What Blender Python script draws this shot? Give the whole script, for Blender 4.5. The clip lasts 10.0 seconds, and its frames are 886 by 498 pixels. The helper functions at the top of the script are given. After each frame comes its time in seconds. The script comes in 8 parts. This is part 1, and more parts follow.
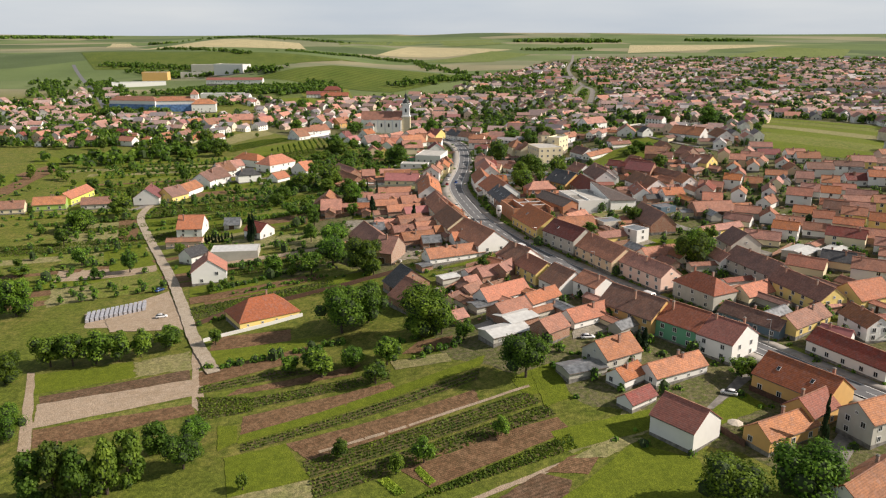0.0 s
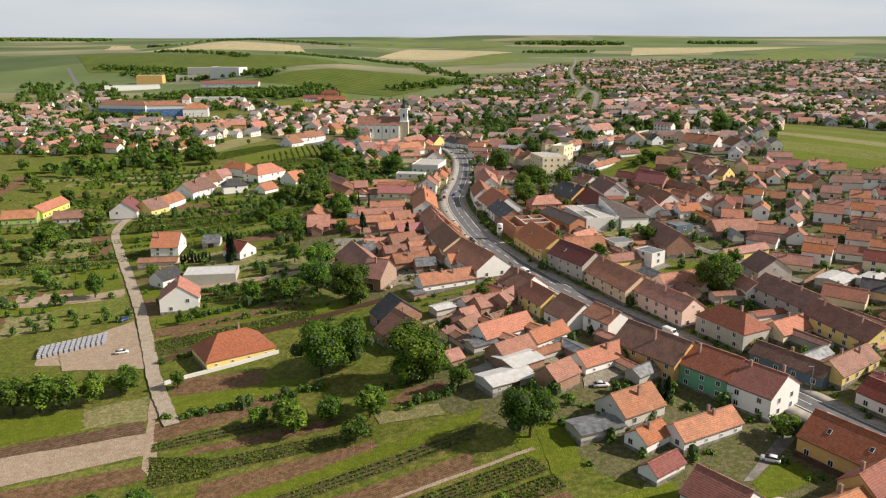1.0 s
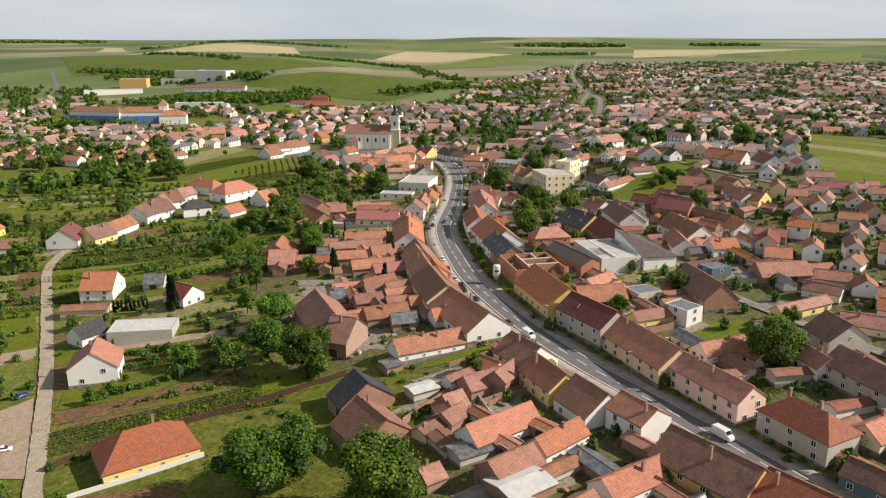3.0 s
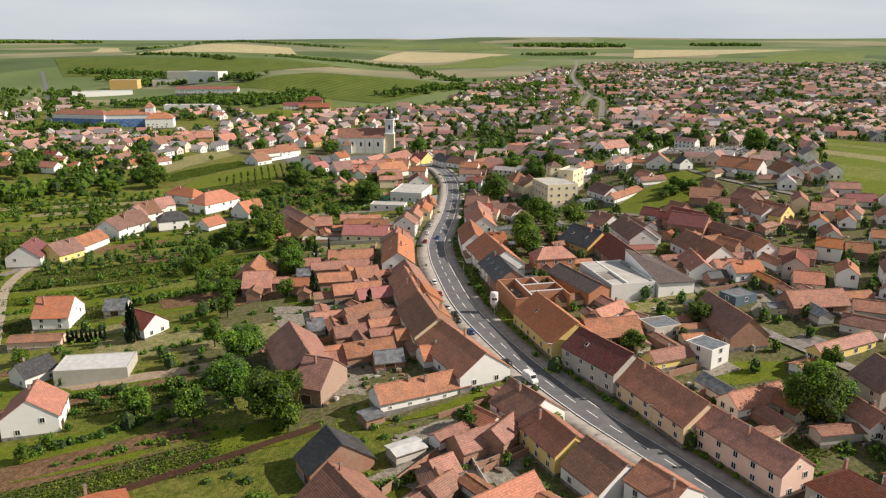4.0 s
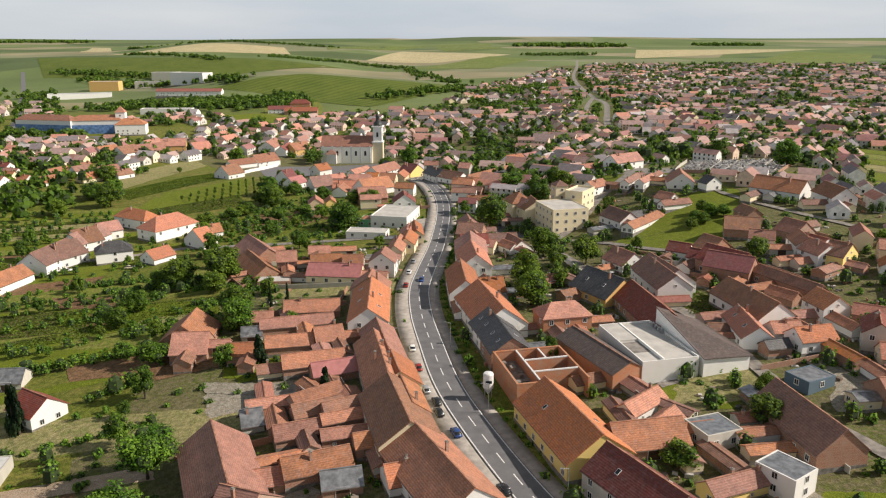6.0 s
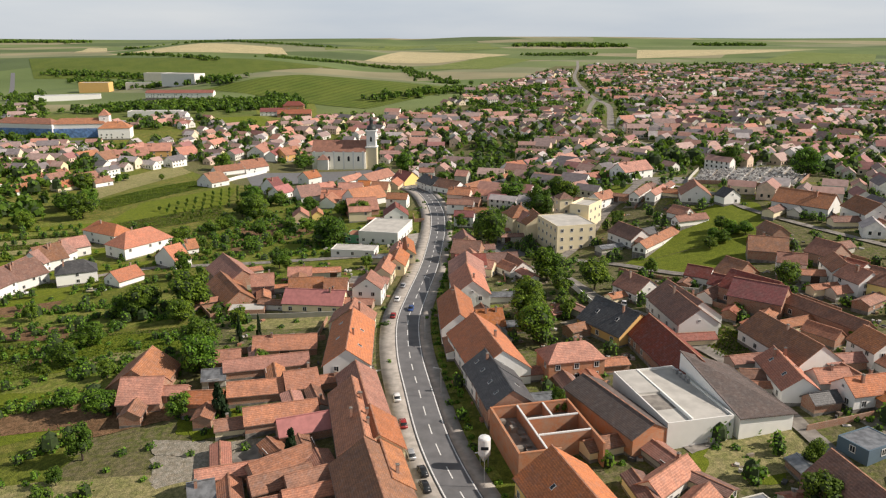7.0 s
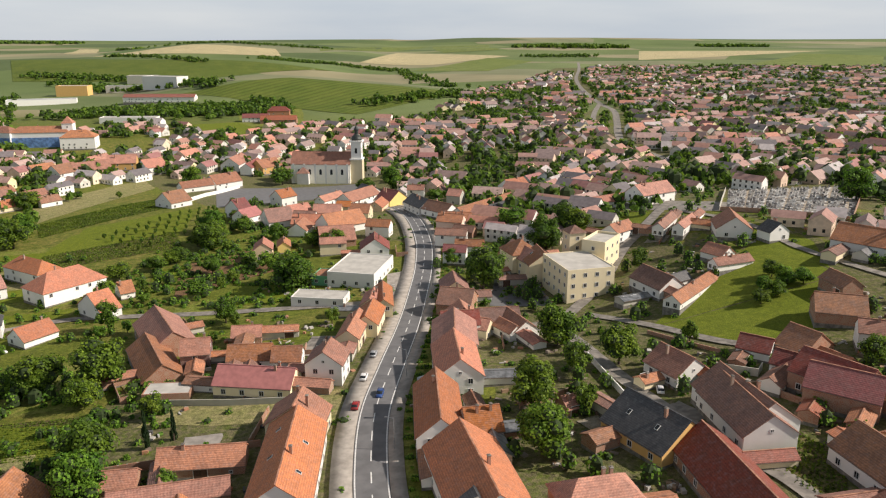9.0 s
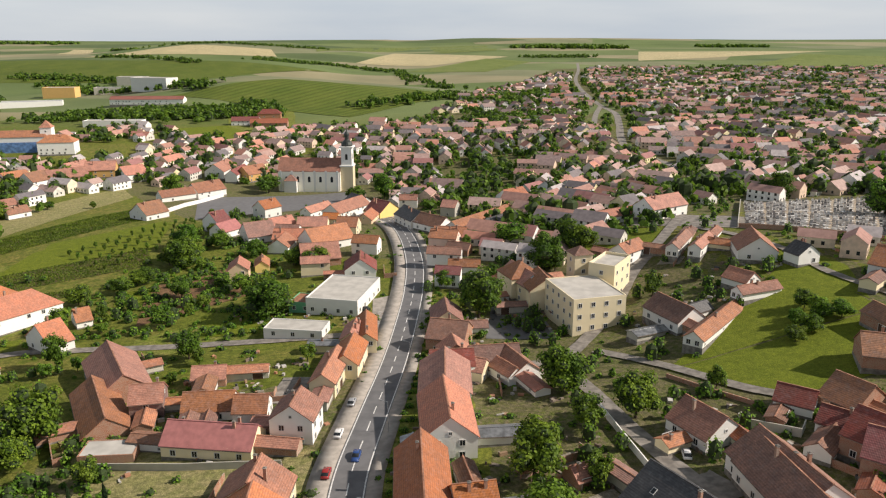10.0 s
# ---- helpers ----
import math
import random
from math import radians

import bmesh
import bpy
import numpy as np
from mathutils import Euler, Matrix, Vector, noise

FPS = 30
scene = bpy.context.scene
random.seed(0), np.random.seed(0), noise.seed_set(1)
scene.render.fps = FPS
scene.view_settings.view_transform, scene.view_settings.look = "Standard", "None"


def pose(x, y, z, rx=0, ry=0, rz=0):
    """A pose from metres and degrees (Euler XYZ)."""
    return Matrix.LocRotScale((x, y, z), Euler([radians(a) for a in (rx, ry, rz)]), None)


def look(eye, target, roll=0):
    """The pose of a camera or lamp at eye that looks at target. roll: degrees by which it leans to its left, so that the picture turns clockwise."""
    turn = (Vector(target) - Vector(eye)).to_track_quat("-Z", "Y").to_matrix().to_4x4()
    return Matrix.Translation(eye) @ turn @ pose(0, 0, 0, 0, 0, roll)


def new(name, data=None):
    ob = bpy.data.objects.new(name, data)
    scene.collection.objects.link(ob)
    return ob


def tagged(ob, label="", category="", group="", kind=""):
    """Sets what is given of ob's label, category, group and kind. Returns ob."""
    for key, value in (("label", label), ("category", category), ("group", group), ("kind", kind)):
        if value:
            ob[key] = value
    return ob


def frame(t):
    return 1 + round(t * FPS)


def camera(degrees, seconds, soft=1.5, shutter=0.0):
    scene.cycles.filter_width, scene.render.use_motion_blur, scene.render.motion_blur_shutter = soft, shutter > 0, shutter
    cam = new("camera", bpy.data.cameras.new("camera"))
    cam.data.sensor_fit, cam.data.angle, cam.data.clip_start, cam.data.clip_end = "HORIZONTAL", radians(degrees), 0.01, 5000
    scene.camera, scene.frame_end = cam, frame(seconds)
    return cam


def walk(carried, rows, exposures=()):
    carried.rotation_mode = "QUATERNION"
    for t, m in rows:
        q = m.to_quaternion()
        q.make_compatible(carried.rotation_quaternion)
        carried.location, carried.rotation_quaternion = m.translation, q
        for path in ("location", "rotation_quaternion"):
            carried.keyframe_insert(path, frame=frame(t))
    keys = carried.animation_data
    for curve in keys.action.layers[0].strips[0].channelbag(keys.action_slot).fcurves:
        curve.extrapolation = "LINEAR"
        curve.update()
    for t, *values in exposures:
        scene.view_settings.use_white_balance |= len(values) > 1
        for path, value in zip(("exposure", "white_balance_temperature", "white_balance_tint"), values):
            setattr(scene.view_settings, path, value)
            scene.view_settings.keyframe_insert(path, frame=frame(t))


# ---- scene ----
cam = camera(60.66, 10.0, soft=1.2)
# seconds, metres along the flight line, yaw and pitch in degrees
FLIGHT = [
    (0, 0.00, 0.023, -15.896),
    (0.5, 15.59, 0.111, -15.803),
    (1, 30.93, 0.156, -15.727),
    (1.5, 46.10, 0.169, -15.670),
    (2, 61.16, 0.161, -15.628),
    (2.5, 76.19, 0.137, -15.602),
    (4, 121.38, 0.040, -15.590),
    (4.5, 136.56, 0.012, -15.598),
    (5, 151.82, -0.011, -15.609),
    (5.5, 167.15, -0.028, -15.618),
    (7, 213.37, -0.050, -15.623),
    (7.5, 228.78, -0.055, -15.612),
    (8, 244.11, -0.064, -15.596),
    (8.5, 259.34, -0.082, -15.576),
    (9, 274.40, -0.114, -15.555),
    (9.5, 289.26, -0.164, -15.537),
    (10, 303.85, -0.239, -15.528),
]
walk(cam, [(t, pose(s * 0.08419, s, 85.0, 90 + pitch, 0, yaw)) for t, s, yaw, pitch in FLIGHT], exposures=[(0.0, 0.25), (10.0, 0.24)])

# ---- sky and sun ----
SUN_TO = Vector((0.815, -0.05, 0.575)).normalized()
world = bpy.data.worlds.new("sky")
scene.world = world
world.use_nodes = True
wn = world.node_tree.nodes
sky = wn.new("ShaderNodeTexSky")
sky.sky_type, sky.sun_disc = "NISHITA", False
sky.sun_elevation = math.asin(SUN_TO.z)
sky.sun_rotation = math.atan2(SUN_TO.x, SUN_TO.y)
sky.air_density, sky.dust_density, sky.ozone_density, sky.altitude = 1.0, 4.0, 1.0, 200
wn["Background"].inputs["Strength"].default_value = 0.09
# a milky veil of thin cloud over the blue
veil = wn.new("ShaderNodeMix")
veil.data_type = "RGBA"
veil.inputs["Factor"].default_value = 0.72
tc = wn.new("ShaderNodeTexCoord")
cloud = wn.new("ShaderNodeTexNoise")
cloud.inputs["Scale"].default_value, cloud.inputs["Detail"].default_value = 3.0, 5
stretch = wn.new("ShaderNodeMapping")
stretch.inputs["Scale"].default_value = (1, 1, 7)
ramp = wn.new("ShaderNodeValToRGB")
ramp.color_ramp.elements[0].position, ramp.color_ramp.elements[1].position = 0.3, 0.75
ramp.color_ramp.elements[0].color = (6.0, 6.7, 7.6, 1)
ramp.color_ramp.elements[1].color = (7.9, 8.2, 8.5, 1)
wl = world.node_tree.links.new
wl(tc.outputs["Generated"], stretch.inputs["Vector"])
wl(stretch.outputs[0], cloud.inputs["Vector"])
wl(cloud.outputs["Fac"], ramp.inputs["Fac"])
wl(sky.outputs[0], veil.inputs["A"])
wl(ramp.outputs[0], veil.inputs["B"])
# the haze is brightest low over the land and thins out overhead
up = wn.new("ShaderNodeSeparateXYZ")
wl(tc.outputs["Generated"], up.inputs[0])
lift = wn.new("ShaderNodeMapRange")
lift.inputs["From Min"].default_value, lift.inputs["From Max"].default_value = 0.12, 0.7
lift.inputs["To Min"].default_value, lift.inputs["To Max"].default_value = 1.05, 0.37
wl(up.outputs["Z"], lift.inputs["Value"])
dome = wn.new("ShaderNodeVectorMath")
dome.operation = "SCALE"
wl(veil.outputs["Result"], dome.inputs[0])
wl(lift.outputs[0], dome.inputs["Scale"])
wl(dome.outputs[0], wn["Background"].inputs["Color"])
sun = new("sun", bpy.data.lights.new("sun", "SUN"))
sun.data.energy, sun.data.angle, sun.data.color = 5.0, radians(0.8), (1.0, 0.885, 0.775)
sun.matrix_world = look((0, 0, 300), Vector((0, 0, 300)) - SUN_TO)

# ---- lie of the land ----

POLY = [-4.76, 16.04, 2.87, 2.97, -3.04, -12.77, -2.13, 0.52, -5.43, -1.18, -0.69, -0.79, 1.52, 7.04]
BUMPS = [(140, 575, 60, 8.93), (66, 535, 40, -6.99), (-40, 850, 90, -10.53), (-165, 375, 60, -2.2), (76, 182, 45, -1.29), (8, 435, 60, 2.25), (90, 255, 45, -1.6), (62, 470, 40, -0.53), (-300, 930, 120, -1.51), (20, 320, 50, 2.74), (-65, 410, 45, 2.86), (-118, 700, 50, 4.76), (175, 480, 50, 2.1), (30, 212, 30, 4.69)]
HILLS = [(-300, 1450, 95, 110, 23.0), (-160, 1450, 95, 110, 22.2), (-20, 1450, 90, 110, 12.8), (-1050, 2050, 230, 230, 20.7), (-700, 2050, 230, 230, 27.7), (-400, 2080, 150, 200, 21.0), (-1300, 3000, 180, 260, 6.6), (-820, 3000, 200, 260, 41.1), (-450, 3000, 200, 260, 22.0), (-2300, 4400, 500, 300, 3.5), (-800, 4500, 500, 300, 21.2), (200, 4500, 500, 300, 24.6), (1100, 4500, 500, 300, 23.0), (2100, 4400, 500, 300, 5.8), (1300, 3300, 500, 250, 14), (400, 3300, 300, 150, 16)]


def ground_z(x, y):
    """Height of the ground, in metres, for numbers or arrays."""
    u, v = np.clip(x, -260, 260) / 200.0, (np.clip(y, 60, 950) - 450) / 400.0
    terms = (1, u, v, u * u, u * v, v * v, u**3, u * u * v, u * v * v, v**3, u**3 * v, u * u * v * v, u * v**3, v**4)
    z = sum(c * t for c, t in zip(POLY, terms))
    for cx, cy, s, h in BUMPS:
        z = z + h * np.exp(-((x - cx) ** 2 + (y - cy) ** 2) / (2 * s * s))
    r = np.hypot(np.asarray(x) * 0.7, y)
    z = z + 84 * np.clip((r - 900) / 3800.0, 0, 1.2) ** 2 - 24 * np.clip((r - 3200) / 1500.0, 0, 1)
    for cx, cy, sx, sy, h in HILLS:
        z = z + h * np.exp(-((x - cx) ** 2 / (2 * sx * sx) + (y - cy) ** 2 / (2 * sy * sy)))
    return z
import itertools


# ---- materials ----
def nodes_of(name):
    m = bpy.data.materials.new(name)
    m.use_nodes = True
    n = m.node_tree.nodes
    return m, n, m.node_tree.links.new, n["Principled BSDF"]


def mix(n, link, a, b, fac, mode="MIX"):
    """Mix of two colours or colour sockets."""
    x = n.new("ShaderNodeMix")
    x.data_type, x.blend_type = "RGBA", mode
    for key, v in (("A", a), ("B", b), ("Factor", fac)):
        sock = x.inputs[key] if key == "Factor" else [s for s in x.inputs if s.name == key and s.type == "RGBA"][0]
        if isinstance(v, (tuple, float, int)):
            sock.default_value = (*v, 1) if isinstance(v, tuple) else v
        else:
            link(v, sock)
    return [s for s in x.outputs if s.type == "RGBA"][0]


def noise_of(n, link, vec, scale, detail=4, lo=0.35, hi=0.65):
    t = n.new("ShaderNodeTexNoise")
    t.inputs["Scale"].default_value, t.inputs["Detail"].default_value = scale, detail
    link(vec, t.inputs["Vector"])
    r = n.new("ShaderNodeMapRange")
    r.inputs["From Min"].default_value, r.inputs["From Max"].default_value = lo, hi
    link(t.outputs["Fac"], r.inputs["Value"])
    return r.outputs[0]


def wave_of(n, link, vec, size, axis="X", distort=0.4):
    w = n.new("ShaderNodeTexWave")
    w.bands_direction = axis
    w.inputs["Scale"].default_value = 0.314 / size
    w.inputs["Distortion"].default_value = distort
    w.inputs["Detail"].default_value = 1
    link(vec, w.inputs["Vector"])
    return w.outputs["Fac"]


def bump_of(n, link, height, bsdf, strength=0.5, dist=0.05):
    b = n.new("ShaderNodeBump")
    b.inputs["Strength"].default_value, b.inputs["Distance"].default_value = strength, dist
    link(height, b.inputs["Height"])
    link(b.outputs[0], bsdf.inputs["Normal"])


def coords(n, kind="Object"):
    return n.new("ShaderNodeTexCoord").outputs[kind]


def place(n):
    return n.new("ShaderNodeNewGeometry").outputs["Position"]


def roof_tiles(name, base, worn, row=0.4, col=0.26, spread=0.3, rough=0.8):
    """Clay tiles: rows and columns, patchy weathering, each roof a little different."""
    m, n, link, b = nodes_of(name)
    v = coords(n)
    p = place(n)
    rnd = n.new("ShaderNodeObjectInfo").outputs["Random"]
    stain = noise_of(n, link, p, 0.35, 5, 0.36, 0.68)
    fine = noise_of(n, link, p, 3.5, 3, 0.3, 0.7)
    c = mix(n, link, base, worn, stain)
    dark = mix(n, link, c, tuple(0.55 * x for x in worn), fine)
    f = n.new("ShaderNodeMath")
    f.operation = "MULTIPLY"
    f.inputs[1].default_value = 0.45
    link(fine, f.inputs[0])
    c = mix(n, link, c, dark, f.outputs[0])
    hs = n.new("ShaderNodeHueSaturation")
    for sock, lo, hi in (("Value", 1 - spread, 1 + spread), ("Saturation", 0.8, 1.12)):
        r = n.new("ShaderNodeMapRange")
        r.inputs["To Min"].default_value, r.inputs["To Max"].default_value = lo, hi
        if sock == "Value":
            link(rnd, r.inputs["Value"])
        else:
            k = n.new("ShaderNodeMath")
            k.operation = "FRACT"
            g = n.new("ShaderNodeMath")
            g.operation = "MULTIPLY"
            g.inputs[1].default_value = 17.3
            link(rnd, g.inputs[0])
            link(g.outputs[0], k.inputs[0])
            link(k.outputs[0], r.inputs["Value"])
        link(r.outputs[0], hs.inputs[sock])
    hu = n.new("ShaderNodeMapRange")
    hu.inputs["To Min"].default_value, hu.inputs["To Max"].default_value = 0.492, 0.512
    link(k.outputs[0], hu.inputs["Value"])
    link(hu.outputs[0], hs.inputs["Hue"])
    link(c, hs.inputs["Color"])
    rows, cols = wave_of(n, link, v, row, "Y", 0.3), wave_of(n, link, v, col, "X", 0.3)
    add = n.new("ShaderNodeMath")
    link(rows, add.inputs[0])
    link(cols, add.inputs[1])
    lines = mix(n, link, (0.42, 0.4, 0.39), (1.12, 1.12, 1.12), rows)
    # single tiles differ, and lichen bleaches some stretches
    cell = n.new("ShaderNodeTexVoronoi")
    cell.inputs["Scale"].default_value = 2.6
    link(v, cell.inputs["Vector"])
    grey = n.new("ShaderNodeSeparateColor")
    link(cell.outputs["Color"], grey.inputs[0])
    speck = mix(n, link, (0.72, 0.7, 0.7), (1.2, 1.18, 1.15), grey.outputs[0])
    col = mix(n, link, hs.outputs[0], speck, 0.75, "MULTIPLY")
    pale = n.new("ShaderNodeMath")
    pale.operation = "MULTIPLY"
    pale.inputs[1].default_value = 0.5
    link(noise_of(n, link, p, 1.1, 5, 0.5, 0.75), pale.inputs[0])
    col = mix(n, link, col, tuple(0.5 * x + 0.13 for x in base), pale.outputs[0])
    link(mix(n, link, col, lines, 0.32, "MULTIPLY"), b.inputs["Base Color"])
    b.inputs["Roughness"].default_value = rough
    bump_of(n, link, add.outputs[0], b, 0.5, 0.05)
    return m


def plaster(name, base, dirt=0.25, rough=0.9):
    m, n, link, b = nodes_of(name)
    p = place(n)
    big, fine = noise_of(n, link, p, 0.5, 5, 0.35, 0.75), noise_of(n, link, p, 6, 3)
    f = n.new("ShaderNodeMath")
    f.operation = "MULTIPLY"
    f.inputs[1].default_value = dirt
    link(big, f.inputs[0])
    c = mix(n, link, base, tuple(0.55 * x + 0.03 for x in base), f.outputs[0])
    rnd = n.new("ShaderNodeObjectInfo").outputs["Random"]
    hs = n.new("ShaderNodeHueSaturation")
    r = n.new("ShaderNodeMapRange")
    r.inputs["To Min"].default_value, r.inputs["To Max"].default_value = 0.82, 1.06
    link(rnd, r.inputs["Value"])
    link(r.outputs[0], hs.inputs["Value"])
    link(c, hs.inputs["Color"])
    link(hs.outputs[0], b.inputs["Base Color"])
    b.inputs["Roughness"].default_value = rough
    bump_of(n, link, fine, b, 0.25, 0.02)
    return m


def brick_wall(name, a, c, mortar):
    m, n, link, b = nodes_of(name)
    v = coords(n)
    mp = n.new("ShaderNodeMapping")
    mp.inputs["Rotation"].default_value = (radians(90), 0, 0)
    link(v, mp.inputs["Vector"])
    t = n.new("ShaderNodeTexBrick")
    t.inputs["Color1"].default_value, t.inputs["Color2"].default_value, t.inputs["Mortar"].default_value = (*a, 1), (*c, 1), (*mortar, 1)
    t.inputs["Scale"].default_value = 1.0
    t.inputs["Brick Width"].default_value, t.inputs["Row Height"].default_value, t.inputs["Mortar Size"].default_value = 0.35, 0.16, 0.015
    link(mp.outputs[0], t.inputs["Vector"])
    patch = noise_of(n, link, place(n), 0.6, 5, 0.4, 0.7)
    f = n.new("ShaderNodeMath")
    f.operation = "MULTIPLY"
    f.inputs[1].default_value = 0.6
    link(patch, f.inputs[0])
    link(mix(n, link, t.outputs["Color"], (0.36, 0.27, 0.2), f.outputs[0]), b.inputs["Base Color"])
    b.inputs["Roughness"].default_value = 0.9
    return m


def plain(name, base, rough=0.6, metal=0.0, vary=0.2, scale=2.0):
    m, n, link, b = nodes_of(name)
    f = noise_of(n, link, place(n), scale, 4)
    link(mix(n, link, base, tuple(x * (1 - vary * 1.6) for x in base), f), b.inputs["Base Color"])
    b.inputs["Roughness"].default_value, b.inputs["Metallic"].default_value = rough, metal
    return m


def soil_like(name, a, c, d, rows=0.0, turn=0.0, scale=0.25, rough=0.8):
    """Ground covers: two broad tones, a fine tone, and optional planting rows."""
    m, n, link, b = nodes_of(name)
    p = place(n)
    big, mid, fine = noise_of(n, link, p, scale * 0.2, 4), noise_of(n, link, p, scale * 1.6, 5), noise_of(n, link, p, 3.0, 3)
    col = mix(n, link, a, c, big)
    col = mix(n, link, col, d, mid)
    dk = mix(n, link, (0.62, 0.62, 0.62), (1.15, 1.15, 1.15), fine)
    col = mix(n, link, col, dk, 0.8, "MULTIPLY")
    tuft = noise_of(n, link, p, 0.9, 4, 0.38, 0.62)
    col = mix(n, link, col, mix(n, link, (0.58, 0.62, 0.55), (1.15, 1.13, 1.1), tuft), rough, "MULTIPLY")
    if rows:
        mp = n.new("ShaderNodeMapping")
        mp.inputs["Rotation"].default_value = (0, 0, radians(turn))
        link(p, mp.inputs["Vector"])
        w = wave_of(n, link, mp.outputs[0], rows, "X", 0.6)
        col = mix(n, link, col, mix(n, link, (0.66, 0.66, 0.62), (1.1, 1.1, 1.1), w), 0.7, "MULTIPLY")
    link(col, b.inputs["Base Color"])
    b.inputs["Roughness"].default_value = 0.95
    b.inputs["Specular IOR Level"].default_value = 0.2
    bump_of(n, link, fine, b, 0.5, 0.12)
    return m


def foliage(name, dark, light):
    m, n, link, b = nodes_of(name)
    isl = n.new("ShaderNodeNewGeometry").outputs["Random Per Island"]
    rnd = n.new("ShaderNodeObjectInfo").outputs["Random"]
    c = mix(n, link, dark, light, isl)
    zone = noise_of(n, link, place(n), 0.13, 2, 0.36, 0.64)
    c = mix(n, link, c, mix(n, link, (0.55, 0.68, 0.62), (1.15, 1.12, 1.0), zone), 0.85, "MULTIPLY")
    hs = n.new("ShaderNodeHueSaturation")
    r = n.new("ShaderNodeMapRange")
    r.inputs["To Min"].default_value, r.inputs["To Max"].default_value = 0.7, 1.3
    link(rnd, r.inputs["Value"])
    link(r.outputs[0], hs.inputs["Value"])
    r2 = n.new("ShaderNodeMapRange")
    r2.inputs["To Min"].default_value, r2.inputs["To Max"].default_value = 0.485, 0.515
    k = n.new("ShaderNodeMath")
    k.operation = "FRACT"
    g = n.new("ShaderNodeMath")
    g.operation = "MULTIPLY"
    g.inputs[1].default_value = 7.7
    link(rnd, g.inputs[0])
    link(g.outputs[0], k.inputs[0])
    link(k.outputs[0], r2.inputs["Value"])
    link(r2.outputs[0], hs.inputs["Hue"])
    link(c, hs.inputs["Color"])
    link(hs.outputs[0], b.inputs["Base Color"])
    b.inputs["Roughness"].default_value = 0.65
    b.inputs["Specular IOR Level"].default_value = 0.25
    tr = n.new("ShaderNodeBsdfTranslucent")
    link(hs.outputs[0], tr.inputs["Color"])
    ms = n.new("ShaderNodeMixShader")
    ms.inputs[0].default_value = 0.4
    link(b.outputs[0], ms.inputs[1])
    link(tr.outputs[0], ms.inputs[2])
    link(ms.outputs[0], n["Material Output"].inputs["Surface"])
    return m


ROOF = {
    "o": roof_tiles("orange_clay_tiles", (0.52, 0.175, 0.08), (0.41, 0.155, 0.08), spread=0.22),
    "r": roof_tiles("weathered_clay_tiles", (0.47, 0.2, 0.122), (0.32, 0.145, 0.095), spread=0.3),
    "b": roof_tiles("old_brown_tiles", (0.31, 0.15, 0.1), (0.21, 0.112, 0.082), spread=0.28),
    "d": roof_tiles("dark_red_tiles", (0.25, 0.05, 0.042), (0.2, 0.06, 0.05), spread=0.22),
    "m": roof_tiles("red_brown_tiles", (0.35, 0.105, 0.065), (0.29, 0.095, 0.06), spread=0.12),
    "g": roof_tiles("anthracite_tiles", (0.05, 0.052, 0.058), (0.08, 0.08, 0.082), spread=0.35, rough=0.55),
    "p": plain("pink_sheet_roof", (0.42, 0.17, 0.16), 0.5, 0, 0.15, 0.7),
    "t": plain("tin_sheet_roof", (0.36, 0.37, 0.38), 0.35, 0.6, 0.3, 0.8),
    "W": plain("white_corrugated_sheet", (0.6, 0.6, 0.58), 0.5, 0, 0.12, 0.6),
    "w": plain("pale_roof_membrane", (0.5, 0.48, 0.44), 0.8, 0, 0.14, 0.3),
}
WALL = {
    "w": plaster("white_plaster", (0.84, 0.83, 0.79), 0.15),
    "c": plaster("cream_plaster", (0.78, 0.68, 0.46), 0.15),
    "y": plaster("yellow_plaster", (0.8, 0.62, 0.22), 0.15),
    "oc": plaster("ochre_plaster", (0.68, 0.42, 0.15)),
    "a": plaster("apricot_plaster", (0.72, 0.55, 0.36)),
    "gn": plaster("green_plaster", (0.16, 0.42, 0.24)),
    "gr": plaster("lime_plaster", (0.42, 0.6, 0.14)),
    "ye": plaster("lemon_plaster", (0.72, 0.72, 0.15)),
    "pk": plaster("pink_plaster", (0.78, 0.56, 0.46), 0.15),
    "bl": plaster("slate_blue_plaster", (0.11, 0.17, 0.22)),
    "s": plaster("grey_plaster", (0.55, 0.53, 0.46), 0.4),
    "k": brick_wall("old_brick", (0.36, 0.16, 0.09), (0.28, 0.12, 0.07), (0.4, 0.33, 0.27)),
    "ob": brick_wall("orange_brick", (0.48, 0.19, 0.08), (0.42, 0.15, 0.06), (0.36, 0.25, 0.18)),
    "dk": brick_wall("dark_brick", (0.16, 0.08, 0.08), (0.12, 0.07, 0.07), (0.25, 0.2, 0.18)),
}
ROOF_WORD = {"o": "orange clay-tile", "r": "weathered terracotta-tile", "b": "old brown-tile", "d": "dark red-tile", "m": "reddish-brown tile", "g": "anthracite-tile", "p": "pink sheet-metal", "t": "tin", "w": "pale flat", "W": "white corrugated sheet"}
WALL_WORD = {"w": "white plaster", "c": "cream plaster", "y": "yellow plaster", "oc": "ochre plaster", "a": "apricot plaster", "gn": "green plaster", "gr": "lime-green plaster", "ye": "lemon-yellow plaster", "pk": "pink plaster", "bl": "slate-blue plaster", "s": "grey plaster", "k": "old brick", "ob": "orange brick", "dk": "dark brick"}
GLASS = plain("window_glass", (0.03, 0.035, 0.04), 0.08, 0, 0.3, 1.0)
FRAME = plain("white_window_frame", (0.7, 0.7, 0.68), 0.5, 0, 0.1)
WOODD = plain("dark_stained_wood", (0.1, 0.05, 0.03), 0.7, 0, 0.3)
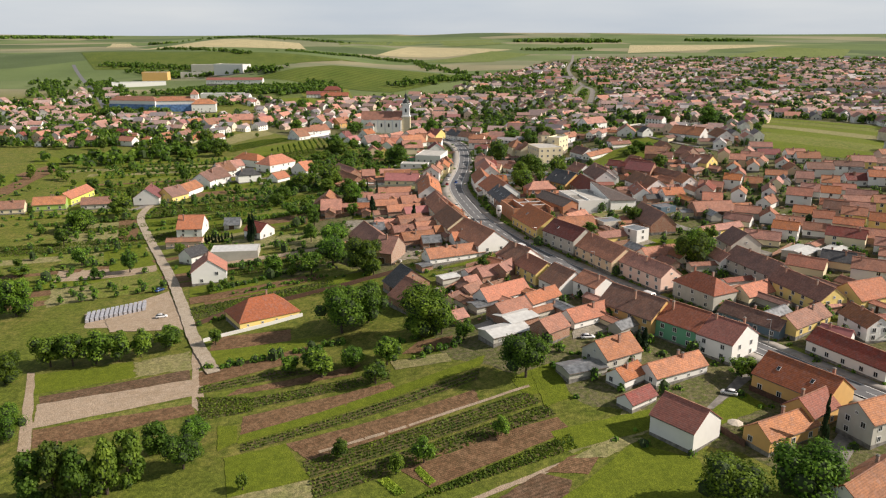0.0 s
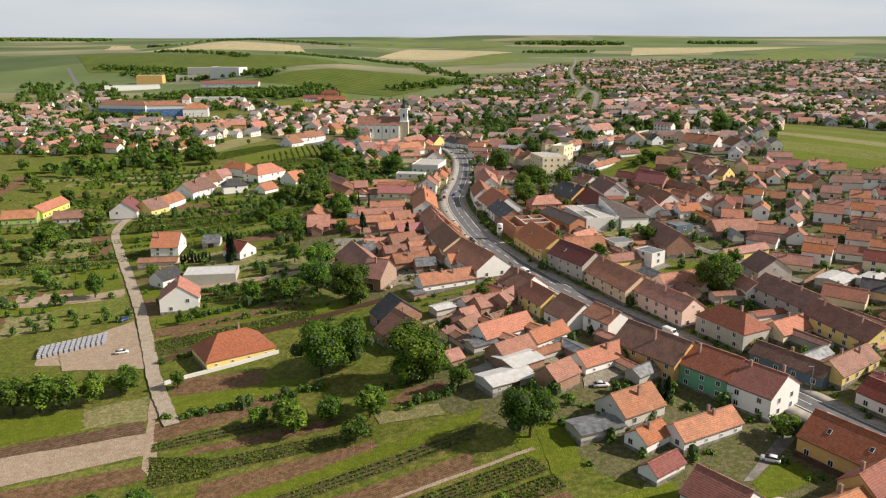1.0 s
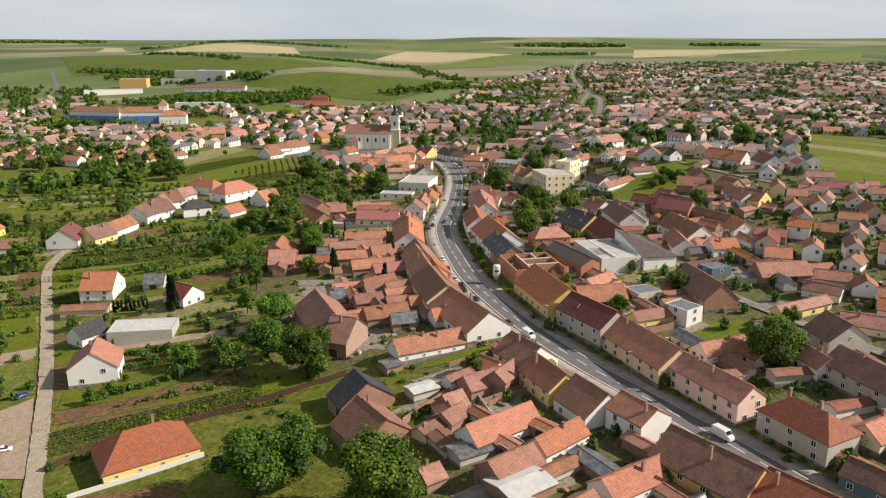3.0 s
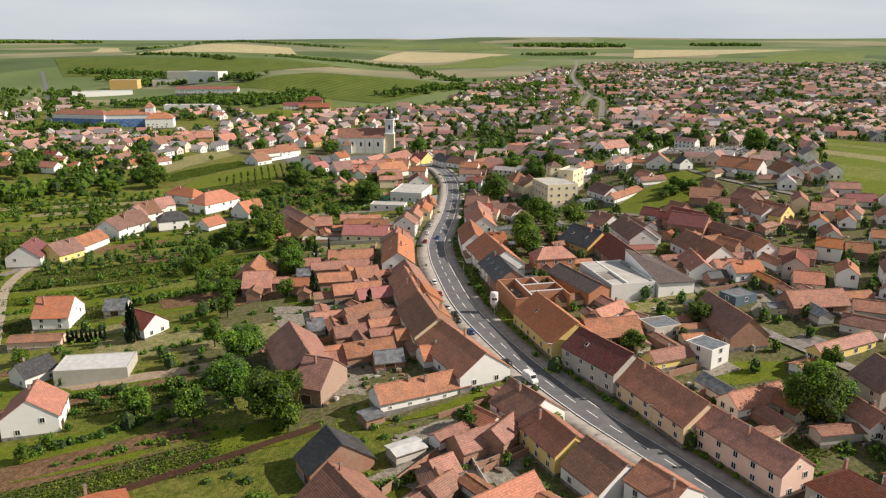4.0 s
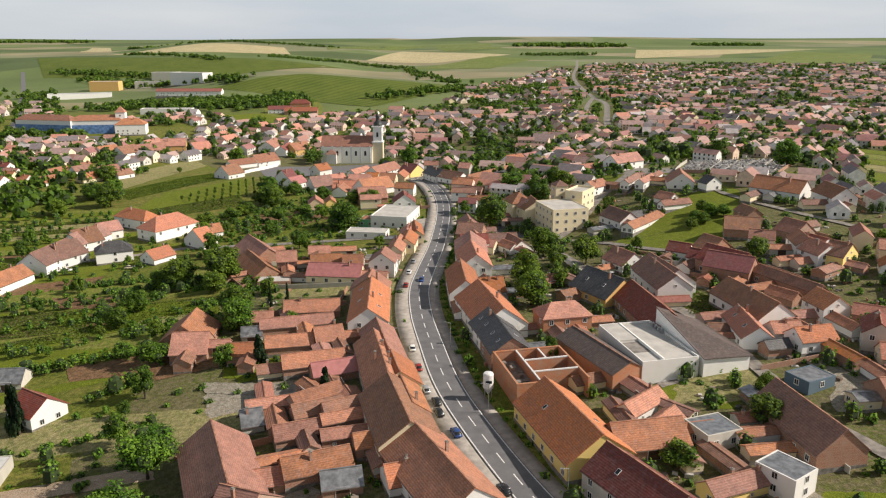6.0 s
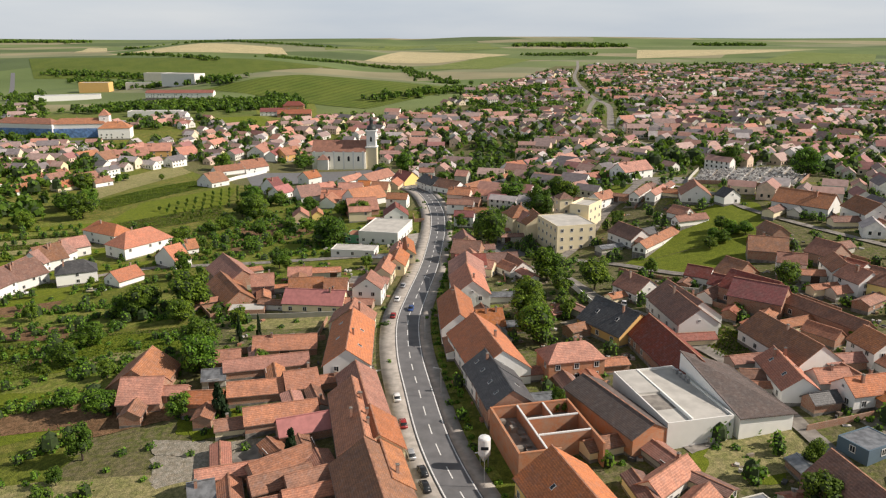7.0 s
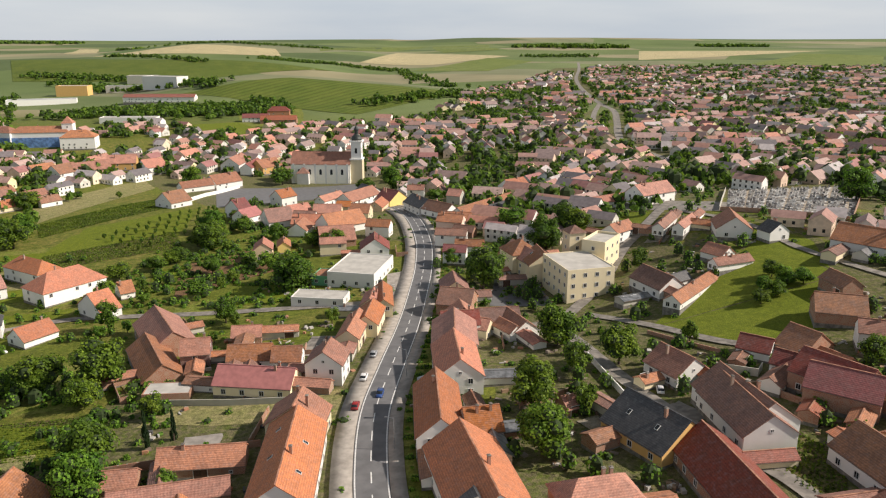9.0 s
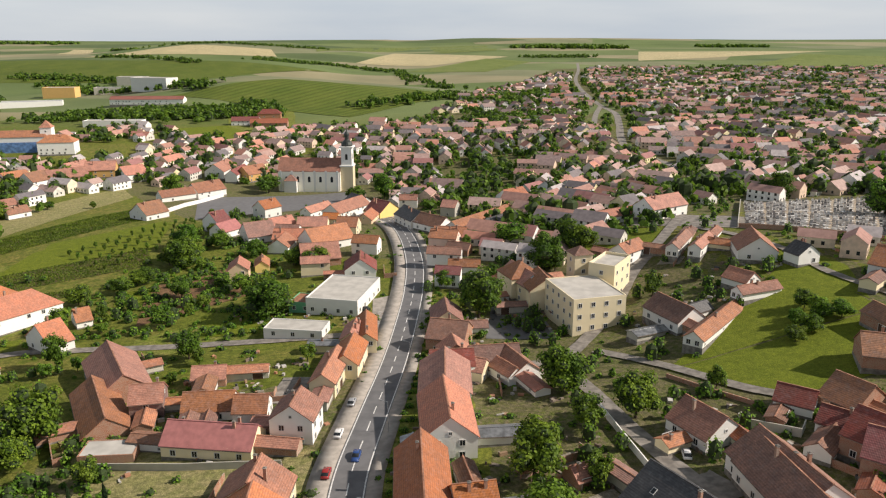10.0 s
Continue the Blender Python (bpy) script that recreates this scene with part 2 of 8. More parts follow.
CHIM = brick_wall("chimney_brick", (0.34, 0.15, 0.09), (0.3, 0.13, 0.08), (0.35, 0.3, 0.26))
CONC = plain("concrete", (0.28, 0.255, 0.225), 0.9, 0, 0.3, 0.5)
ASPH = plain("asphalt", (0.155, 0.155, 0.16), 0.85, 0, 0.16, 0.35)
PAINT = plain("road_paint", (0.75, 0.75, 0.73), 0.7, 0, 0.15, 1.5)
PAVE = plain("paving_blocks", (0.35, 0.32, 0.285), 0.9, 0, 0.2, 0.5)
PLINTH = plain("grey_plinth_render", (0.26, 0.245, 0.22), 0.9, 0, 0.35, 0.8)
RIDGE = plain("ridge_tiles", (0.44, 0.22, 0.14), 0.8, 0, 0.35, 0.7)
GUTTER = plain("painted_gutter", (0.24, 0.19, 0.16), 0.5, 0.2, 0.3, 0.3)
GRAVEL = soil_like("pale_gravel", (0.43, 0.36, 0.28), (0.37, 0.3, 0.22), (0.47, 0.4, 0.32), rough=0.25)
BARK = plain("bark", (0.09, 0.065, 0.045), 0.9, 0, 0.4, 5)
LEAF = {
    "b": foliage("broad_leaves", (0.065, 0.125, 0.014), (0.2, 0.315, 0.03)),
    "m": foliage("fruit_tree_leaves", (0.075, 0.138, 0.016), (0.22, 0.33, 0.036)),
    "p": foliage("poplar_leaves", (0.06, 0.11, 0.015), (0.17, 0.26, 0.03)),
    "s": foliage("salad_leaves", (0.2, 0.3, 0.03), (0.36, 0.46, 0.06)),
    "c": foliage("conifer_needles", (0.01, 0.028, 0.01), (0.03, 0.06, 0.02)),
}
# dark fill for crown and bush cores: inner shade put into the colour
INNER = plain("foliage_shade_core", (0.03, 0.055, 0.01), 0.9, 0, 0.3, 1.5)
GROUND = soil_like("meadow_and_yards", (0.155, 0.188, 0.024), (0.235, 0.205, 0.056), (0.112, 0.14, 0.017), scale=0.2)


def far_fields(m):
    """Beyond the village the ground breaks up into broad fields of different crops."""
    n, link = m.node_tree.nodes, m.node_tree.links.new
    b = n["Principled BSDF"]
    near = b.inputs["Base Color"].links[0].from_socket
    p = place(n)
    mp = n.new("ShaderNodeMapping")
    mp.inputs["Rotation"].default_value, mp.inputs["Scale"].default_value = (0, 0, radians(24)), (0.0021, 0.0042, 0)
    link(p, mp.inputs["Vector"])
    vo = n.new("ShaderNodeTexVoronoi")
    vo.inputs["Scale"].default_value = 1.0
    link(mp.outputs[0], vo.inputs["Vector"])
    sep = n.new("ShaderNodeSeparateColor")
    link(vo.outputs["Color"], sep.inputs[0])
    r = n.new("ShaderNodeValToRGB")
    r.color_ramp.interpolation = "CONSTANT"
    tones = [(0.12, 0.165, 0.055), (0.15, 0.19, 0.075), (0.1, 0.145, 0.05), (0.14, 0.18, 0.07), (0.26, 0.24, 0.145), (0.125, 0.17, 0.06), (0.09, 0.125, 0.05), (0.2, 0.21, 0.12)]
    el = r.color_ramp.elements
    while len(el) < len(tones):
        el.new(0.5)
    for i, c in enumerate(tones):
        el[i].position, el[i].color = i / len(tones), (*c, 1)
    link(sep.outputs[0], r.inputs["Fac"])
    soft = noise_of(n, link, p, 0.006, 5, 0.3, 0.7)
    col = mix(n, link, r.outputs[0], mix(n, link, (0.8, 0.82, 0.78), (1.12, 1.1, 1.08), soft), 1.0, "MULTIPLY")
    xyz = n.new("ShaderNodeSeparateXYZ")
    link(p, xyz.inputs[0])
    far = n.new("ShaderNodeMapRange")
    far.inputs["From Min"].default_value, far.inputs["From Max"].default_value = 1050, 1250
    link(xyz.outputs["Y"], far.inputs["Value"])
    link(mix(n, link, near, col, far.outputs[0]), b.inputs["Base Color"])


far_fields(GROUND)
COVER = {
    "lawn": soil_like("mown_lawn", (0.15, 0.19, 0.013), (0.17, 0.2, 0.017), (0.125, 0.16, 0.011), rough=0.4),
    "grass": soil_like("rough_grass", (0.18, 0.225, 0.03), (0.13, 0.175, 0.022), (0.23, 0.225, 0.06)),
    "dry": soil_like("dry_grass", (0.28, 0.26, 0.11), (0.22, 0.23, 0.08), (0.32, 0.28, 0.14)),
    "soil": soil_like("bare_soil", (0.22, 0.128, 0.07), (0.175, 0.098, 0.053), (0.26, 0.157, 0.09), 0.7, 66),
    "sand": soil_like("pale_sandy_soil", (0.42, 0.32, 0.23), (0.37, 0.28, 0.19), (0.46, 0.36, 0.27), rough=0.25),
    "dark": soil_like("turned_dark_soil", (0.17, 0.1, 0.06), (0.13, 0.08, 0.048), (0.2, 0.13, 0.085), 1.2, 66),
    "crop": soil_like("vegetable_rows", (0.135, 0.112, 0.05), (0.16, 0.115, 0.062), (0.11, 0.118, 0.034), 1.1, 66),
    "wheat": soil_like("ripe_cereal", (0.58, 0.48, 0.29), (0.52, 0.45, 0.27), (0.48, 0.42, 0.25), scale=0.02),
    "green": soil_like("green_cereal", (0.18, 0.225, 0.055), (0.22, 0.25, 0.08), (0.15, 0.195, 0.045), scale=0.02),
    "vine": soil_like("vineyard", (0.11, 0.155, 0.022), (0.09, 0.13, 0.018), (0.135, 0.17, 0.028), 12.0, 35, scale=0.02),
    "mixed": soil_like("worn_yards_and_grass", (0.13, 0.13, 0.045), (0.105, 0.14, 0.022), (0.18, 0.155, 0.09), scale=0.45),
    "yard": soil_like("trodden_yard", (0.3, 0.26, 0.2), (0.25, 0.22, 0.17), (0.36, 0.33, 0.28), scale=0.5, rough=0.5),
}


# ---- geometry helpers ----
def mesh_of(name, verts, faces, mats, index=None, smooth=False):
    me = bpy.data.meshes.new(name)
    me.from_pydata(verts, [], faces)
    for m in mats if isinstance(mats, (list, tuple)) else [mats]:
        me.materials.append(m)
    if index is not None:
        me.polygons.foreach_set("material_index", index)
    if smooth:
        me.polygons.foreach_set("use_smooth", [True] * len(me.polygons))
    me.update()
    return me


class Solid:
    """Gathers boxes, prisms and loops into one mesh."""

    def __init__(self):
        self.v, self.f, self.i = [], [], []

    def hexa(self, pts, mi=0):
        """Eight corners: four below, four above, each counter-clockwise."""
        k = len(self.v)
        self.v += [tuple(p) for p in pts]
        self.f += [tuple(k + j for j in q) for q in ((3, 2, 1, 0), (4, 5, 6, 7), (0, 1, 5, 4), (1, 2, 6, 5), (2, 3, 7, 6), (3, 0, 4, 7))]
        self.i += [mi] * 6

    def box(self, x0, y0, z0, x1, y1, z1, mi=0):
        self.hexa([(x0, y0, z0), (x1, y0, z0), (x1, y1, z0), (x0, y1, z0), (x0, y0, z1), (x1, y0, z1), (x1, y1, z1), (x0, y1, z1)], mi)

    def poly(self, pts, mi=0):
        k = len(self.v)
        self.v += [tuple(p) for p in pts]
        self.f.append(tuple(range(k, k + len(pts))))
        self.i.append(mi)

    def tube(self, a, b, r0, r1, n=7, mi=0):
        a, b = Vector(a), Vector(b)
        q = (b - a).to_track_quat("Z", "Y")
        k = len(self.v)
        for c, r in ((a, r0), (b, r1)):
            self.v += [tuple(c + q @ Vector((r * math.cos(6.2832 * j / n), r * math.sin(6.2832 * j / n), 0))) for j in range(n)]
        self.f += [(k + j, k + (j + 1) % n, k + n + (j + 1) % n, k + n + j) for j in range(n)]
        self.f += [tuple(k + n - 1 - j for j in range(n)), tuple(k + n + j for j in range(n))]
        self.i += [mi] * (n + 2)

    def mesh(self, name, mats, smooth=False):
        return mesh_of(name, self.v, self.f, mats, self.i, smooth)


def part(name, me, parent, label="", m=None):
    ob = new(name, me.mesh(name, m) if isinstance(me, Solid) else me)
    ob.parent = parent
    if label:
        ob["label"] = label
    return ob


def root(name, x, y, rot=0.0, z=None):
    ob = new(name)
    ob.matrix_world = pose(x, y, float(ground_z(x, y)) if z is None else z, 0, 0, rot)
    return ob


# ---- ground ----
def spread(lo, hi, fine0, fine1, step, grow):
    """Grid lines, even between fine0 and fine1 and wider and wider outside."""
    vals = list(np.arange(fine0, fine1 + step, step))
    s, v = step, vals[-1]
    while v < hi:
        s *= grow
        v += s
        vals.append(min(v, hi))
    s, v = step, vals[0]
    while v > lo:
        s *= grow
        v -= s
        vals.insert(0, max(v, lo))
    return np.array(vals)


gx, gy = spread(-3600, 3600, -260, 260, 5, 1.07), spread(-700, 4800, 40, 960, 5, 1.06)
XX, YY = np.meshgrid(gx, gy)
ZZ = ground_z(XX, YY)
nx, ny = len(gx), len(gy)
gf = [(j * nx + i, j * nx + i + 1, (j + 1) * nx + i + 1, (j + 1) * nx + i) for j in range(ny - 1) for i in range(nx - 1)]
ground = new("ground", mesh_of("ground", np.stack([XX.ravel(), YY.ravel(), ZZ.ravel()], 1).tolist(), gf, GROUND, None, True))
tagged(ground, "rolling green ground with meadows, gardens and yards", "ground", kind="structure")


def drape(name, p, mat, lift=0.05, n=8, label="", category="field", edge=0.0):
    """A patch of ground cover between four corners (x, y), laid on the ground; edge: how uneven its outline is."""
    (a, b, c, d) = [Vector(q) for q in p]
    rr = random.Random(int(a.x * 7 + a.y * 13))
    v, f = [], []
    for j in range(n + 1):
        for i in range(n + 1):
            s, t = i / n, j / n
            q = (a * (1 - s) + b * s) * (1 - t) + (d * (1 - s) + c * s) * t
            if edge and (i in (0, n) or j in (0, n)):
                q = q + Vector((rr.uniform(-edge, edge), rr.uniform(-edge, edge)))
            v.append((q.x, q.y, float(ground_z(q.x, q.y)) + lift))
    f = [(j * (n + 1) + i, j * (n + 1) + i + 1, (j + 1) * (n + 1) + i + 1, (j + 1) * (n + 1) + i) for j in range(n) for i in range(n)]
    return tagged(new(name, mesh_of(name, v, f, mat, None, True)), label, category, kind="structure")


def smooth_line(pts, step=4.0):
    """A curve through points (x, y): positions and unit normals pointing right of the way."""
    pts = [Vector(p) for p in pts]
    pts = [2 * pts[0] - pts[1], *pts, 2 * pts[-1] - pts[-2]]
    out = []
    for k in range(1, len(pts) - 2):
        p0, p1, p2, p3 = pts[k - 1 : k + 3]
        m = max(2, int((p2 - p1).length / step))
        for i in range(m):
            t = i / m
            out.append(0.5 * (2 * p1 + (p2 - p0) * t + (2 * p0 - 5 * p1 + 4 * p2 - p3) * t * t + (3 * p1 - p0 - 3 * p2 + p3) * t**3))
    out.append(pts[-2])
    nor = []
    for i in range(len(out)):
        d = (out[min(i + 1, len(out) - 1)] - out[max(i - 1, 0)]).normalized()
        nor.append(Vector((d.y, -d.x)))
    return out, nor


def ribbon(name, line, o0, o1, mat, lift, label="", category="road", thick=0.0, kind="structure", ragged=0.0, bed=0.0):
    """A band along a line between two sideways offsets; thick gives it a kerb-like side."""
    pts, nor = line
    v, f = [], []
    rr = random.Random(len(pts))
    for p, q in zip(pts, nor):
        z = float(ground_z(p.x, p.y))
        if bed:
            z = max(z, *(float(ground_z(p.x + q.x * o, p.y + q.y * o)) for o in (-bed, bed)))
        for o in (o0, o1):
            w = p + q * (o + rr.uniform(-ragged, ragged))
            v.append((w.x, w.y, (z if bed else max(z, float(ground_z(w.x, w.y)))) + lift))
        if thick:
            for o in (o0, o1):
                w = p + q * o
                v.append((w.x, w.y, z + lift - thick))
    k = 4 if thick else 2
    for i in range(len(pts) - 1):
        a, b = i * k, (i + 1) * k
        f.append((a, b, b + 1, a + 1))
        if thick:
            f += [(a, a + 2, b + 2, b), (a + 1, b + 1, b + 3, a + 3)]
    ob = new(name, mesh_of(name, v, f, mat, None, True))
    return tagged(ob, label, category, kind=kind)


# ---- houses ----
def window_mesh(w, h):
    """A frame with a mullion round two sunk panes, as one connected body."""
    xs, zs = (-w / 2 - 0.08, -w / 2 + 0.06, -0.035, 0.035, w / 2 - 0.06, w / 2 + 0.08), (-0.1, 0.06, h - 0.06, h + 0.06)
    v = [(x, -0.1, z) for z in zs for x in xs]
    f, mi = [], []
    for j in range(3):
        for i in range(5):
            q = (j * 6 + i, j * 6 + i + 1, j * 6 + i + 7, j * 6 + i + 6)
            if j == 1 and i in (1, 3):
                k = len(v)
                v += [(v[p][0], -0.04, v[p][2]) for p in q]
                f += [(q[n], q[(n + 1) % 4], k + (n + 1) % 4, k + n) for n in range(4)] + [(k, k + 1, k + 2, k + 3)]
                mi += [0, 0, 0, 0, 1]
            else:
                f.append(q)
                mi.append(0)
    edge = [0, 1, 2, 3, 4, 5, 11, 17, 23, 22, 21, 20, 19, 18, 12, 6]
    k = len(v)
    v += [(v[p][0], 0.05, v[p][2]) for p in edge]
    n = len(edge)
    f += [(edge[(a + 1) % n], edge[a], k + a, k + (a + 1) % n) for a in range(n)]
    mi += [0] * n
    return mesh_of("window", v, f, [FRAME, GLASS], mi)


def door_mesh(w, h, mat):
    s = Solid()
    s.box(-w / 2, -0.07, 0, w / 2, 0.02, h, 0)
    s.box(-w / 2 - 0.1, -0.1, 0, -w / 2, 0.0, h + 0.1, 1)
    s.box(w / 2, -0.1, 0, w / 2 + 0.1, 0.0, h + 0.1, 1)
    s.box(-w / 2, -0.1, h, w / 2, 0.0, h + 0.1, 1)
    return s.mesh("door", [mat, FRAME])


WIN = {"big": window_mesh(1.3, 1.45), "mid": window_mesh(1.2, 1.4), "small": window_mesh(0.7, 0.7)}
DOOR, GATE = door_mesh(1.1, 2.1, WOODD), door_mesh(2.8, 2.6, WOODD)
SKYL = Solid()
SKYL.box(-0.45, -0.65, -0.04, 0.45, 0.65, 0.1, 0)
SKYL.box(-0.36, -0.55, 0.1, 0.36, 0.55, 0.13, 1)
SKYLIGHT = SKYL.mesh("skylight", [FRAME, GLASS])


def loft(s, rings, mi=0):
    """Skins a run of rings (each a list of equal length), capped at both ends."""
    k, n = len(s.v), len(rings[0])
    for ring in rings:
        s.v += ring
    for i in range(len(rings) - 1):
        for j in range(n):
            s.f.append((k + i * n + j, k + i * n + (j + 1) % n, k + (i + 1) * n + (j + 1) % n, k + (i + 1) * n + j))
            s.i.append(mi)
    s.f += [tuple(k + n - 1 - j for j in range(n)), tuple(k + (len(rings) - 1) * n + j for j in range(n))]
    s.i += [mi, mi]


def gable_walls(L, W, he, hr, hip, deep=2.5):
    s = Solid()
    x, y = L / 2, W / 2
    if hip:
        s.box(-x, -y, -deep, x, y, he)
    else:
        loft(s, [[(e, -y, -deep), (e, y, -deep), (e, y, he), (e, 0, hr - 0.12), (e, -y, he)] for e in (-x, x)])
    if deep > 2.2:
        s.box(-x - 0.04, -y - 0.04, -deep, x + 0.04, y + 0.04, 0.55, 1)
    return s


def roof_solid(L, W, he, hr, hip, over=0.4, side=0.25, th=0.2):
    """Two tiled slopes with a ridge cap and eaves, or a hipped roof."""
    s = Solid()
    slope = (hr - he) / (W / 2)
    low, y = he - over * slope, W / 2 + over
    if hip:
        x = L / 2 + over
        rx = max(0.3, L / 2 - W / 2 * 0.85)
        s.v = [(-x, -y, low - 0.2), (x, -y, low - 0.2), (x, y, low - 0.2), (-x, y, low - 0.2), (-x, -y, low), (x, -y, low), (x, y, low), (-x, y, low), (-rx, 0, hr), (rx, 0, hr)]
        s.f = [(3, 2, 1, 0), (0, 1, 5, 4), (1, 2, 6, 5), (2, 3, 7, 6), (3, 0, 4, 7), (4, 5, 9, 8), (6, 7, 8, 9), (5, 6, 9), (7, 4, 8)]
        s.i = [0] * 9
        return s
    x = L / 2 + side
    c = 0.17
    ring = [(-y, low), (-y, low - th), (0, hr - th), (y, low - th), (y, low), (c, hr - c * slope), (c, hr + 0.07), (-c, hr + 0.07), (-c, hr - c * slope)]
    loft(s, [[(e, u, v) for u, v in ring] for e in (-x, x)])
    k, n = 0.16, max(2, int(L / 5))
    for i in range(n):
        a, b = -x - 0.02 + (2 * x + 0.04) * i / n, -x - 0.02 + (2 * x + 0.04) * (i + 1) / n
        s.box(a, -k, hr - 0.06, b - 0.02, k, hr + 0.11, 1)
    for e in (-1, 1):
        s.box(-x, e * (y + 0.02) - 0.07, low - th - 0.06, x, e * (y + 0.02) + 0.07, low - th + 0.08, 2)
    return s


COUNT = [0]
BUILT = []
HOUSES = []


def house(x, y, rot, L, W, he, roof, wall, hip=False, tan=0.72, win=True, sky=0, chim=None, group="", tall=0.0):
    """A pitched-roof building: its ridge runs along its length."""
    COUNT[0] += 1
    rr = random.Random(COUNT[0] * 31)
    hr = he + W / 2 * tan + tall
    shed = he <= 3.0 and wall in ("k", "s")
    kind = "barn" if wall == "k" else ("shed" if shed else "house")
    r = root(kind, x, y, rot)
    BUILT.append((x, y, math.hypot(L, W) / 2))
    HOUSES.append((x, y, rot, L, W))
    storeys = "two-storey" if he >= 5 else "single-storey"
    tagged(r, f"{storeys} {WALL_WORD[wall]} {kind} with {'hipped ' if hip else ''}{ROOF_WORD[roof]} roof", kind, group or "village buildings")
    part("wall", gable_walls(L, W, he, hr, hip), r, m=[WALL[wall], PLINTH])
    rf = part("roof", roof_solid(L, W, he, hr, hip), r, m=[ROOF[roof], ROOF[roof] if roof in "gptwW" else RIDGE, GUTTER])
    ch = rr.choice((0, 1, 1, 2)) if chim is None else chim
    if kind != "house":
        ch = min(ch, rr.choice((0, 0, 1)))
    for _ in range(ch):
        cx, cy = rr.uniform(-0.35, 0.35) * L, rr.choice((-1, 1)) * rr.uniform(0.05, 0.2) * W
        s = Solid()
        zt = hr - abs(cy) * tan
        s.box(cx - 0.3, cy - 0.3, zt - 0.8, cx + 0.3, cy + 0.3, hr + 0.8, 0)
        s.box(cx - 0.38, cy - 0.38, hr + 0.8, cx + 0.38, cy + 0.38, hr + 0.92, 1)
        s.box(cx - 0.15, cy - 0.15, hr + 0.92, cx + 0.15, cy + 0.15, hr + 1.08, 1)
        part("chimney", s, rf, "brick chimney with a concrete cap", [CHIM, CONC])
    if win:
        floors = [0.95] if he < 5 else [0.95, min(3.7, he - 1.85)]
        back = lambda ny: ny > 0.5 and rr.random() < 0.8
        for k in (-1, 1):
            if back(k * math.cos(radians(rot))):
                continue
            n = max(1, int(L / 4.6))
            for fl in floors:
                for i in range(n):
                    u = (i + 0.5) / n - 0.5 + rr.uniform(-0.02, 0.02)
                    if rr.random() < (0.6 if kind != "house" else 0.45 if y > 470 or x > 130 else 0.0):
                        continue
                    if fl == 0.95 and i == n // 2 and (k == 1 or kind != "house"):
                        w = part("door", GATE if rr.random() < 0.35 or kind != "house" else DOOR, r)
                        z = 0.05
                    else:
                        if he < 2.8 and rr.random() < 0.5:
                            continue
                        w = part("window", WIN["mid" if he >= 3.4 else "small"], r)
                        z = fl
                    w.matrix_local = pose(u * L, k * W / 2, z, 0, 0, 180 if k > 0 else 0)
        if kind == "house":
            for k in (-1, 1):
                if back(k * math.sin(radians(rot))):
                    continue
                for fl in floors + ([he + 0.3] if (hr - he) > 2.6 and not hip else []):
                    for u in ((-0.22, 0.22) if fl < he else (0.0,)):
                        if rr.random() < 0.5:
                            continue
                        w = part("window", WIN["small" if fl > he else "mid"], r)
                        w.matrix_local = pose(k * L / 2, u * W, fl, 0, 0, 90 if k > 0 else -90)
    for i in range(sky):
        w = part("skylight", SKYLIGHT, rf, "roof window with a white frame")
        v = W * 0.26
        ang = math.degrees(math.atan(tan))
        k = -1 if i % 2 == 0 else 1
        w.matrix_local = pose((i + 0.7) / (sky + 0.5) * L * 0.8 - L * 0.4, k * v, hr - v * tan + 0.02, -k * ang, 0, 0)
    return r


# ---- trees ----
PHI = (1 + 5**0.5) / 2
ICO = np.array([(a, b * PHI, 0) for a in (-1, 1) for b in (-1, 1)] + [(0, a, b * PHI) for a in (-1, 1) for b in (-1, 1)] + [(b * PHI, 0, a) for a in (-1, 1) for b in (-1, 1)]) / math.hypot(1, PHI)
ICO_F = [f for f in itertools.combinations(range(12), 3) if all(np.linalg.norm(ICO[a] - ICO[b]) < 1.1 for a, b in itertools.combinations(f, 2))]


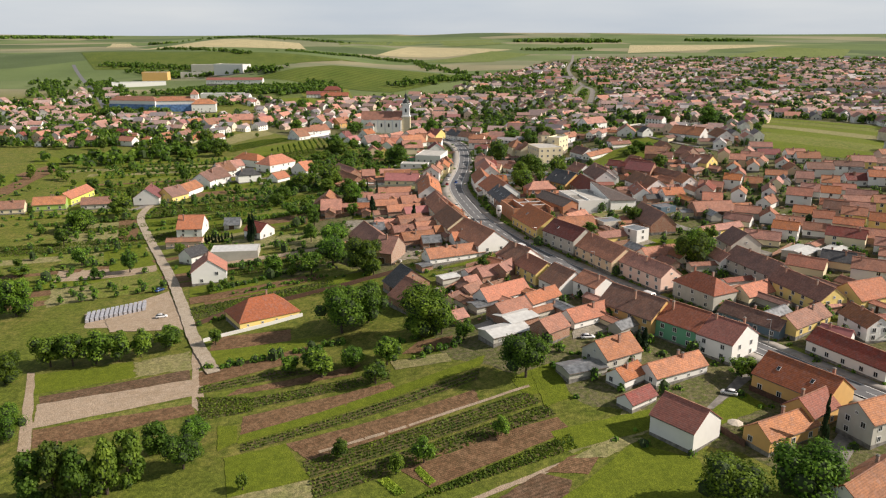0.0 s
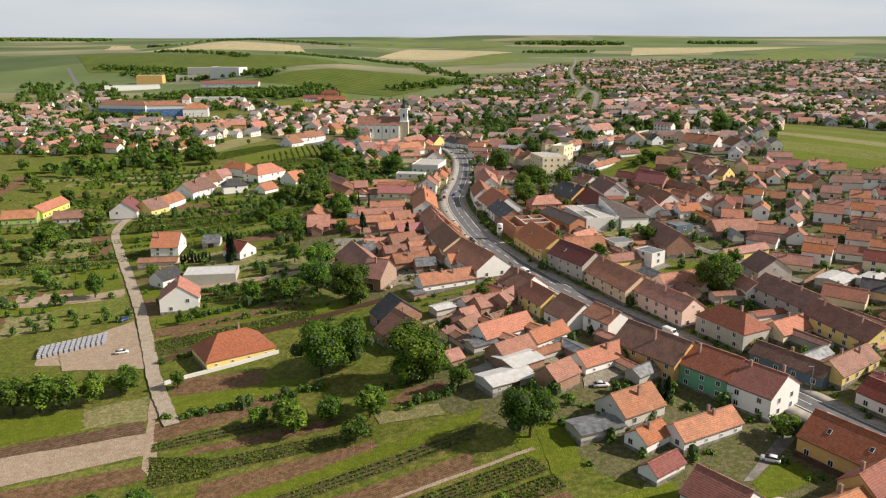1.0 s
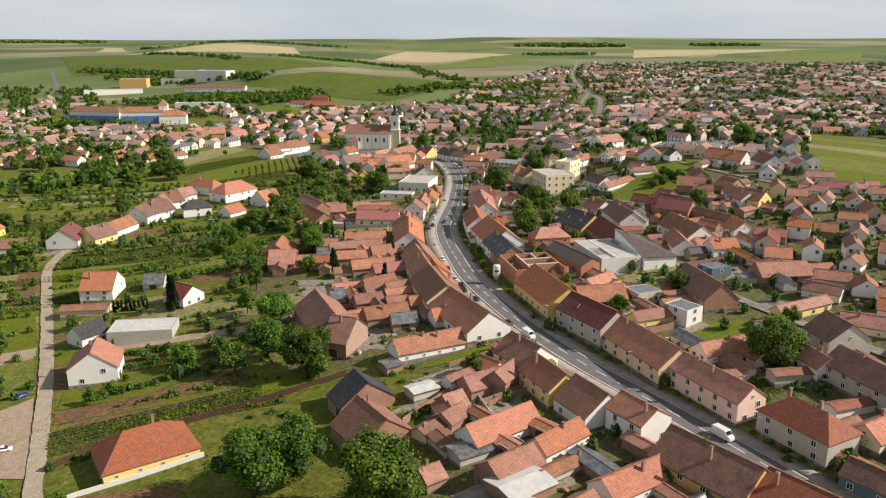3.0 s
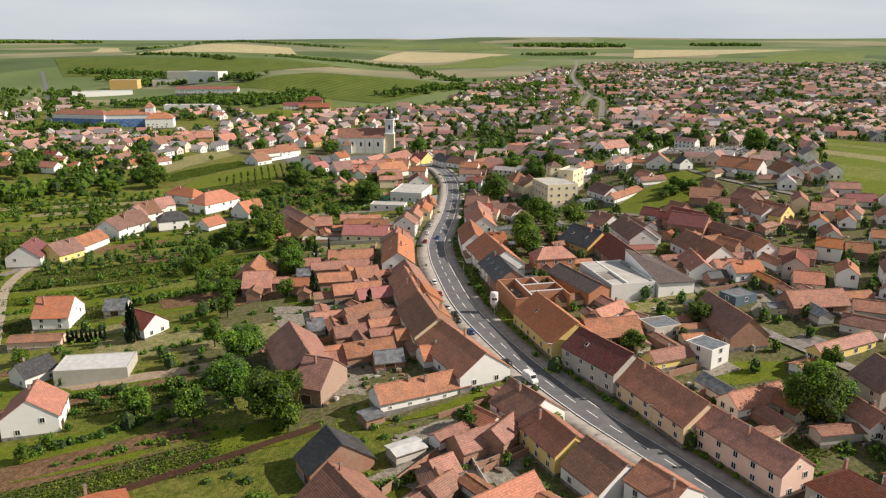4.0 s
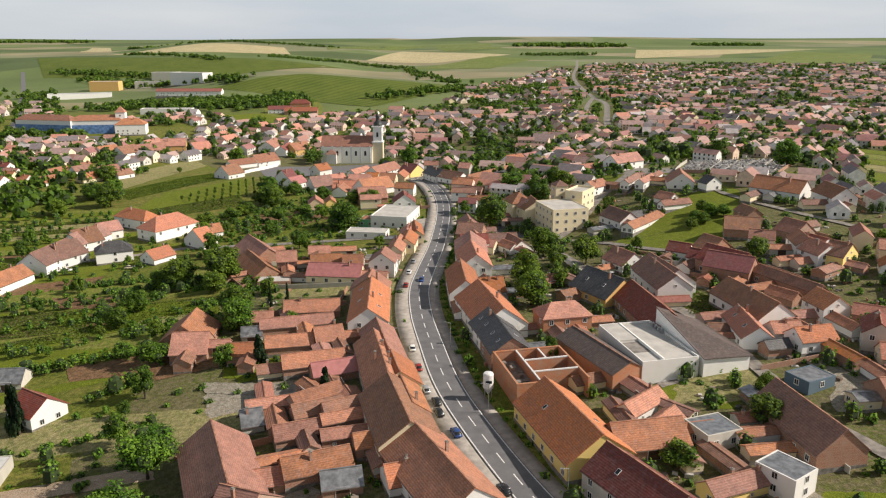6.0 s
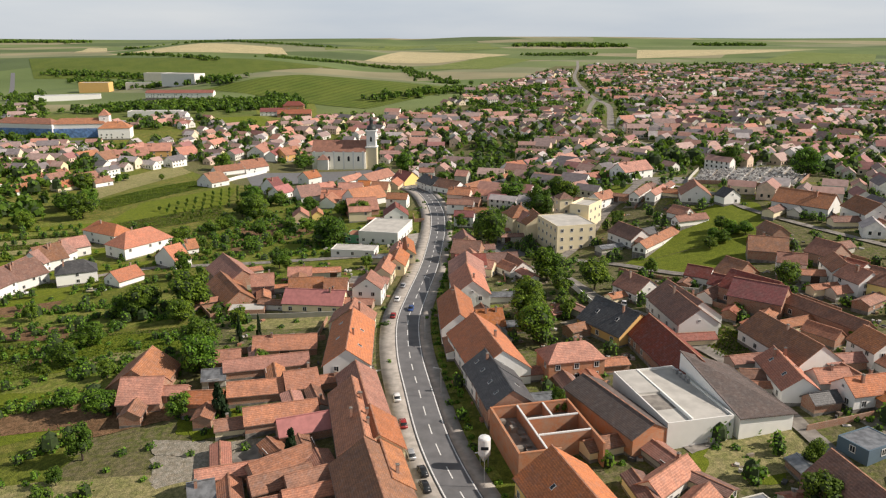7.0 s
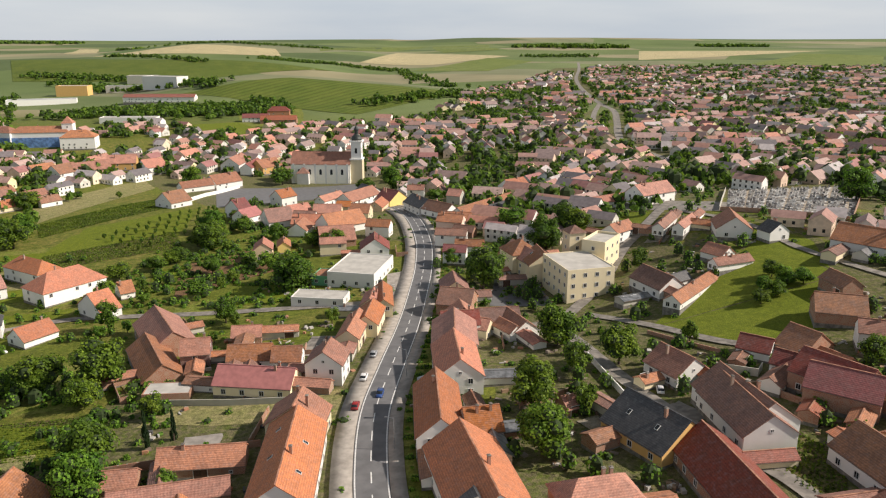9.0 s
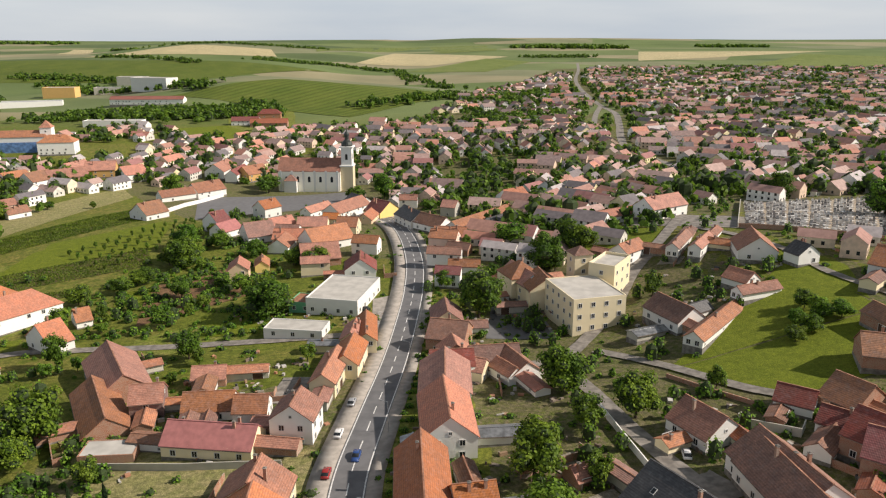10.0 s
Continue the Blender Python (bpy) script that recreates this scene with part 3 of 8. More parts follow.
def crown_mesh(name, seed, lobes, leaves, size, mat, shape="round", hollow=0.5):
    """Leaf clumps on a cluster of lobes, in a unit crown: radius 1, height 1 about the middle."""
    g = np.random.default_rng(seed)
    if shape == "round":
        c = g.normal(size=(lobes, 3))
        c /= np.linalg.norm(c, axis=1)[:, None]
        c *= (g.uniform(0.3, 0.78, lobes))[:, None]
        rad = g.uniform(0.24, 0.42, lobes)
    elif shape == "tall":
        z = g.uniform(-0.9, 0.9, lobes)
        a = g.uniform(0, 6.283, lobes)
        w = 0.45 * np.sqrt(np.clip(1 - z * z, 0.05, 1))
        c = np.stack([w * np.cos(a), w * np.sin(a), z], 1)
        rad = g.uniform(0.25, 0.42, lobes)
    else:
        z = np.linspace(-0.95, 0.95, lobes)
        a = g.uniform(0, 6.283, lobes)
        w = 0.5 * (1 - z) * 0.5 + 0.08
        c = np.stack([w * np.cos(a), w * np.sin(a), z], 1)
        rad = 0.18 + 0.3 * (1 - z) * 0.5
    pick = g.integers(0, lobes, leaves)
    d = g.normal(size=(leaves, 3))
    d /= np.linalg.norm(d, axis=1)[:, None]
    d[:, 2] = np.where((d[:, 2] < -0.2) & (g.random(leaves) < 0.6), -d[:, 2], d[:, 2])
    pos = c[pick] + d * (rad[pick] * g.uniform(0.75, 1.08, leaves))[:, None]
    nrm = d + g.normal(size=(leaves, 3)) * 0.36 + np.array((0, 0, 0.15))
    nrm /= np.linalg.norm(nrm, axis=1)[:, None]
    t = np.cross(nrm, g.normal(size=(leaves, 3)))
    t /= np.linalg.norm(t, axis=1)[:, None]
    b = np.cross(nrm, t)
    s = (size * g.uniform(0.6, 1.35, leaves))[:, None]
    q = np.stack([pos - t * s - b * s * 0.5, pos + t * s * 0.5 - b * s, pos + t * s + b * s * 0.6, pos - t * s * 0.4 + b * s], 1)
    v = q.reshape(-1, 3)
    f = np.arange(len(v)).reshape(-1, 4).tolist()
    # solid inner mass of each lobe, its shade painted as a dark colour
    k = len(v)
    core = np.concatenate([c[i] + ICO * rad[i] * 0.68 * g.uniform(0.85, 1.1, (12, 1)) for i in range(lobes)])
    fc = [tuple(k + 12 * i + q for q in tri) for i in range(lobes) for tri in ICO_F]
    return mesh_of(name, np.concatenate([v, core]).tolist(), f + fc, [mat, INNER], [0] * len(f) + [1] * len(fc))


def trunk_mesh(seed, conifer=False):
    """Trunk and limbs in a unit tree of height 1."""
    g = random.Random(seed)
    s = Solid()
    s.tube((0, 0, -0.06), (0.01, 0, 0.3), 0.032, 0.022)
    s.tube((0.01, 0, 0.3), (0.0, 0.01, 0.8 if conifer else 0.55), 0.022, 0.008)
    for i in range(0 if conifer else 7):
        a = 6.283 * i / 7 + g.uniform(-0.3, 0.3)
        z = g.uniform(0.2, 0.45)
        r = g.uniform(0.14, 0.26)
        s.tube((0.01, 0, z), (r * math.cos(a), r * math.sin(a), z + g.uniform(0.12, 0.3)), 0.012, 0.004, 5)
    return s.mesh("trunk", [BARK])


TRUNKS = [trunk_mesh(i) for i in range(3)]
CONE_TRUNK = trunk_mesh(9, True)
CROWNS = {
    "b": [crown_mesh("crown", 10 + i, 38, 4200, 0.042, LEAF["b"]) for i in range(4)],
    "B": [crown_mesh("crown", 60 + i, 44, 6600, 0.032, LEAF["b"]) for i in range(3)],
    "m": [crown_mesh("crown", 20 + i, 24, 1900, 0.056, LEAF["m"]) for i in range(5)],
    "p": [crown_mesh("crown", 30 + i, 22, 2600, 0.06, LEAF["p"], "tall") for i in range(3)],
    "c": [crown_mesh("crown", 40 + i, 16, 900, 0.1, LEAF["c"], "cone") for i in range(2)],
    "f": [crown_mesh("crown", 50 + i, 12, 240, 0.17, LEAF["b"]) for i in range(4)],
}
TREE_LABEL = {"B": "large broadleaf tree with a dense green crown", "b": "large broadleaf tree with a dense green crown", "m": "small garden fruit tree with a loose green crown", "p": "slender tall tree with dark green leaves", "c": "narrow dark green conifer", "f": "distant broadleaf tree with a dark crown"}
TCOUNT = [0]


def tree(x, y, h, r, kind="b", name="tree"):
    TCOUNT[0] += 1
    if kind == "b" and y < 330:
        kind = "B"
    g = random.Random(TCOUNT[0] * 17)
    t = root(name, x, y, g.uniform(0, 360))
    tagged(t, TREE_LABEL[kind], "tree")
    tr = part("trunk", CONE_TRUNK if kind == "c" else g.choice(TRUNKS), t)
    tr.scale = (h, h, h)
    cr = part("crown", g.choice(CROWNS[kind]), t)
    low = {"b": 0.02, "B": 0.02, "m": 0.08, "p": 0.02, "c": 0.02, "f": 0.05}[kind]
    hz = h * (1 - low) / 2
    cr.scale = (r * g.uniform(0.92, 1.1), r * g.uniform(0.92, 1.1), hz)
    cr.location = (0, 0, h * low + hz)
    return t

# ---- roads ----
MAIN = smooth_line([(-30, 742), (-8, 712), (3, 685), (10, 650), (15, 605), (15.8, 570), (14.4, 538), (12.2, 500), (9.2, 465), (7.2, 438), (8.6, 412), (12, 388), (16.5, 362), (23, 339), (33, 312), (45, 288), (58, 267), (74, 240), (92, 206), (110, 172), (130, 135), (165, 70), (205, 0)])
ribbon("road", MAIN, -3.7, 3.7, ASPH, 0.14, "grey asphalt main street curving through the village", "road", bed=3.7)
ribbon("edge_line", MAIN, -3.5, -3.22, PAINT, 0.155, "white painted edge line", "road marking", bed=3.7)
ribbon("edge_line", MAIN, 3.22, 3.5, PAINT, 0.155, "white painted edge line", "road marking", bed=3.7)
ribbon("pavement", MAIN, 3.72, 8.4, PAVE, 0.26, "block-paved pavement and parking strip", "pavement", 0.5)
ribbon("pavement", MAIN, -7.0, -3.72, PAVE, 0.26, "block-paved pavement along the street", "pavement", 0.3)
for i in range(0, len(MAIN[0]) - 1, 2):
    seg = (MAIN[0][i : i + 2], MAIN[1][i : i + 2])
    ribbon("lane_dash", seg, -0.13, 0.13, PAINT, 0.156, "white dashed centre line", "road marking", bed=3.7)
LANES = [
    ("dirt_track", 2.1, GRAVEL, [(-70, 212), (-85, 240), (-99, 271), (-114, 303), (-132, 339), (-158, 390), (-174, 424), (-178, 452), (-172, 472)], "pale dusty dirt track between garden plots"),
    ("lane", 2.1, CONC, [(-185, 440), (-174, 470), (-164, 488), (-153, 510), (-133, 517), (-110, 527), (-87, 527), (-59, 525), (-27, 525), (4, 528)], "narrow pale asphalt lane past gardens"),
    ("lane", 2.2, CONC, [(40, 500), (58, 500), (70, 516), (83, 538), (95, 562), (107, 580), (127, 619), (150, 680), (172, 735), (190, 800)], "worn concrete lane climbing between houses"),
    ("lane", 2.1, CONC, [(58, 500), (63, 478), (68, 454), (73, 437), (80, 420), (91, 398), (95, 371), (97, 354), (100, 335), (112, 310), (128, 280)], "worn concrete lane behind the houses"),
    ("lane", 1.8, CONC, [(70, 505), (84, 488), (97, 470), (106, 462)], "narrow concrete path across the lawn"),
    ("lane", 1.7, CONC, [(127, 600), (140, 572), (146, 550), (148, 530), (160, 500), (176, 470)], "narrow asphalt lane beside the cemetery"),
    ("far_road", 3.6, CONC, [(190, 800), (180, 920), (187, 979), (210, 1088), (231, 1200), (234, 1294), (246, 1440), (268, 1646), (303, 1885), (364, 2202), (426, 2566)], "distant grey street through the town"),
    ("far_road", 3.0, CONC, [(175, 1044), (203, 1175), (232, 1290)], "distant pale side street of the town"),
    ("far_road", 3.6, ASPH, [(-420, 955), (-430, 973), (-512, 1139), (-665, 1435), (-785, 1662), (-833, 1753)], "distant straight road out of the village"),
]
for nm, half, mat, pts, lab in LANES:
    ribbon(nm, smooth_line(pts, 2.0), -half, half, mat, 0.25 if half < 2.4 else 0.12, lab, "lane" if nm != "dirt_track" else "track", ragged=0.2 if mat == GRAVEL else 0.12)

# ---- ground covers ----
for q in ([(-72, 300), (18, 282), (5, 500), (-62, 470)], [(40, 265), (290, 150), (330, 560), (30, 600)], [(-8, 215), (110, 120), (160, 190), (30, 290)], [(30, 600), (330, 560), (760, 1150), (-60, 1000)], [(-60, 1000), (760, 1150), (1480, 2240), (320, 2280)], [(-60, 640), (30, 600), (-10, 1000), (-250, 900)]):
    drape("yard_ground", q, COVER["mixed"], 0.02, 40, "worn yards and grass between the houses", "ground", edge=2.5)
drape("lawn", [(-170.4, 365.0), (-151.2, 322.0), (-132.3, 330.6), (-153.1, 369.9)], COVER["lawn"], 0.031, 10, "smooth mown green lawn", "lawn", edge=0.25)
drape("meadow", [(-118.8, 295.8), (-125.3, 317.0), (-166.0, 303.4), (-156.6, 280.1)], COVER["dry"], 0.032, 10, "patchy dry yellowish grass", "meadow", edge=0.9)
drape("sandy_yard", [(-125.6, 317.8), (-132.9, 330.8), (-175.2, 329.4), (-169.5, 312.7)], COVER["sand"], 0.034, 10, "pale sandy bare ground", "sandy yard", edge=0.25)
drape("meadow", [(-154.5, 328.3), (-171.3, 365.1), (-192.0, 366.9), (-176.0, 331.1)], COVER["grass"], 0.035, 10, "rough green meadow grass", "meadow", edge=0.9)
drape("meadow", [(-154.0, 372.0), (-174.9, 418.5), (-207.6, 409.0), (-193.5, 367.0)], COVER["dry"], 0.036, 10, "patchy dry yellowish grass", "meadow", edge=0.9)
drape("sandy_yard", [(-92.0, 253.5), (-106.8, 281.7), (-136.7, 270.8), (-129.7, 255.5)], COVER["sand"], 0.037, 10, "pale sandy bare ground", "sandy yard", edge=0.25)
drape("lawn", [(-94.4, 212.7), (-100.0, 224.5), (-129.5, 217.9), (-123.2, 204.2)], COVER["lawn"], 0.038, 10, "smooth mown green lawn", "lawn", edge=0.25)
drape("meadow", [(-94.4, 212.7), (-78.2, 215.5), (-83.4, 229.9), (-99.0, 223.6)], COVER["dry"], 0.040, 10, "patchy dry yellowish grass", "meadow", edge=0.9)
drape("garden_plot", [(-76.1, 208.8), (-78.8, 215.6), (-119.1, 202.8), (-115.6, 196.0)], COVER["dark"], 0.041, 10, "freshly turned dark soil strip", "garden plot", edge=0.25)
drape("sandy_yard", [(-71.6, 198.3), (-75.7, 208.8), (-117.5, 198.2), (-111.4, 184.3)], COVER["sand"], 0.042, 10, "pale sandy bare ground", "sandy yard", edge=0.25)
drape("meadow", [(-69.9, 193.1), (-71.9, 196.7), (-101.7, 187.3), (-99.5, 182.6)], COVER["grass"], 0.043, 10, "rough green meadow grass", "meadow", edge=0.9)
drape("garden_plot", [(-68.1, 187.2), (-70.8, 193.2), (-110.8, 183.1), (-106.2, 173.4)], COVER["soil"], 0.044, 10, "bare brown soil garden plot", "garden plot", edge=0.25)
drape("sandy_yard", [(-105.4, 172.0), (-129.3, 219.9), (-131.6, 220.1), (-109.3, 172.4)], COVER["sand"], 0.046, 10, "pale sandy bare ground", "sandy yard", edge=0.25)
drape("sandy_yard", [(-65.1, 186.2), (-82.7, 239.7), (-85.7, 240.2), (-70.2, 191.6)], COVER["sand"], 0.047, 10, "pale sandy bare ground", "sandy yard", edge=0.25)
drape("lawn", [(55.5, 135.5), (58.0, 151.2), (44.8, 159.7), (25.7, 138.9)], COVER["lawn"], 0.067, 10, "smooth mown green lawn", "lawn", edge=0.25)
drape("meadow", [(29.6, 156.4), (50.0, 163.3), (49.8, 174.6), (29.4, 163.7)], COVER["dry"], 0.068, 10, "patchy dry yellowish grass", "meadow", edge=0.9)
drape("lawn", [(32.4, 183.3), (32.1, 197.8), (18.0, 190.6), (21.7, 181.8)], COVER["lawn"], 0.070, 10, "smooth mown green lawn", "lawn", edge=0.25)
drape("lawn", [(67.5, 165.5), (82.0, 172.8), (78.3, 181.9), (68.0, 172.5)], COVER["lawn"], 0.071, 10, "smooth mown green lawn", "lawn", edge=0.25)
drape("garden_plot", [(-76.6, 228.8), (-77.9, 239.8), (-52.3, 242.4), (-50.1, 230.9)], COVER["soil"], 0.053, 10, "bare brown soil garden plot", "garden plot", edge=0.2)
drape("lawn", [(-75.3, 214.0), (-77.8, 228.2), (-34.8, 235.4), (-43.4, 227.9)], COVER["lawn"], 0.056, 10, "smooth mown green lawn", "lawn", edge=0.2)
drape("garden_plot", [(-72.1, 203.6), (-75.0, 213.2), (-43.2, 227.0), (-45.5, 216.3)], COVER["soil"], 0.059, 10, "bare brown soil garden plot", "garden plot", edge=0.2)
drape("vegetable_plot", [(-70.9, 198.9), (-71.9, 203.2), (-50.5, 211.0), (-33.9, 209.4)], COVER["crop"], 0.062, 10, "green vegetable rows on brown soil", "vegetable plot", edge=0.2)
drape("garden_plot", [(-62.0, 196.4), (-59.8, 200.2), (-24.6, 209.8), (-27.3, 203.6)], COVER["soil"], 0.065, 10, "bare brown soil garden plot", "garden plot", edge=0.2)
drape("vegetable_plot", [(-65.7, 183.0), (-70.3, 196.8), (-55.2, 194.8), (-51.6, 186.7)], COVER["crop"], 0.068, 10, "green vegetable rows on brown soil", "vegetable plot", edge=0.2)
drape("vegetable_plot", [(-52.1, 188.6), (-54.7, 194.1), (-15.7, 204.2), (-15.3, 197.9)], COVER["crop"], 0.071, 10, "green vegetable rows on brown soil", "vegetable plot", edge=0.2)
drape("garden_plot", [(-52.4, 174.6), (-54.0, 184.0), (-15.2, 196.6), (-12.5, 191.5)], COVER["soil"], 0.074, 10, "bare brown soil garden plot", "garden plot", edge=0.2)
drape("lawn", [(-52.0, 170.2), (-52.3, 174.3), (12.5, 205.1), (10.6, 198.8)], COVER["lawn"], 0.077, 10, "smooth mown green lawn", "lawn", edge=0.2)
drape("vegetable_plot", [(-50.1, 165.9), (-51.1, 169.9), (10.5, 197.6), (9.5, 191.7)], COVER["crop"], 0.080, 10, "green vegetable rows on brown soil", "vegetable plot", edge=0.2)
drape("garden_plot", [(-31.9, 159.9), (-39.5, 168.7), (8.5, 186.7), (9.7, 180.5)], COVER["soil"], 0.083, 10, "bare brown soil garden plot", "garden plot", edge=0.2)
drape("garden_path", [(-30.1, 163.3), (-30.6, 164.3), (23.0, 186.7), (23.3, 185.6)], COVER["sand"], 0.086, 10, "pale trodden earth path", "path", edge=0.2)
drape("vegetable_plot", [(-30.7, 153.1), (-33.6, 160.1), (21.9, 183.3), (25.7, 178.2)], COVER["crop"], 0.089, 10, "green vegetable rows on brown soil", "vegetable plot", edge=0.2)
drape("vegetable_plot", [(-28.3, 144.8), (-30.6, 152.2), (26.3, 177.1), (28.6, 172.4)], COVER["crop"], 0.092, 10, "green vegetable rows on brown soil", "vegetable plot", edge=0.2)
drape("garden_plot", [(-2.8, 146.4), (-12.5, 156.6), (28.5, 171.4), (31.3, 165.4)], COVER["soil"], 0.095, 10, "bare brown soil garden plot", "garden plot", edge=0.2)
drape("vegetable_plot", [(-10.2, 140.4), (-2.4, 145.6), (30.6, 164.0), (31.5, 158.0)], COVER["crop"], 0.098, 10, "green vegetable rows on brown soil", "vegetable plot", edge=0.2)
drape("garden_path", [(7.9, 141.0), (6.1, 141.9), (27.9, 153.7), (28.4, 152.1)], COVER["sand"], 0.101, 10, "pale trodden earth path", "path", edge=0.2)
drape("garden_plot", [(10.3, 140.0), (21.6, 149.4), (28.3, 146.2), (25.3, 136.7)], COVER["dark"], 0.104, 10, "freshly turned dark soil strip", "garden plot", edge=0.2)
drape("garden_plot", [(22.9, 149.7), (29.4, 155.1), (38.5, 158.3), (32.1, 148.0)], COVER["soil"], 0.107, 10, "bare brown soil garden plot", "garden plot", edge=0.2)
drape("lawn", [(-48.1, 146.9), (-53.7, 163.8), (-39.5, 168.7), (-30.7, 152.9)], COVER["lawn"], 0.110, 10, "smooth mown green lawn", "lawn", edge=0.2)
drape("lawn", [(-56.1, 167.0), (-59.7, 179.7), (-54.3, 179.0), (-52.2, 171.3)], COVER["lawn"], 0.113, 10, "smooth mown green lawn", "lawn", edge=0.2)
drape("meadow", [(-48.5, 147.3), (-30.6, 152.4), (-28.5, 145.0), (-36.7, 139.6)], COVER["dry"], 0.116, 10, "patchy dry yellowish grass", "meadow", edge=0.2)
drape("lawn", [(23.9, 138.7), (42.6, 155.8), (58.0, 151.2), (47.5, 136.6)], COVER["lawn"], 0.119, 10, "smooth mown green lawn", "lawn", edge=0.2)
drape("lawn", [(28.4, 156.9), (26.2, 165.2), (52.3, 173.2), (49.9, 164.1)], COVER["lawn"], 0.122, 10, "smooth mown green lawn", "lawn", edge=0.2)
drape("meadow", [(29.3, 154.2), (40.6, 161.6), (47.8, 161.1), (37.6, 153.9)], COVER["dry"], 0.125, 10, "patchy dry yellowish grass", "meadow", edge=0.2)
drape("lawn", [(26.2, 176.1), (24.4, 192.5), (32.1, 197.8), (33.2, 179.3)], COVER["lawn"], 0.128, 10, "smooth mown green lawn", "lawn", edge=0.2)
drape("garden_plot", [(-12.8, 213.0), (-7.9, 220.8), (2.8, 221.4), (2.6, 211.8)], COVER["soil"], 0.131, 10, "bare brown soil garden plot", "garden plot", edge=0.2)
drape("meadow", [(-14.0, 203.4), (-16.0, 209.4), (0.9, 209.7), (2.6, 203.7)], COVER["dry"], 0.134, 10, "patchy dry yellowish grass", "meadow", edge=0.2)
drape("paved_yard", [(66.0, 172.6), (68.2, 172.8), (85.6, 189.6), (83.4, 192.6)], CONC, 0.072, 10, "pale concrete paved yard", "paved yard")
drape("paved_yard", [(86.5, 144.5), (99.7, 159.7), (99.2, 166.4), (88.1, 153.8)], CONC, 0.073, 10, "pale concrete paved yard", "paved yard")
drape("meadow", [(-66.7, 452.3), (-76.6, 491.4), (-167.7, 465.5), (-174.8, 448.2)], COVER["grass"], 0.076, 10, "rough green meadow grass", "meadow", edge=0.9)
drape("vegetable_plot", [(-61.0, 426.4), (-66.8, 447.1), (-174.0, 446.6), (-170.4, 421.3)], COVER["crop"], 0.077, 10, "green vegetable rows on brown soil", "vegetable plot", edge=0.25)
drape("lawn", [(-84.8, 398.9), (-90.6, 417.5), (-173.5, 418.4), (-159.0, 392.6)], COVER["lawn"], 0.078, 10, "smooth mown green lawn", "lawn", edge=0.25)
drape("meadow", [(-15.6, 343.9), (-17.0, 358.0), (-108.2, 361.7), (-101.8, 343.1)], COVER["dry"], 0.079, 10, "patchy dry yellowish grass", "meadow", edge=0.9)
drape("garden_plot", [(-51.4, 386.4), (-56.3, 399.6), (-93.8, 393.0), (-92.3, 382.7)], COVER["soil"], 0.080, 10, "bare brown soil garden plot", "garden plot", edge=0.25)
drape("sandy_yard", [(-47.9, 329.5), (-51.0, 335.1), (-104.7, 327.0), (-97.7, 322.9)], COVER["sand"], 0.082, 10, "pale sandy bare ground", "sandy yard", edge=0.25)
drape("lawn", [(-61.3, 283.9), (-64.6, 288.9), (-95.5, 280.8), (-93.6, 277.4)], COVER["lawn"], 0.083, 10, "smooth mown green lawn", "lawn", edge=0.25)
drape("garden_plot", [(-48.6, 280.6), (-51.1, 286.3), (-93.6, 277.4), (-90.9, 272.7)], COVER["soil"], 0.084, 10, "bare brown soil garden plot", "garden plot", edge=0.25)
drape("vegetable_plot", [(-34.7, 276.2), (-38.3, 285.2), (-90.6, 272.2), (-80.3, 267.3)], COVER["crop"], 0.085, 10, "green vegetable rows on brown soil", "vegetable plot", edge=0.25)
drape("meadow", [(-33.9, 296.4), (-46.3, 310.5), (-65.0, 293.7), (-61.4, 287.9)], COVER["grass"], 0.086, 10, "rough green meadow grass", "meadow", edge=0.9)
drape("vegetable_plot", [(-45.5, 313.5), (-50.5, 326.5), (-94.7, 313.1), (-90.7, 304.8)], COVER["crop"], 0.088, 10, "green vegetable rows on brown soil", "vegetable plot", edge=0.25)
drape("meadow", [(12.5, 305.4), (0.5, 304.4), (-17.9, 296.2), (-14.6, 282.7)], COVER["grass"], 0.089, 10, "rough green meadow grass", "meadow", edge=0.9)
drape("yard", [(-9.9, 303.3), (-9.8, 319.3), (-18.5, 324.8), (-19.1, 305.0)], COVER["yard"], 0.090, 10, "trodden dusty back yard", "yard", edge=0.9)
drape("yard", [(16.2, 280.5), (12.3, 288.6), (-1.2, 283.0), (-2.1, 276.0)], COVER["yard"], 0.091, 10, "trodden dusty back yard", "yard", edge=0.9)
drape("yard", [(29.1, 265.5), (29.3, 279.1), (16.0, 273.5), (14.4, 260.8)], COVER["yard"], 0.092, 10, "trodden dusty back yard", "yard", edge=0.9)
drape("lawn", [(84.5, 341.4), (89.4, 360.6), (70.0, 358.1), (67.6, 343.5)], COVER["lawn"], 0.094, 10, "smooth mown green lawn", "lawn", edge=0.25)
drape("lawn", [(98.0, 299.7), (101.7, 308.5), (88.8, 310.1), (75.2, 296.3)], COVER["lawn"], 0.095, 10, "smooth mown green lawn", "lawn", edge=0.25)
drape("yard", [(139.9, 332.1), (141.9, 355.7), (113.0, 356.4), (104.3, 338.6)], COVER["yard"], 0.096, 10, "trodden dusty back yard", "yard", edge=0.9)
drape("vegetable_plot", [(86.8, 262.2), (98.6, 269.3), (94.1, 281.3), (88.1, 279.5)], COVER["crop"], 0.097, 10, "green vegetable rows on brown soil", "vegetable plot", edge=0.25)
drape("lawn", [(-80.9, 425.4), (-88.8, 442.1), (-126.7, 443.2), (-120.0, 431.4)], COVER["lawn"], 0.098, 10, "smooth mown green lawn", "lawn", edge=0.25)
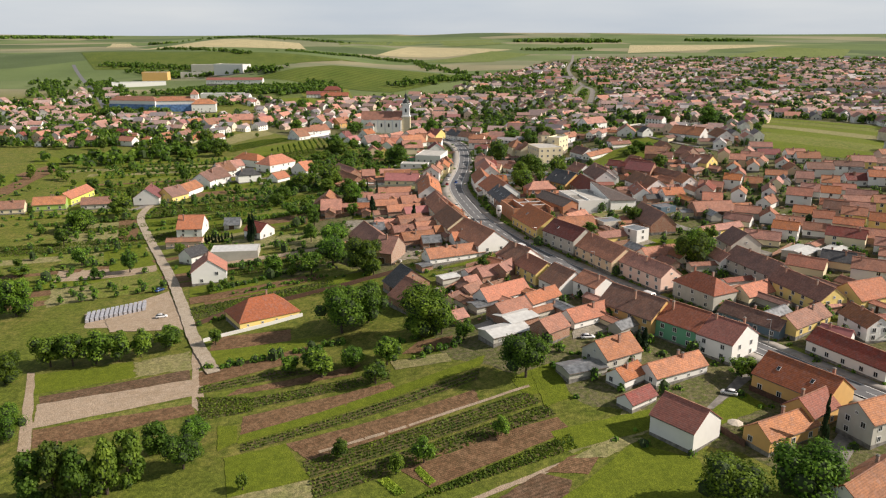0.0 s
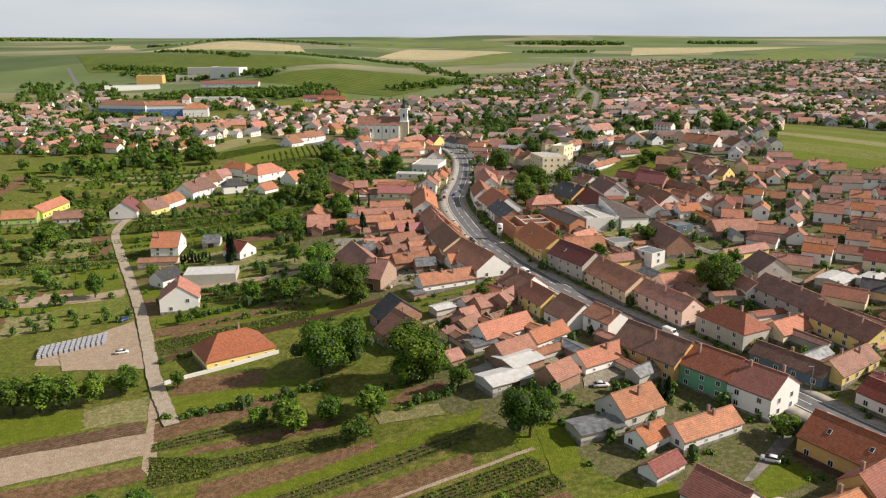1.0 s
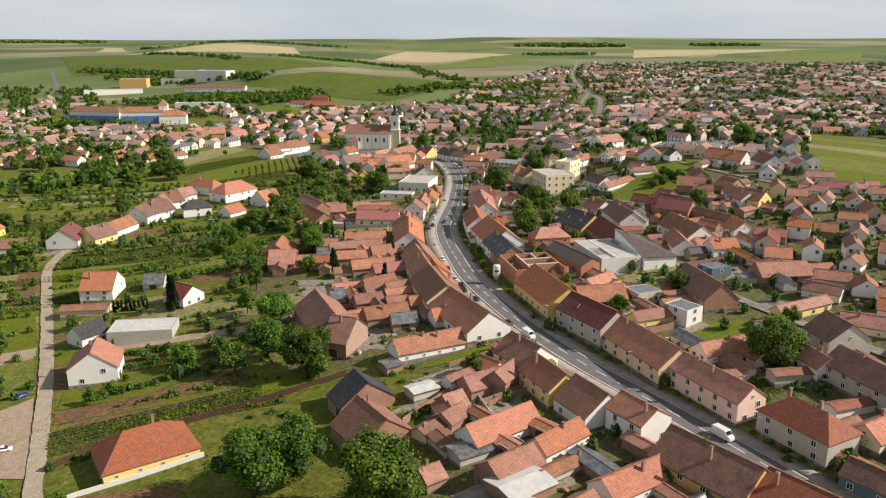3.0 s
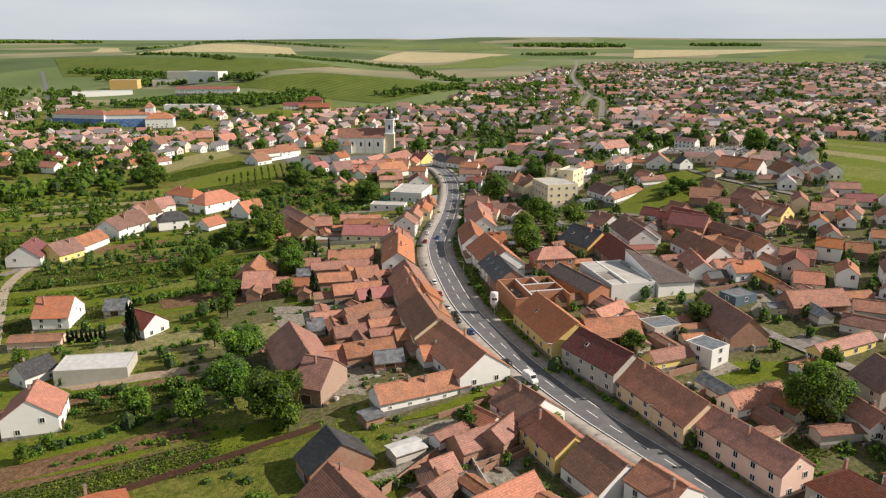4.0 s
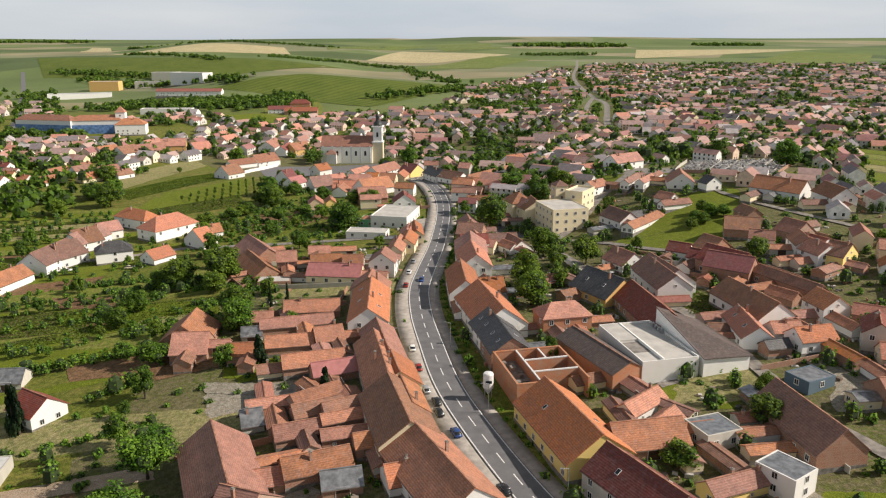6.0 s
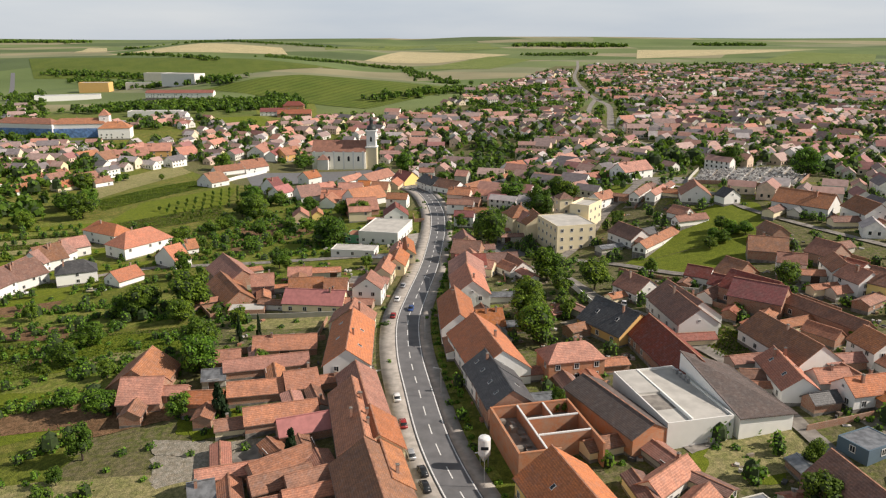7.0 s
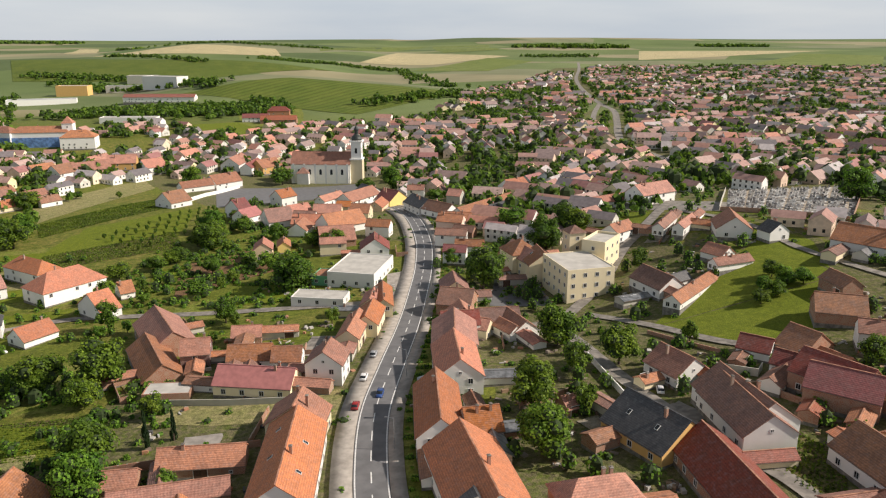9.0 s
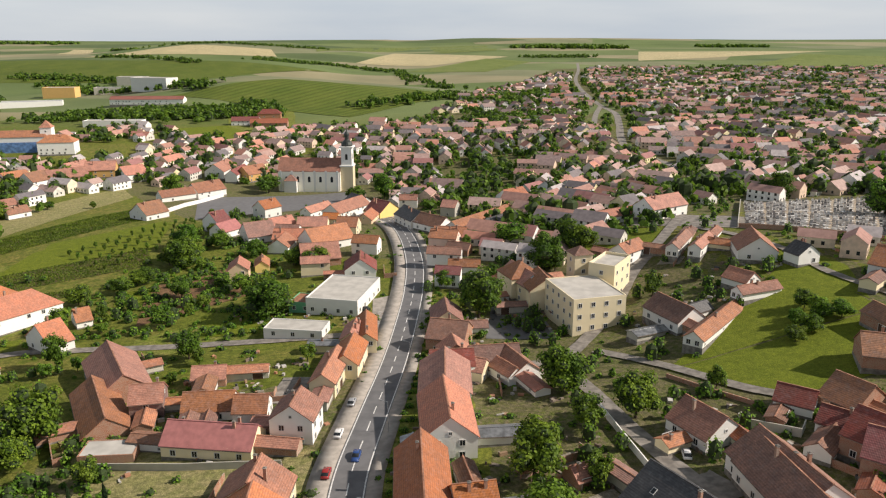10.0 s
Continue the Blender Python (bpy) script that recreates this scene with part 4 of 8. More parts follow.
drape("garden_plot", [(-49.4, 381.9), (-52.3, 390.3), (-99.0, 394.5), (-92.6, 383.1)], COVER["soil"], 0.100, 10, "bare brown soil garden plot", "garden plot", edge=0.25)
drape("garden_plot", [(-99.5, 445.0), (-107.6, 458.4), (-138.3, 463.6), (-130.5, 449.9)], COVER["soil"], 0.101, 10, "bare brown soil garden plot", "garden plot", edge=0.25)
drape("lawn", [(-108.5, 640.4), (-116.4, 702.1), (-164.8, 663.6), (-159.3, 613.0)], COVER["lawn"], 0.102, 10, "smooth mown green lawn", "lawn", edge=0.25)
drape("meadow", [(-66.8, 400.9), (-74.6, 420.5), (-117.9, 427.7), (-106.1, 406.9)], COVER["grass"], 0.103, 10, "rough green meadow grass", "meadow", edge=0.9)
drape("lawn", [(-27.4, 372.3), (-30.7, 385.8), (-48.8, 388.6), (-45.6, 375.0)], COVER["lawn"], 0.104, 10, "smooth mown green lawn", "lawn", edge=0.25)
drape("yard", [(-17.3, 361.6), (-19.2, 371.2), (-48.7, 368.5), (-43.0, 353.2)], COVER["yard"], 0.106, 10, "trodden dusty back yard", "yard", edge=0.9)
drape("meadow", [(91.6, 346.2), (94.6, 363.3), (75.2, 360.5), (68.5, 340.6)], COVER["dry"], 0.107, 10, "patchy dry yellowish grass", "meadow", edge=0.9)
drape("vegetable_plot", [(95.5, 391.5), (103.4, 408.1), (97.2, 421.8), (86.1, 407.3)], COVER["crop"], 0.108, 10, "green vegetable rows on brown soil", "vegetable plot", edge=0.25)
drape("paved_yard", [(128.5, 425.7), (137.9, 434.9), (141.7, 454.3), (124.8, 438.4)], CONC, 0.109, 10, "pale concrete paved yard", "paved yard")
drape("meadow", [(-4.8, 436.6), (-13.1, 453.7), (-52.2, 451.0), (-49.5, 437.5)], COVER["dry"], 0.110, 10, "patchy dry yellowish grass", "meadow", edge=0.9)
drape("meadow", [(-0.4, 434.3), (-1.7, 453.2), (-9.1, 452.7), (-6.1, 434.8)], COVER["dry"], 0.112, 10, "patchy dry yellowish grass", "meadow", edge=0.9)
drape("lawn", [(148.2, 501.6), (143.5, 547.6), (116.4, 519.9), (84.4, 484.6)], COVER["lawn"], 0.113, 10, "smooth mown green lawn", "lawn", edge=0.25)
drape("lawn", [(106.2, 462.0), (129.9, 467.6), (148.1, 500.8), (84.2, 483.9)], COVER["lawn"], 0.114, 10, "smooth mown green lawn", "lawn", edge=0.25)
drape("lawn", [(148.4, 507.8), (155.7, 534.7), (147.3, 563.1), (139.5, 549.3)], COVER["lawn"], 0.115, 10, "smooth mown green lawn", "lawn", edge=0.25)
drape("lawn", [(108.7, 576.3), (120.9, 601.3), (99.3, 621.6), (79.2, 590.0)], COVER["lawn"], 0.116, 10, "smooth mown green lawn", "lawn", edge=0.25)
drape("meadow", [(125.0, 526.9), (131.1, 544.6), (123.4, 549.0), (118.0, 536.1)], COVER["grass"], 0.118, 10, "rough green meadow grass", "meadow", edge=0.9)
drape("meadow", [(-178.0, 797.6), (-198.3, 829.3), (-227.0, 728.7), (-199.4, 679.3)], COVER["dry"], 0.119, 10, "patchy dry yellowish grass", "meadow", edge=0.9)
drape("vegetable_plot", [(-136.6, 708.8), (-159.5, 750.5), (-197.4, 675.7), (-181.2, 646.8)], COVER["crop"], 0.120, 10, "green vegetable rows on brown soil", "vegetable plot", edge=0.25)
drape("lawn", [(-111.0, 655.2), (-123.9, 703.4), (-165.9, 648.3), (-164.9, 617.5)], COVER["lawn"], 0.121, 10, "smooth mown green lawn", "lawn", edge=0.25)
drape("vegetable_plot", [(-100.2, 621.8), (-112.4, 648.1), (-162.6, 613.5), (-150.0, 591.0)], COVER["crop"], 0.122, 10, "green vegetable rows on brown soil", "vegetable plot", edge=0.25)
drape("garden_plot", [(-44.8, 576.1), (-61.9, 617.2), (-88.5, 583.5), (-78.2, 545.8)], COVER["soil"], 0.124, 10, "bare brown soil garden plot", "garden plot", edge=0.25)
drape("meadow", [(-33.4, 527.9), (-40.7, 550.4), (-73.9, 534.9), (-66.2, 515.1)], COVER["grass"], 0.125, 10, "rough green meadow grass", "meadow", edge=0.9)
drape("square", [(62.0, 518.7), (59.5, 539.3), (43.6, 552.7), (39.8, 523.0)], ASPH, 0.126, 10, "grey asphalt village square", "square")
drape("square", [(-22.3, 793.7), (-30.8, 841.2), (-138.1, 807.2), (-107.8, 705.9)], ASPH, 0.127, 10, "grey asphalt village square", "square")
drape("car_park", [(11.2, 504.6), (11.8, 567.1), (1.4, 562.2), (5.5, 505.0)], PAVE, 0.128, 10, "block-paved car park by the street", "car park")
drape("paved_yard", [(143.8, 587.3), (155.5, 610.9), (113.7, 651.2), (104.2, 621.9)], CONC, 0.130, 10, "pale concrete paved yard", "paved yard")
drape("meadow", [(-122.7, 1092.3), (-158.7, 1273.8), (-228.6, 1227.8), (-178.4, 1028.3)], COVER["grass"], 0.131, 10, "rough green meadow grass", "meadow", edge=0.9)
drape("meadow", [(263.3, 449.0), (327.4, 562.3), (276.7, 626.7), (200.4, 478.3)], COVER["grass"], 0.132, 10, "rough green meadow grass", "meadow", edge=0.9)
drape("terrace", [(197.5, 479.1), (212.8, 513.9), (260.5, 443.4), (246.4, 418.8)], COVER["lawn"], 0.140, 12, "green terraced meadow strip behind the village", "meadow", edge=1.0)
drape("terrace", [(214.8, 518.2), (230.1, 553.0), (276.4, 471.1), (262.3, 446.5)], COVER["grass"], 0.143, 12, "green terraced meadow strip behind the village", "meadow", edge=1.0)
drape("terrace", [(232.1, 557.4), (247.4, 592.1), (292.2, 498.8), (278.2, 474.2)], COVER["lawn"], 0.146, 12, "green terraced meadow strip behind the village", "meadow", edge=1.0)
drape("terrace", [(249.3, 596.5), (264.7, 631.3), (308.1, 526.5), (294.0, 501.9)], COVER["dry"], 0.149, 12, "green terraced meadow strip behind the village", "meadow", edge=1.0)
drape("terrace", [(266.6, 635.7), (282.0, 670.4), (324.0, 554.2), (309.9, 529.6)], COVER["lawn"], 0.152, 12, "green terraced meadow strip behind the village", "meadow", edge=1.0)
drape("terrace", [(283.9, 674.8), (299.3, 709.6), (339.8, 582.0), (325.7, 557.3)], COVER["grass"], 0.155, 12, "green terraced meadow strip behind the village", "meadow", edge=1.0)
drape("terrace", [(301.2, 714.0), (316.5, 748.7), (355.7, 609.7), (341.6, 585.1)], COVER["lawn"], 0.158, 12, "green terraced meadow strip behind the village", "meadow", edge=1.0)
drape("lawn", [(-216, 1015), (-158, 1068), (-207, 1138), (-254, 1094)], COVER["lawn"], 0.2, 10, "green playing field with mown grass", "playing field", edge=0.5)
drape("lawn", [(-254.0, 480.9), (-225.2, 569.8), (-241.0, 588.5), (-258.8, 506.0)], COVER["lawn"], 0.164, 12, "smooth mown green lawn", "lawn", edge=0.4)
drape("lawn", [(-319.5, 586.1), (-293.2, 591.2), (-320.1, 623.3), (-334.9, 617.7)], COVER["lawn"], 0.164, 12, "smooth mown green lawn", "lawn", edge=0.4)
drape("lawn", [(-296.8, 498.6), (-298.9, 532.4), (-316.8, 549.1), (-313.5, 528.4)], COVER["lawn"], 0.164, 12, "smooth mown green lawn", "lawn", edge=0.4)
drape("garden_plot", [(-280.4, 469.2), (-290.3, 567.0), (-305.4, 586.2), (-313.5, 528.4)], COVER["soil"], 0.164, 12, "bare brown soil garden plot", "garden plot", edge=0.4)
drape("lawn", [(-149.8, 324.2), (-166.1, 361.4), (-151.0, 367.5), (-130.9, 329.1)], COVER["lawn"], 0.170, 12, "smooth mown green lawn", "lawn", edge=0.25)
drape("garden_plot", [(-167.3, 375.8), (-184.1, 417.7), (-176.8, 426.1), (-156.1, 374.1)], COVER["soil"], 0.173, 12, "bare brown soil garden plot", "garden plot", edge=0.25)
drape("meadow", [(-139.4, 287.4), (-151.7, 309.0), (-127.2, 321.2), (-112.7, 293.9)], COVER["grass"], 0.175, 12, "rough green meadow grass", "meadow", edge=0.25)
drape("sandy_yard", [(-154.6, 314.0), (-158.2, 320.3), (-131.4, 330.4), (-127.6, 322.9)], COVER["sand"], 0.178, 12, "pale sandy bare ground", "sandy yard", edge=0.25)
drape("sandy_yard", [(-118.5, 250.7), (-129.2, 269.5), (-111.6, 291.5), (-91.5, 248.9)], COVER["sand"], 0.180, 12, "pale sandy bare ground", "sandy yard", edge=0.25)
drape("vegetable_plot", [(-92.3, 260.7), (-96.2, 269.8), (-45.3, 289.3), (-41.9, 281.1)], COVER["crop"], 0.182, 12, "green vegetable rows on brown soil", "vegetable plot", edge=0.25)
drape("lawn", [(-100.1, 282.0), (-103.5, 292.4), (-78.4, 299.1), (-75.0, 289.4)], COVER["lawn"], 0.184, 12, "smooth mown green lawn", "lawn", edge=0.25)
drape("garden_plot", [(-97.2, 273.7), (-100.1, 281.2), (-53.2, 298.2), (-47.2, 292.3)], COVER["soil"], 0.186, 12, "bare brown soil garden plot", "garden plot", edge=0.25)
drape("lawn", [(-45.5, 279.4), (-48.2, 292.6), (-29.9, 294.9), (-26.6, 283.5)], COVER["lawn"], 0.188, 12, "smooth mown green lawn", "lawn", edge=0.25)
drape("yard", [(26.5, 225.0), (28.8, 238.9), (36.5, 241.7), (34.3, 227.2)], COVER["yard"], 0.190, 12, "trodden dusty back yard", "yard", edge=0.25)
drape("yard", [(38.6, 210.5), (40.2, 218.8), (54.6, 231.8), (52.4, 217.9)], COVER["yard"], 0.192, 12, "trodden dusty back yard", "yard", edge=0.25)
drape("yard", [(5.5, 260.0), (-7.5, 266.0), (21.6, 282.4), (24.8, 272.5)], COVER["yard"], 0.194, 12, "trodden dusty back yard", "yard", edge=0.25)
drape("lawn", [(-15.0, 285.2), (-1.6, 289.3), (21.3, 301.2), (19.4, 292.9)], COVER["lawn"], 0.196, 12, "smooth mown green lawn", "lawn", edge=0.25)
drape("yard", [(4.0, 257.9), (2.2, 271.5), (12.6, 279.5), (15.4, 263.2)], COVER["yard"], 0.198, 12, "trodden dusty back yard", "yard", edge=0.25)
drape("lawn", [(-101.4, 416.6), (-118.8, 447.0), (-65.5, 442.6), (-60.8, 425.0)], COVER["lawn"], 0.200, 12, "smooth mown green lawn", "lawn", edge=0.3)
drape("garden_plot", [(-106.7, 425.9), (-115.6, 441.4), (-99.1, 438.3), (-93.4, 425.4)], COVER["soil"], 0.203, 12, "bare brown soil garden plot", "garden plot", edge=0.3)
drape("meadow", [(-87.7, 420.5), (-89.4, 427.3), (-69.6, 428.9), (-67.7, 422.1)], COVER["dry"], 0.206, 12, "patchy dry yellowish grass", "meadow", edge=0.3)
drape("garden_plot", [(-70.5, 375.5), (-83.5, 389.8), (-65.8, 390.1), (-43.4, 384.2)], COVER["soil"], 0.209, 12, "bare brown soil garden plot", "garden plot", edge=0.3)
drape("yard", [(-48.3, 367.3), (-50.2, 373.4), (-35.0, 370.2), (-33.9, 363.5)], COVER["yard"], 0.212, 12, "trodden dusty back yard", "yard", edge=0.3)
drape("lawn", [(-40.1, 370.9), (-44.1, 378.7), (-36.6, 383.3), (-33.4, 373.0)], COVER["lawn"], 0.215, 12, "smooth mown green lawn", "lawn", edge=0.3)
drape("garden_plot", [(-83.5, 576.2), (-87.7, 593.8), (-67.4, 594.4), (-65.3, 579.8)], COVER["soil"], 0.218, 12, "bare brown soil garden plot", "garden plot", edge=0.3)
drape("lawn", [(-95.4, 568.5), (-100.2, 585.2), (-88.2, 589.0), (-84.1, 573.0)], COVER["lawn"], 0.221, 12, "smooth mown green lawn", "lawn", edge=0.3)
drape("lawn", [(-52.4, 531.1), (-57.3, 553.4), (-40.8, 559.3), (-32.7, 532.8)], COVER["lawn"], 0.224, 12, "smooth mown green lawn", "lawn", edge=0.3)
drape("meadow", [(-67.6, 469.3), (-54.4, 447.8), (-18.8, 451.4), (-20.0, 446.8)], COVER["dry"], 0.227, 12, "patchy dry yellowish grass", "meadow", edge=0.3)
drape("field", [(-1066.8, 2691.8), (-473.6, 2699.8), (-529.2, 2883.8), (-820.7, 2927.8)], COVER["wheat"], 0.500, 16, "ripe golden cereal field", "field")
drape("field", [(-1270.1, 2951.8), (-1142.8, 2923.8), (-1498.1, 3755.8), (-1579.3, 3743.8)], COVER["wheat"], 0.500, 16, "ripe golden cereal field", "field")
drape("vineyard", [(-750.0, 1671.8), (-458.4, 1691.8), (-221.7, 2019.8), (-921.9, 1987.8)], COVER["vine"], 0.500, 16, "green vineyard in fine rows", "vineyard")
drape("vineyard", [(-333.2, 1327.8), (-80.7, 1213.0), (67.7, 1415.8), (-201.5, 1423.8)], COVER["vine"], 0.500, 16, "green vineyard in fine rows", "vineyard")
drape("field", [(-222.8, 2615.8), (-4.0, 2535.8), (257.9, 2939.8), (-141.2, 3255.8)], COVER["wheat"], 0.500, 16, "ripe golden cereal field", "field")
drape("field", [(-56.9, 2251.8), (136.2, 2163.8), (299.1, 2635.8), (176.5, 2851.8)], COVER["green"], 0.500, 16, "green cereal field on a slope", "field")
drape("field", [(633.8, 2687.8), (1005.5, 2895.8), (1421.2, 3091.8), (741.8, 3119.8)], COVER["wheat"], 0.500, 16, "ripe golden cereal field", "field")
drape("field", [(823.6, 2367.8), (1037.0, 2059.8), (1487.0, 2855.8), (1267.5, 2975.8)], COVER["green"], 0.500, 16, "green cereal field on a slope", "field")
drape("field", [(-385.2, 2911.8), (-167.2, 3719.8), (-23.5, 4051.8), (-538.4, 3891.8)], COVER["green"], 0.500, 16, "green cereal field on a slope", "field")
drape("field", [(29.3, 3187.8), (237.6, 3187.8), (248.0, 4079.8), (-23.5, 4051.8)], COVER["green"], 0.500, 16, "green cereal field on a slope", "field")
drape("lawn", [(-95.9, 274.6), (-62.4, 282.8), (-66.3, 287.7), (-98.6, 278.9)], COVER["lawn"], 0.150, 10, "smooth mown green lawn", "lawn", edge=0.25)
drape("vegetable_plot", [(-90.4, 257.7), (-41.5, 277.8), (-45.5, 284.7), (-94.9, 266.3)], COVER["crop"], 0.152, 10, "green vegetable rows on brown soil", "vegetable plot", edge=0.25)

# ---- houses, street by street ----
house(57.3, 161.3, -51, 11.8, 11.0, 5.4, "m", "w", win=False, chim=0)
house(74.2, 213.7, -51.4, 14.0, 13.6, 6.2, "m", "gn", tan=0.62)
house(82.1, 203.8, -51.4, 11.6, 13.6, 6.2, "m", "w", tan=0.62)
house(61.8, 226.2, -53, 21.1, 13.6, 5.5, "b", "oc")
house(91.6, 176.6, -56, 20.0, 12.6, 4.8, "m", "oc", sky=3)
house(78.6, 158.0, 28, 16.5, 7.4, 3.8, "r", "oc")
house(88.4, 164.9, 34, 11.0, 8.0, 4.6, "m", "oc", tan=0.8)
house(62.6, 190.0, 28.5, 18.6, 7.4, 3, "r", "w")
house(49.1, 186.5, 38, 8.8, 6.2, 3, "o", "w")
house(49.6, 176.2, 37, 9.6, 5.0, 2.3, "d", "w")
house(47.8, 198.6, 31, 13.0, 10.3, 3.5, "r", "s")
house(38.0, 191.4, 22, 12.0, 7.0, 2.4, "t", "s", tan=0.16, chim=0)
house(45.4, 225.4, 33, 17.0, 7.7, 3, "o", "w")
house(32.1, 213.2, 41, 9.4, 7.7, 4, "r", "k")
house(52.4, 249.0, -58, 11.0, 9.6, 6, "r", "w", tan=0.6)
house(110.1, 217.7, 36, 19.6, 7.7, 3.5, "b", "y")
house(113.6, 261.0, -72, 24.7, 10.6, 5.2, "b", "s")
house(119.6, 237.0, -73, 24.6, 10.4, 5.0, "r", "y")
house(136.0, 232.4, 23, 15.2, 11.5, 3.5, "o", "y")
house(107.1, 244.1, 30, 18.5, 7.7, 3, "o", "c")
house(112.7, 191.9, -63, 23.8, 8.1, 4, "d", "w")
house(113.5, 203.6, -43, 8.3, 5.7, 4, "p", "w")
house(124.6, 209.6, -82, 12.9, 7.7, 5, "r", "w")
house(85.9, 133.8, 35, 20.9, 8.1, 4.5, "r", "w")
house(100.9, 158.4, 24, 15.2, 9.0, 6, "r", "s")
house(88.6, 243.4, -62, 18.0, 10.7, 6, "m", "s", hip=True)
house(96.6, 220.2, -54, 20.9, 7.2, 3.5, "b", "bl")
house(75.0, 263.4, -64, 23.1, 9.1, 6, "r", "pk")
house(63.7, 285.6, -68, 27.1, 12.7, 5, "r", "a")
house(52.6, 305.6, -61, 20.7, 12.0, 6, "d", "s", sky=2)
house(43.1, 330.1, -73, 27.6, 15.0, 4.5, "o", "y", sky=2)
house(-30.9, 322.2, -67, 26.5, 15.0, 5, "r", "k")
house(-22.8, 307.5, -20, 8.4, 15.0, 5, "r", "k")
house(-13.9, 270.8, -61, 9.3, 15.0, 3.5, "g", "k")
house(-9.4, 253.7, -56, 14.4, 15.0, 3.5, "r", "k")
house(4.2, 299.7, 26, 25.1, 8.3, 3, "r", "w")
house(14.9, 316.0, -64, 28.8, 15.0, 4, "r", "w")
house(-0.9, 366.9, -78, 28.9, 11.2, 5, "r", "c")
house(5.4, 338.5, -75, 25.1, 13.9, 5, "b", "c")
house(30.0, 284.0, -58, 12.9, 12.3, 5, "b", "w")
house(35.0, 270.4, -65, 14.5, 10.1, 5, "o", "y")
house(17.9, 274.1, 32, 12.2, 7.2, 3, "r", "k")
house(24.4, 276.5, 56, 12.8, 6.2, 4, "r", "k")
house(9.7, 264.0, 35, 5.8, 6.8, 3, "r", "k")
house(43.2, 258.0, -62, 12.3, 13.0, 4, "b", "w")
house(20.4, 249.4, 37, 19.6, 8, 3.2, "o", "w", tan=0.82)
house(21.6, 232.0, 37, 12.3, 9, 3.0, "r", "k", tan=0.67)
house(32.8, 242.1, 41, 14.4, 6.5, 3.2, "o", "w", tan=0.80)
house(23.1, 225.6, 35, 11.3, 9, 2.9, "W", "k", tan=0.16, win=False, chim=0)
house(14.3, 242.0, 31, 10.9, 6, 2.6, "t", "s", tan=0.20, win=False, chim=0)
house(4.5, 232.4, 35, 5.0, 6, 2.8, "r", "k", tan=0.60)
house(9.6, 257.6, 50, 7.7, 6, 2.8, "b", "k", tan=0.60)
house(1.8, 273.4, 32, 7.7, 5, 2.8, "W", "s", tan=0.16, win=False, chim=0)
house(8.6, 261.2, -74, 5.7, 7, 2.8, "b", "k", tan=0.51)
house(19.8, 282.0, -46, 8.1, 6, 3.4, "o", "w", tan=0.70)
house(-7.6, 289.5, 33, 5.0, 5, 2.6, "t", "k", tan=0.16, win=False, chim=0)
house(92.8, 327.8, -80, 23.6, 11.5, 4, "b", "k", tan=0.87, chim=0)
house(73.1, 310.8, 22, 17.7, 5.2, 3, "r", "y")
house(84.6, 286.9, 23, 15.8, 6.9, 3, "r", "w")
house(123.4, 340.7, 8, 18.4, 9.7, 3, "r", "k")
house(117.0, 310.0, 27, 22.2, 4.5, 3.5, "r", "y")
house(115.3, 285.0, -82, 11.3, 12.4, 6, "b", "s")
house(105.1, 275.1, -78, 11.1, 6.9, 4, "r", "w")
house(61.2, 341.6, 43, 13.5, 5.6, 3, "r", "w")
house(63.0, 332.1, 47, 12.9, 5.4, 3, "r", "w")
house(50.8, 393.0, 13, 15.0, 8.9, 6, "r", "ob", hip=True)
house(77.9, 396.0, -82, 32.2, 12.8, 3.5, "d", "k")
house(22.3, 428.8, -87, 25.5, 10.2, 5.5, "o", "w", tan=0.84)
house(29.9, 400.8, -77, 27.5, 15.0, 5, "o", "w")
house(31.7, 424.8, 11, 7.9, 9.8, 4, "o", "w")
house(30.1, 386.4, -76, 11.0, 11.3, 5, "g", "w", sky=3)
house(32.6, 374.4, -79, 12.3, 11.2, 5, "g", "k", sky=3)
house(26.8, 477.6, -90, 19.0, 12.4, 6, "r", "w", tan=0.64)
house(27.0, 455.8, -86, 20.5, 11.6, 6, "o", "w", tan=0.78)
house(28.6, 490.6, 6, 11.5, 8.4, 5.6, "d", "w")
house(28.4, 516.6, -14, 11.5, 12.4, 5, "b", "k", tan=0.62)
house(27.6, 533.0, -86, 13.0, 9.6, 5, "r", "c")
house(33.3, 490.8, -23, 9.7, 6.6, 4, "r", "c")
house(43.2, 488.1, -58, 8.6, 5.1, 3.5, "r", "w")
house(29.6, 503.5, -82, 8.0, 9.0, 4, "r", "k")
house(-27.4, 417.1, 7, 17.9, 7.6, 3, "r", "k")
house(-30.1, 404.5, 15, 22.6, 5.8, 3, "r", "k")
house(-42.4, 410.6, 10, 6.9, 5.9, 3, "r", "k")
house(-29.6, 389.7, 12, 13.7, 6.4, 3, "r", "k")
house(-41.6, 385.6, 4, 9.7, 7.1, 3, "o", "k")
house(-18.6, 392.5, 19, 8.4, 8.3, 3, "r", "k")
house(-20.4, 376.2, 17, 17.1, 7.0, 3, "r", "k")
house(-13.4, 370.1, 21, 13.0, 6.7, 3, "p", "k")
house(-21.5, 354.4, 18, 23.7, 3.9, 3, "r", "k")
house(-14.9, 349.1, 26, 12.7, 5.8, 3, "b", "k")
house(-6.7, 344.2, 22, 13.5, 4.1, 3, "r", "k")
house(-62.3, 400.7, 91, 15.6, 14.2, 4, "r", "k")
house(-59.3, 392.5, 5, 10.6, 12.2, 3, "r", "k")
house(-63.9, 496.9, -59, 27.1, 14.1, 4, "r", "k")
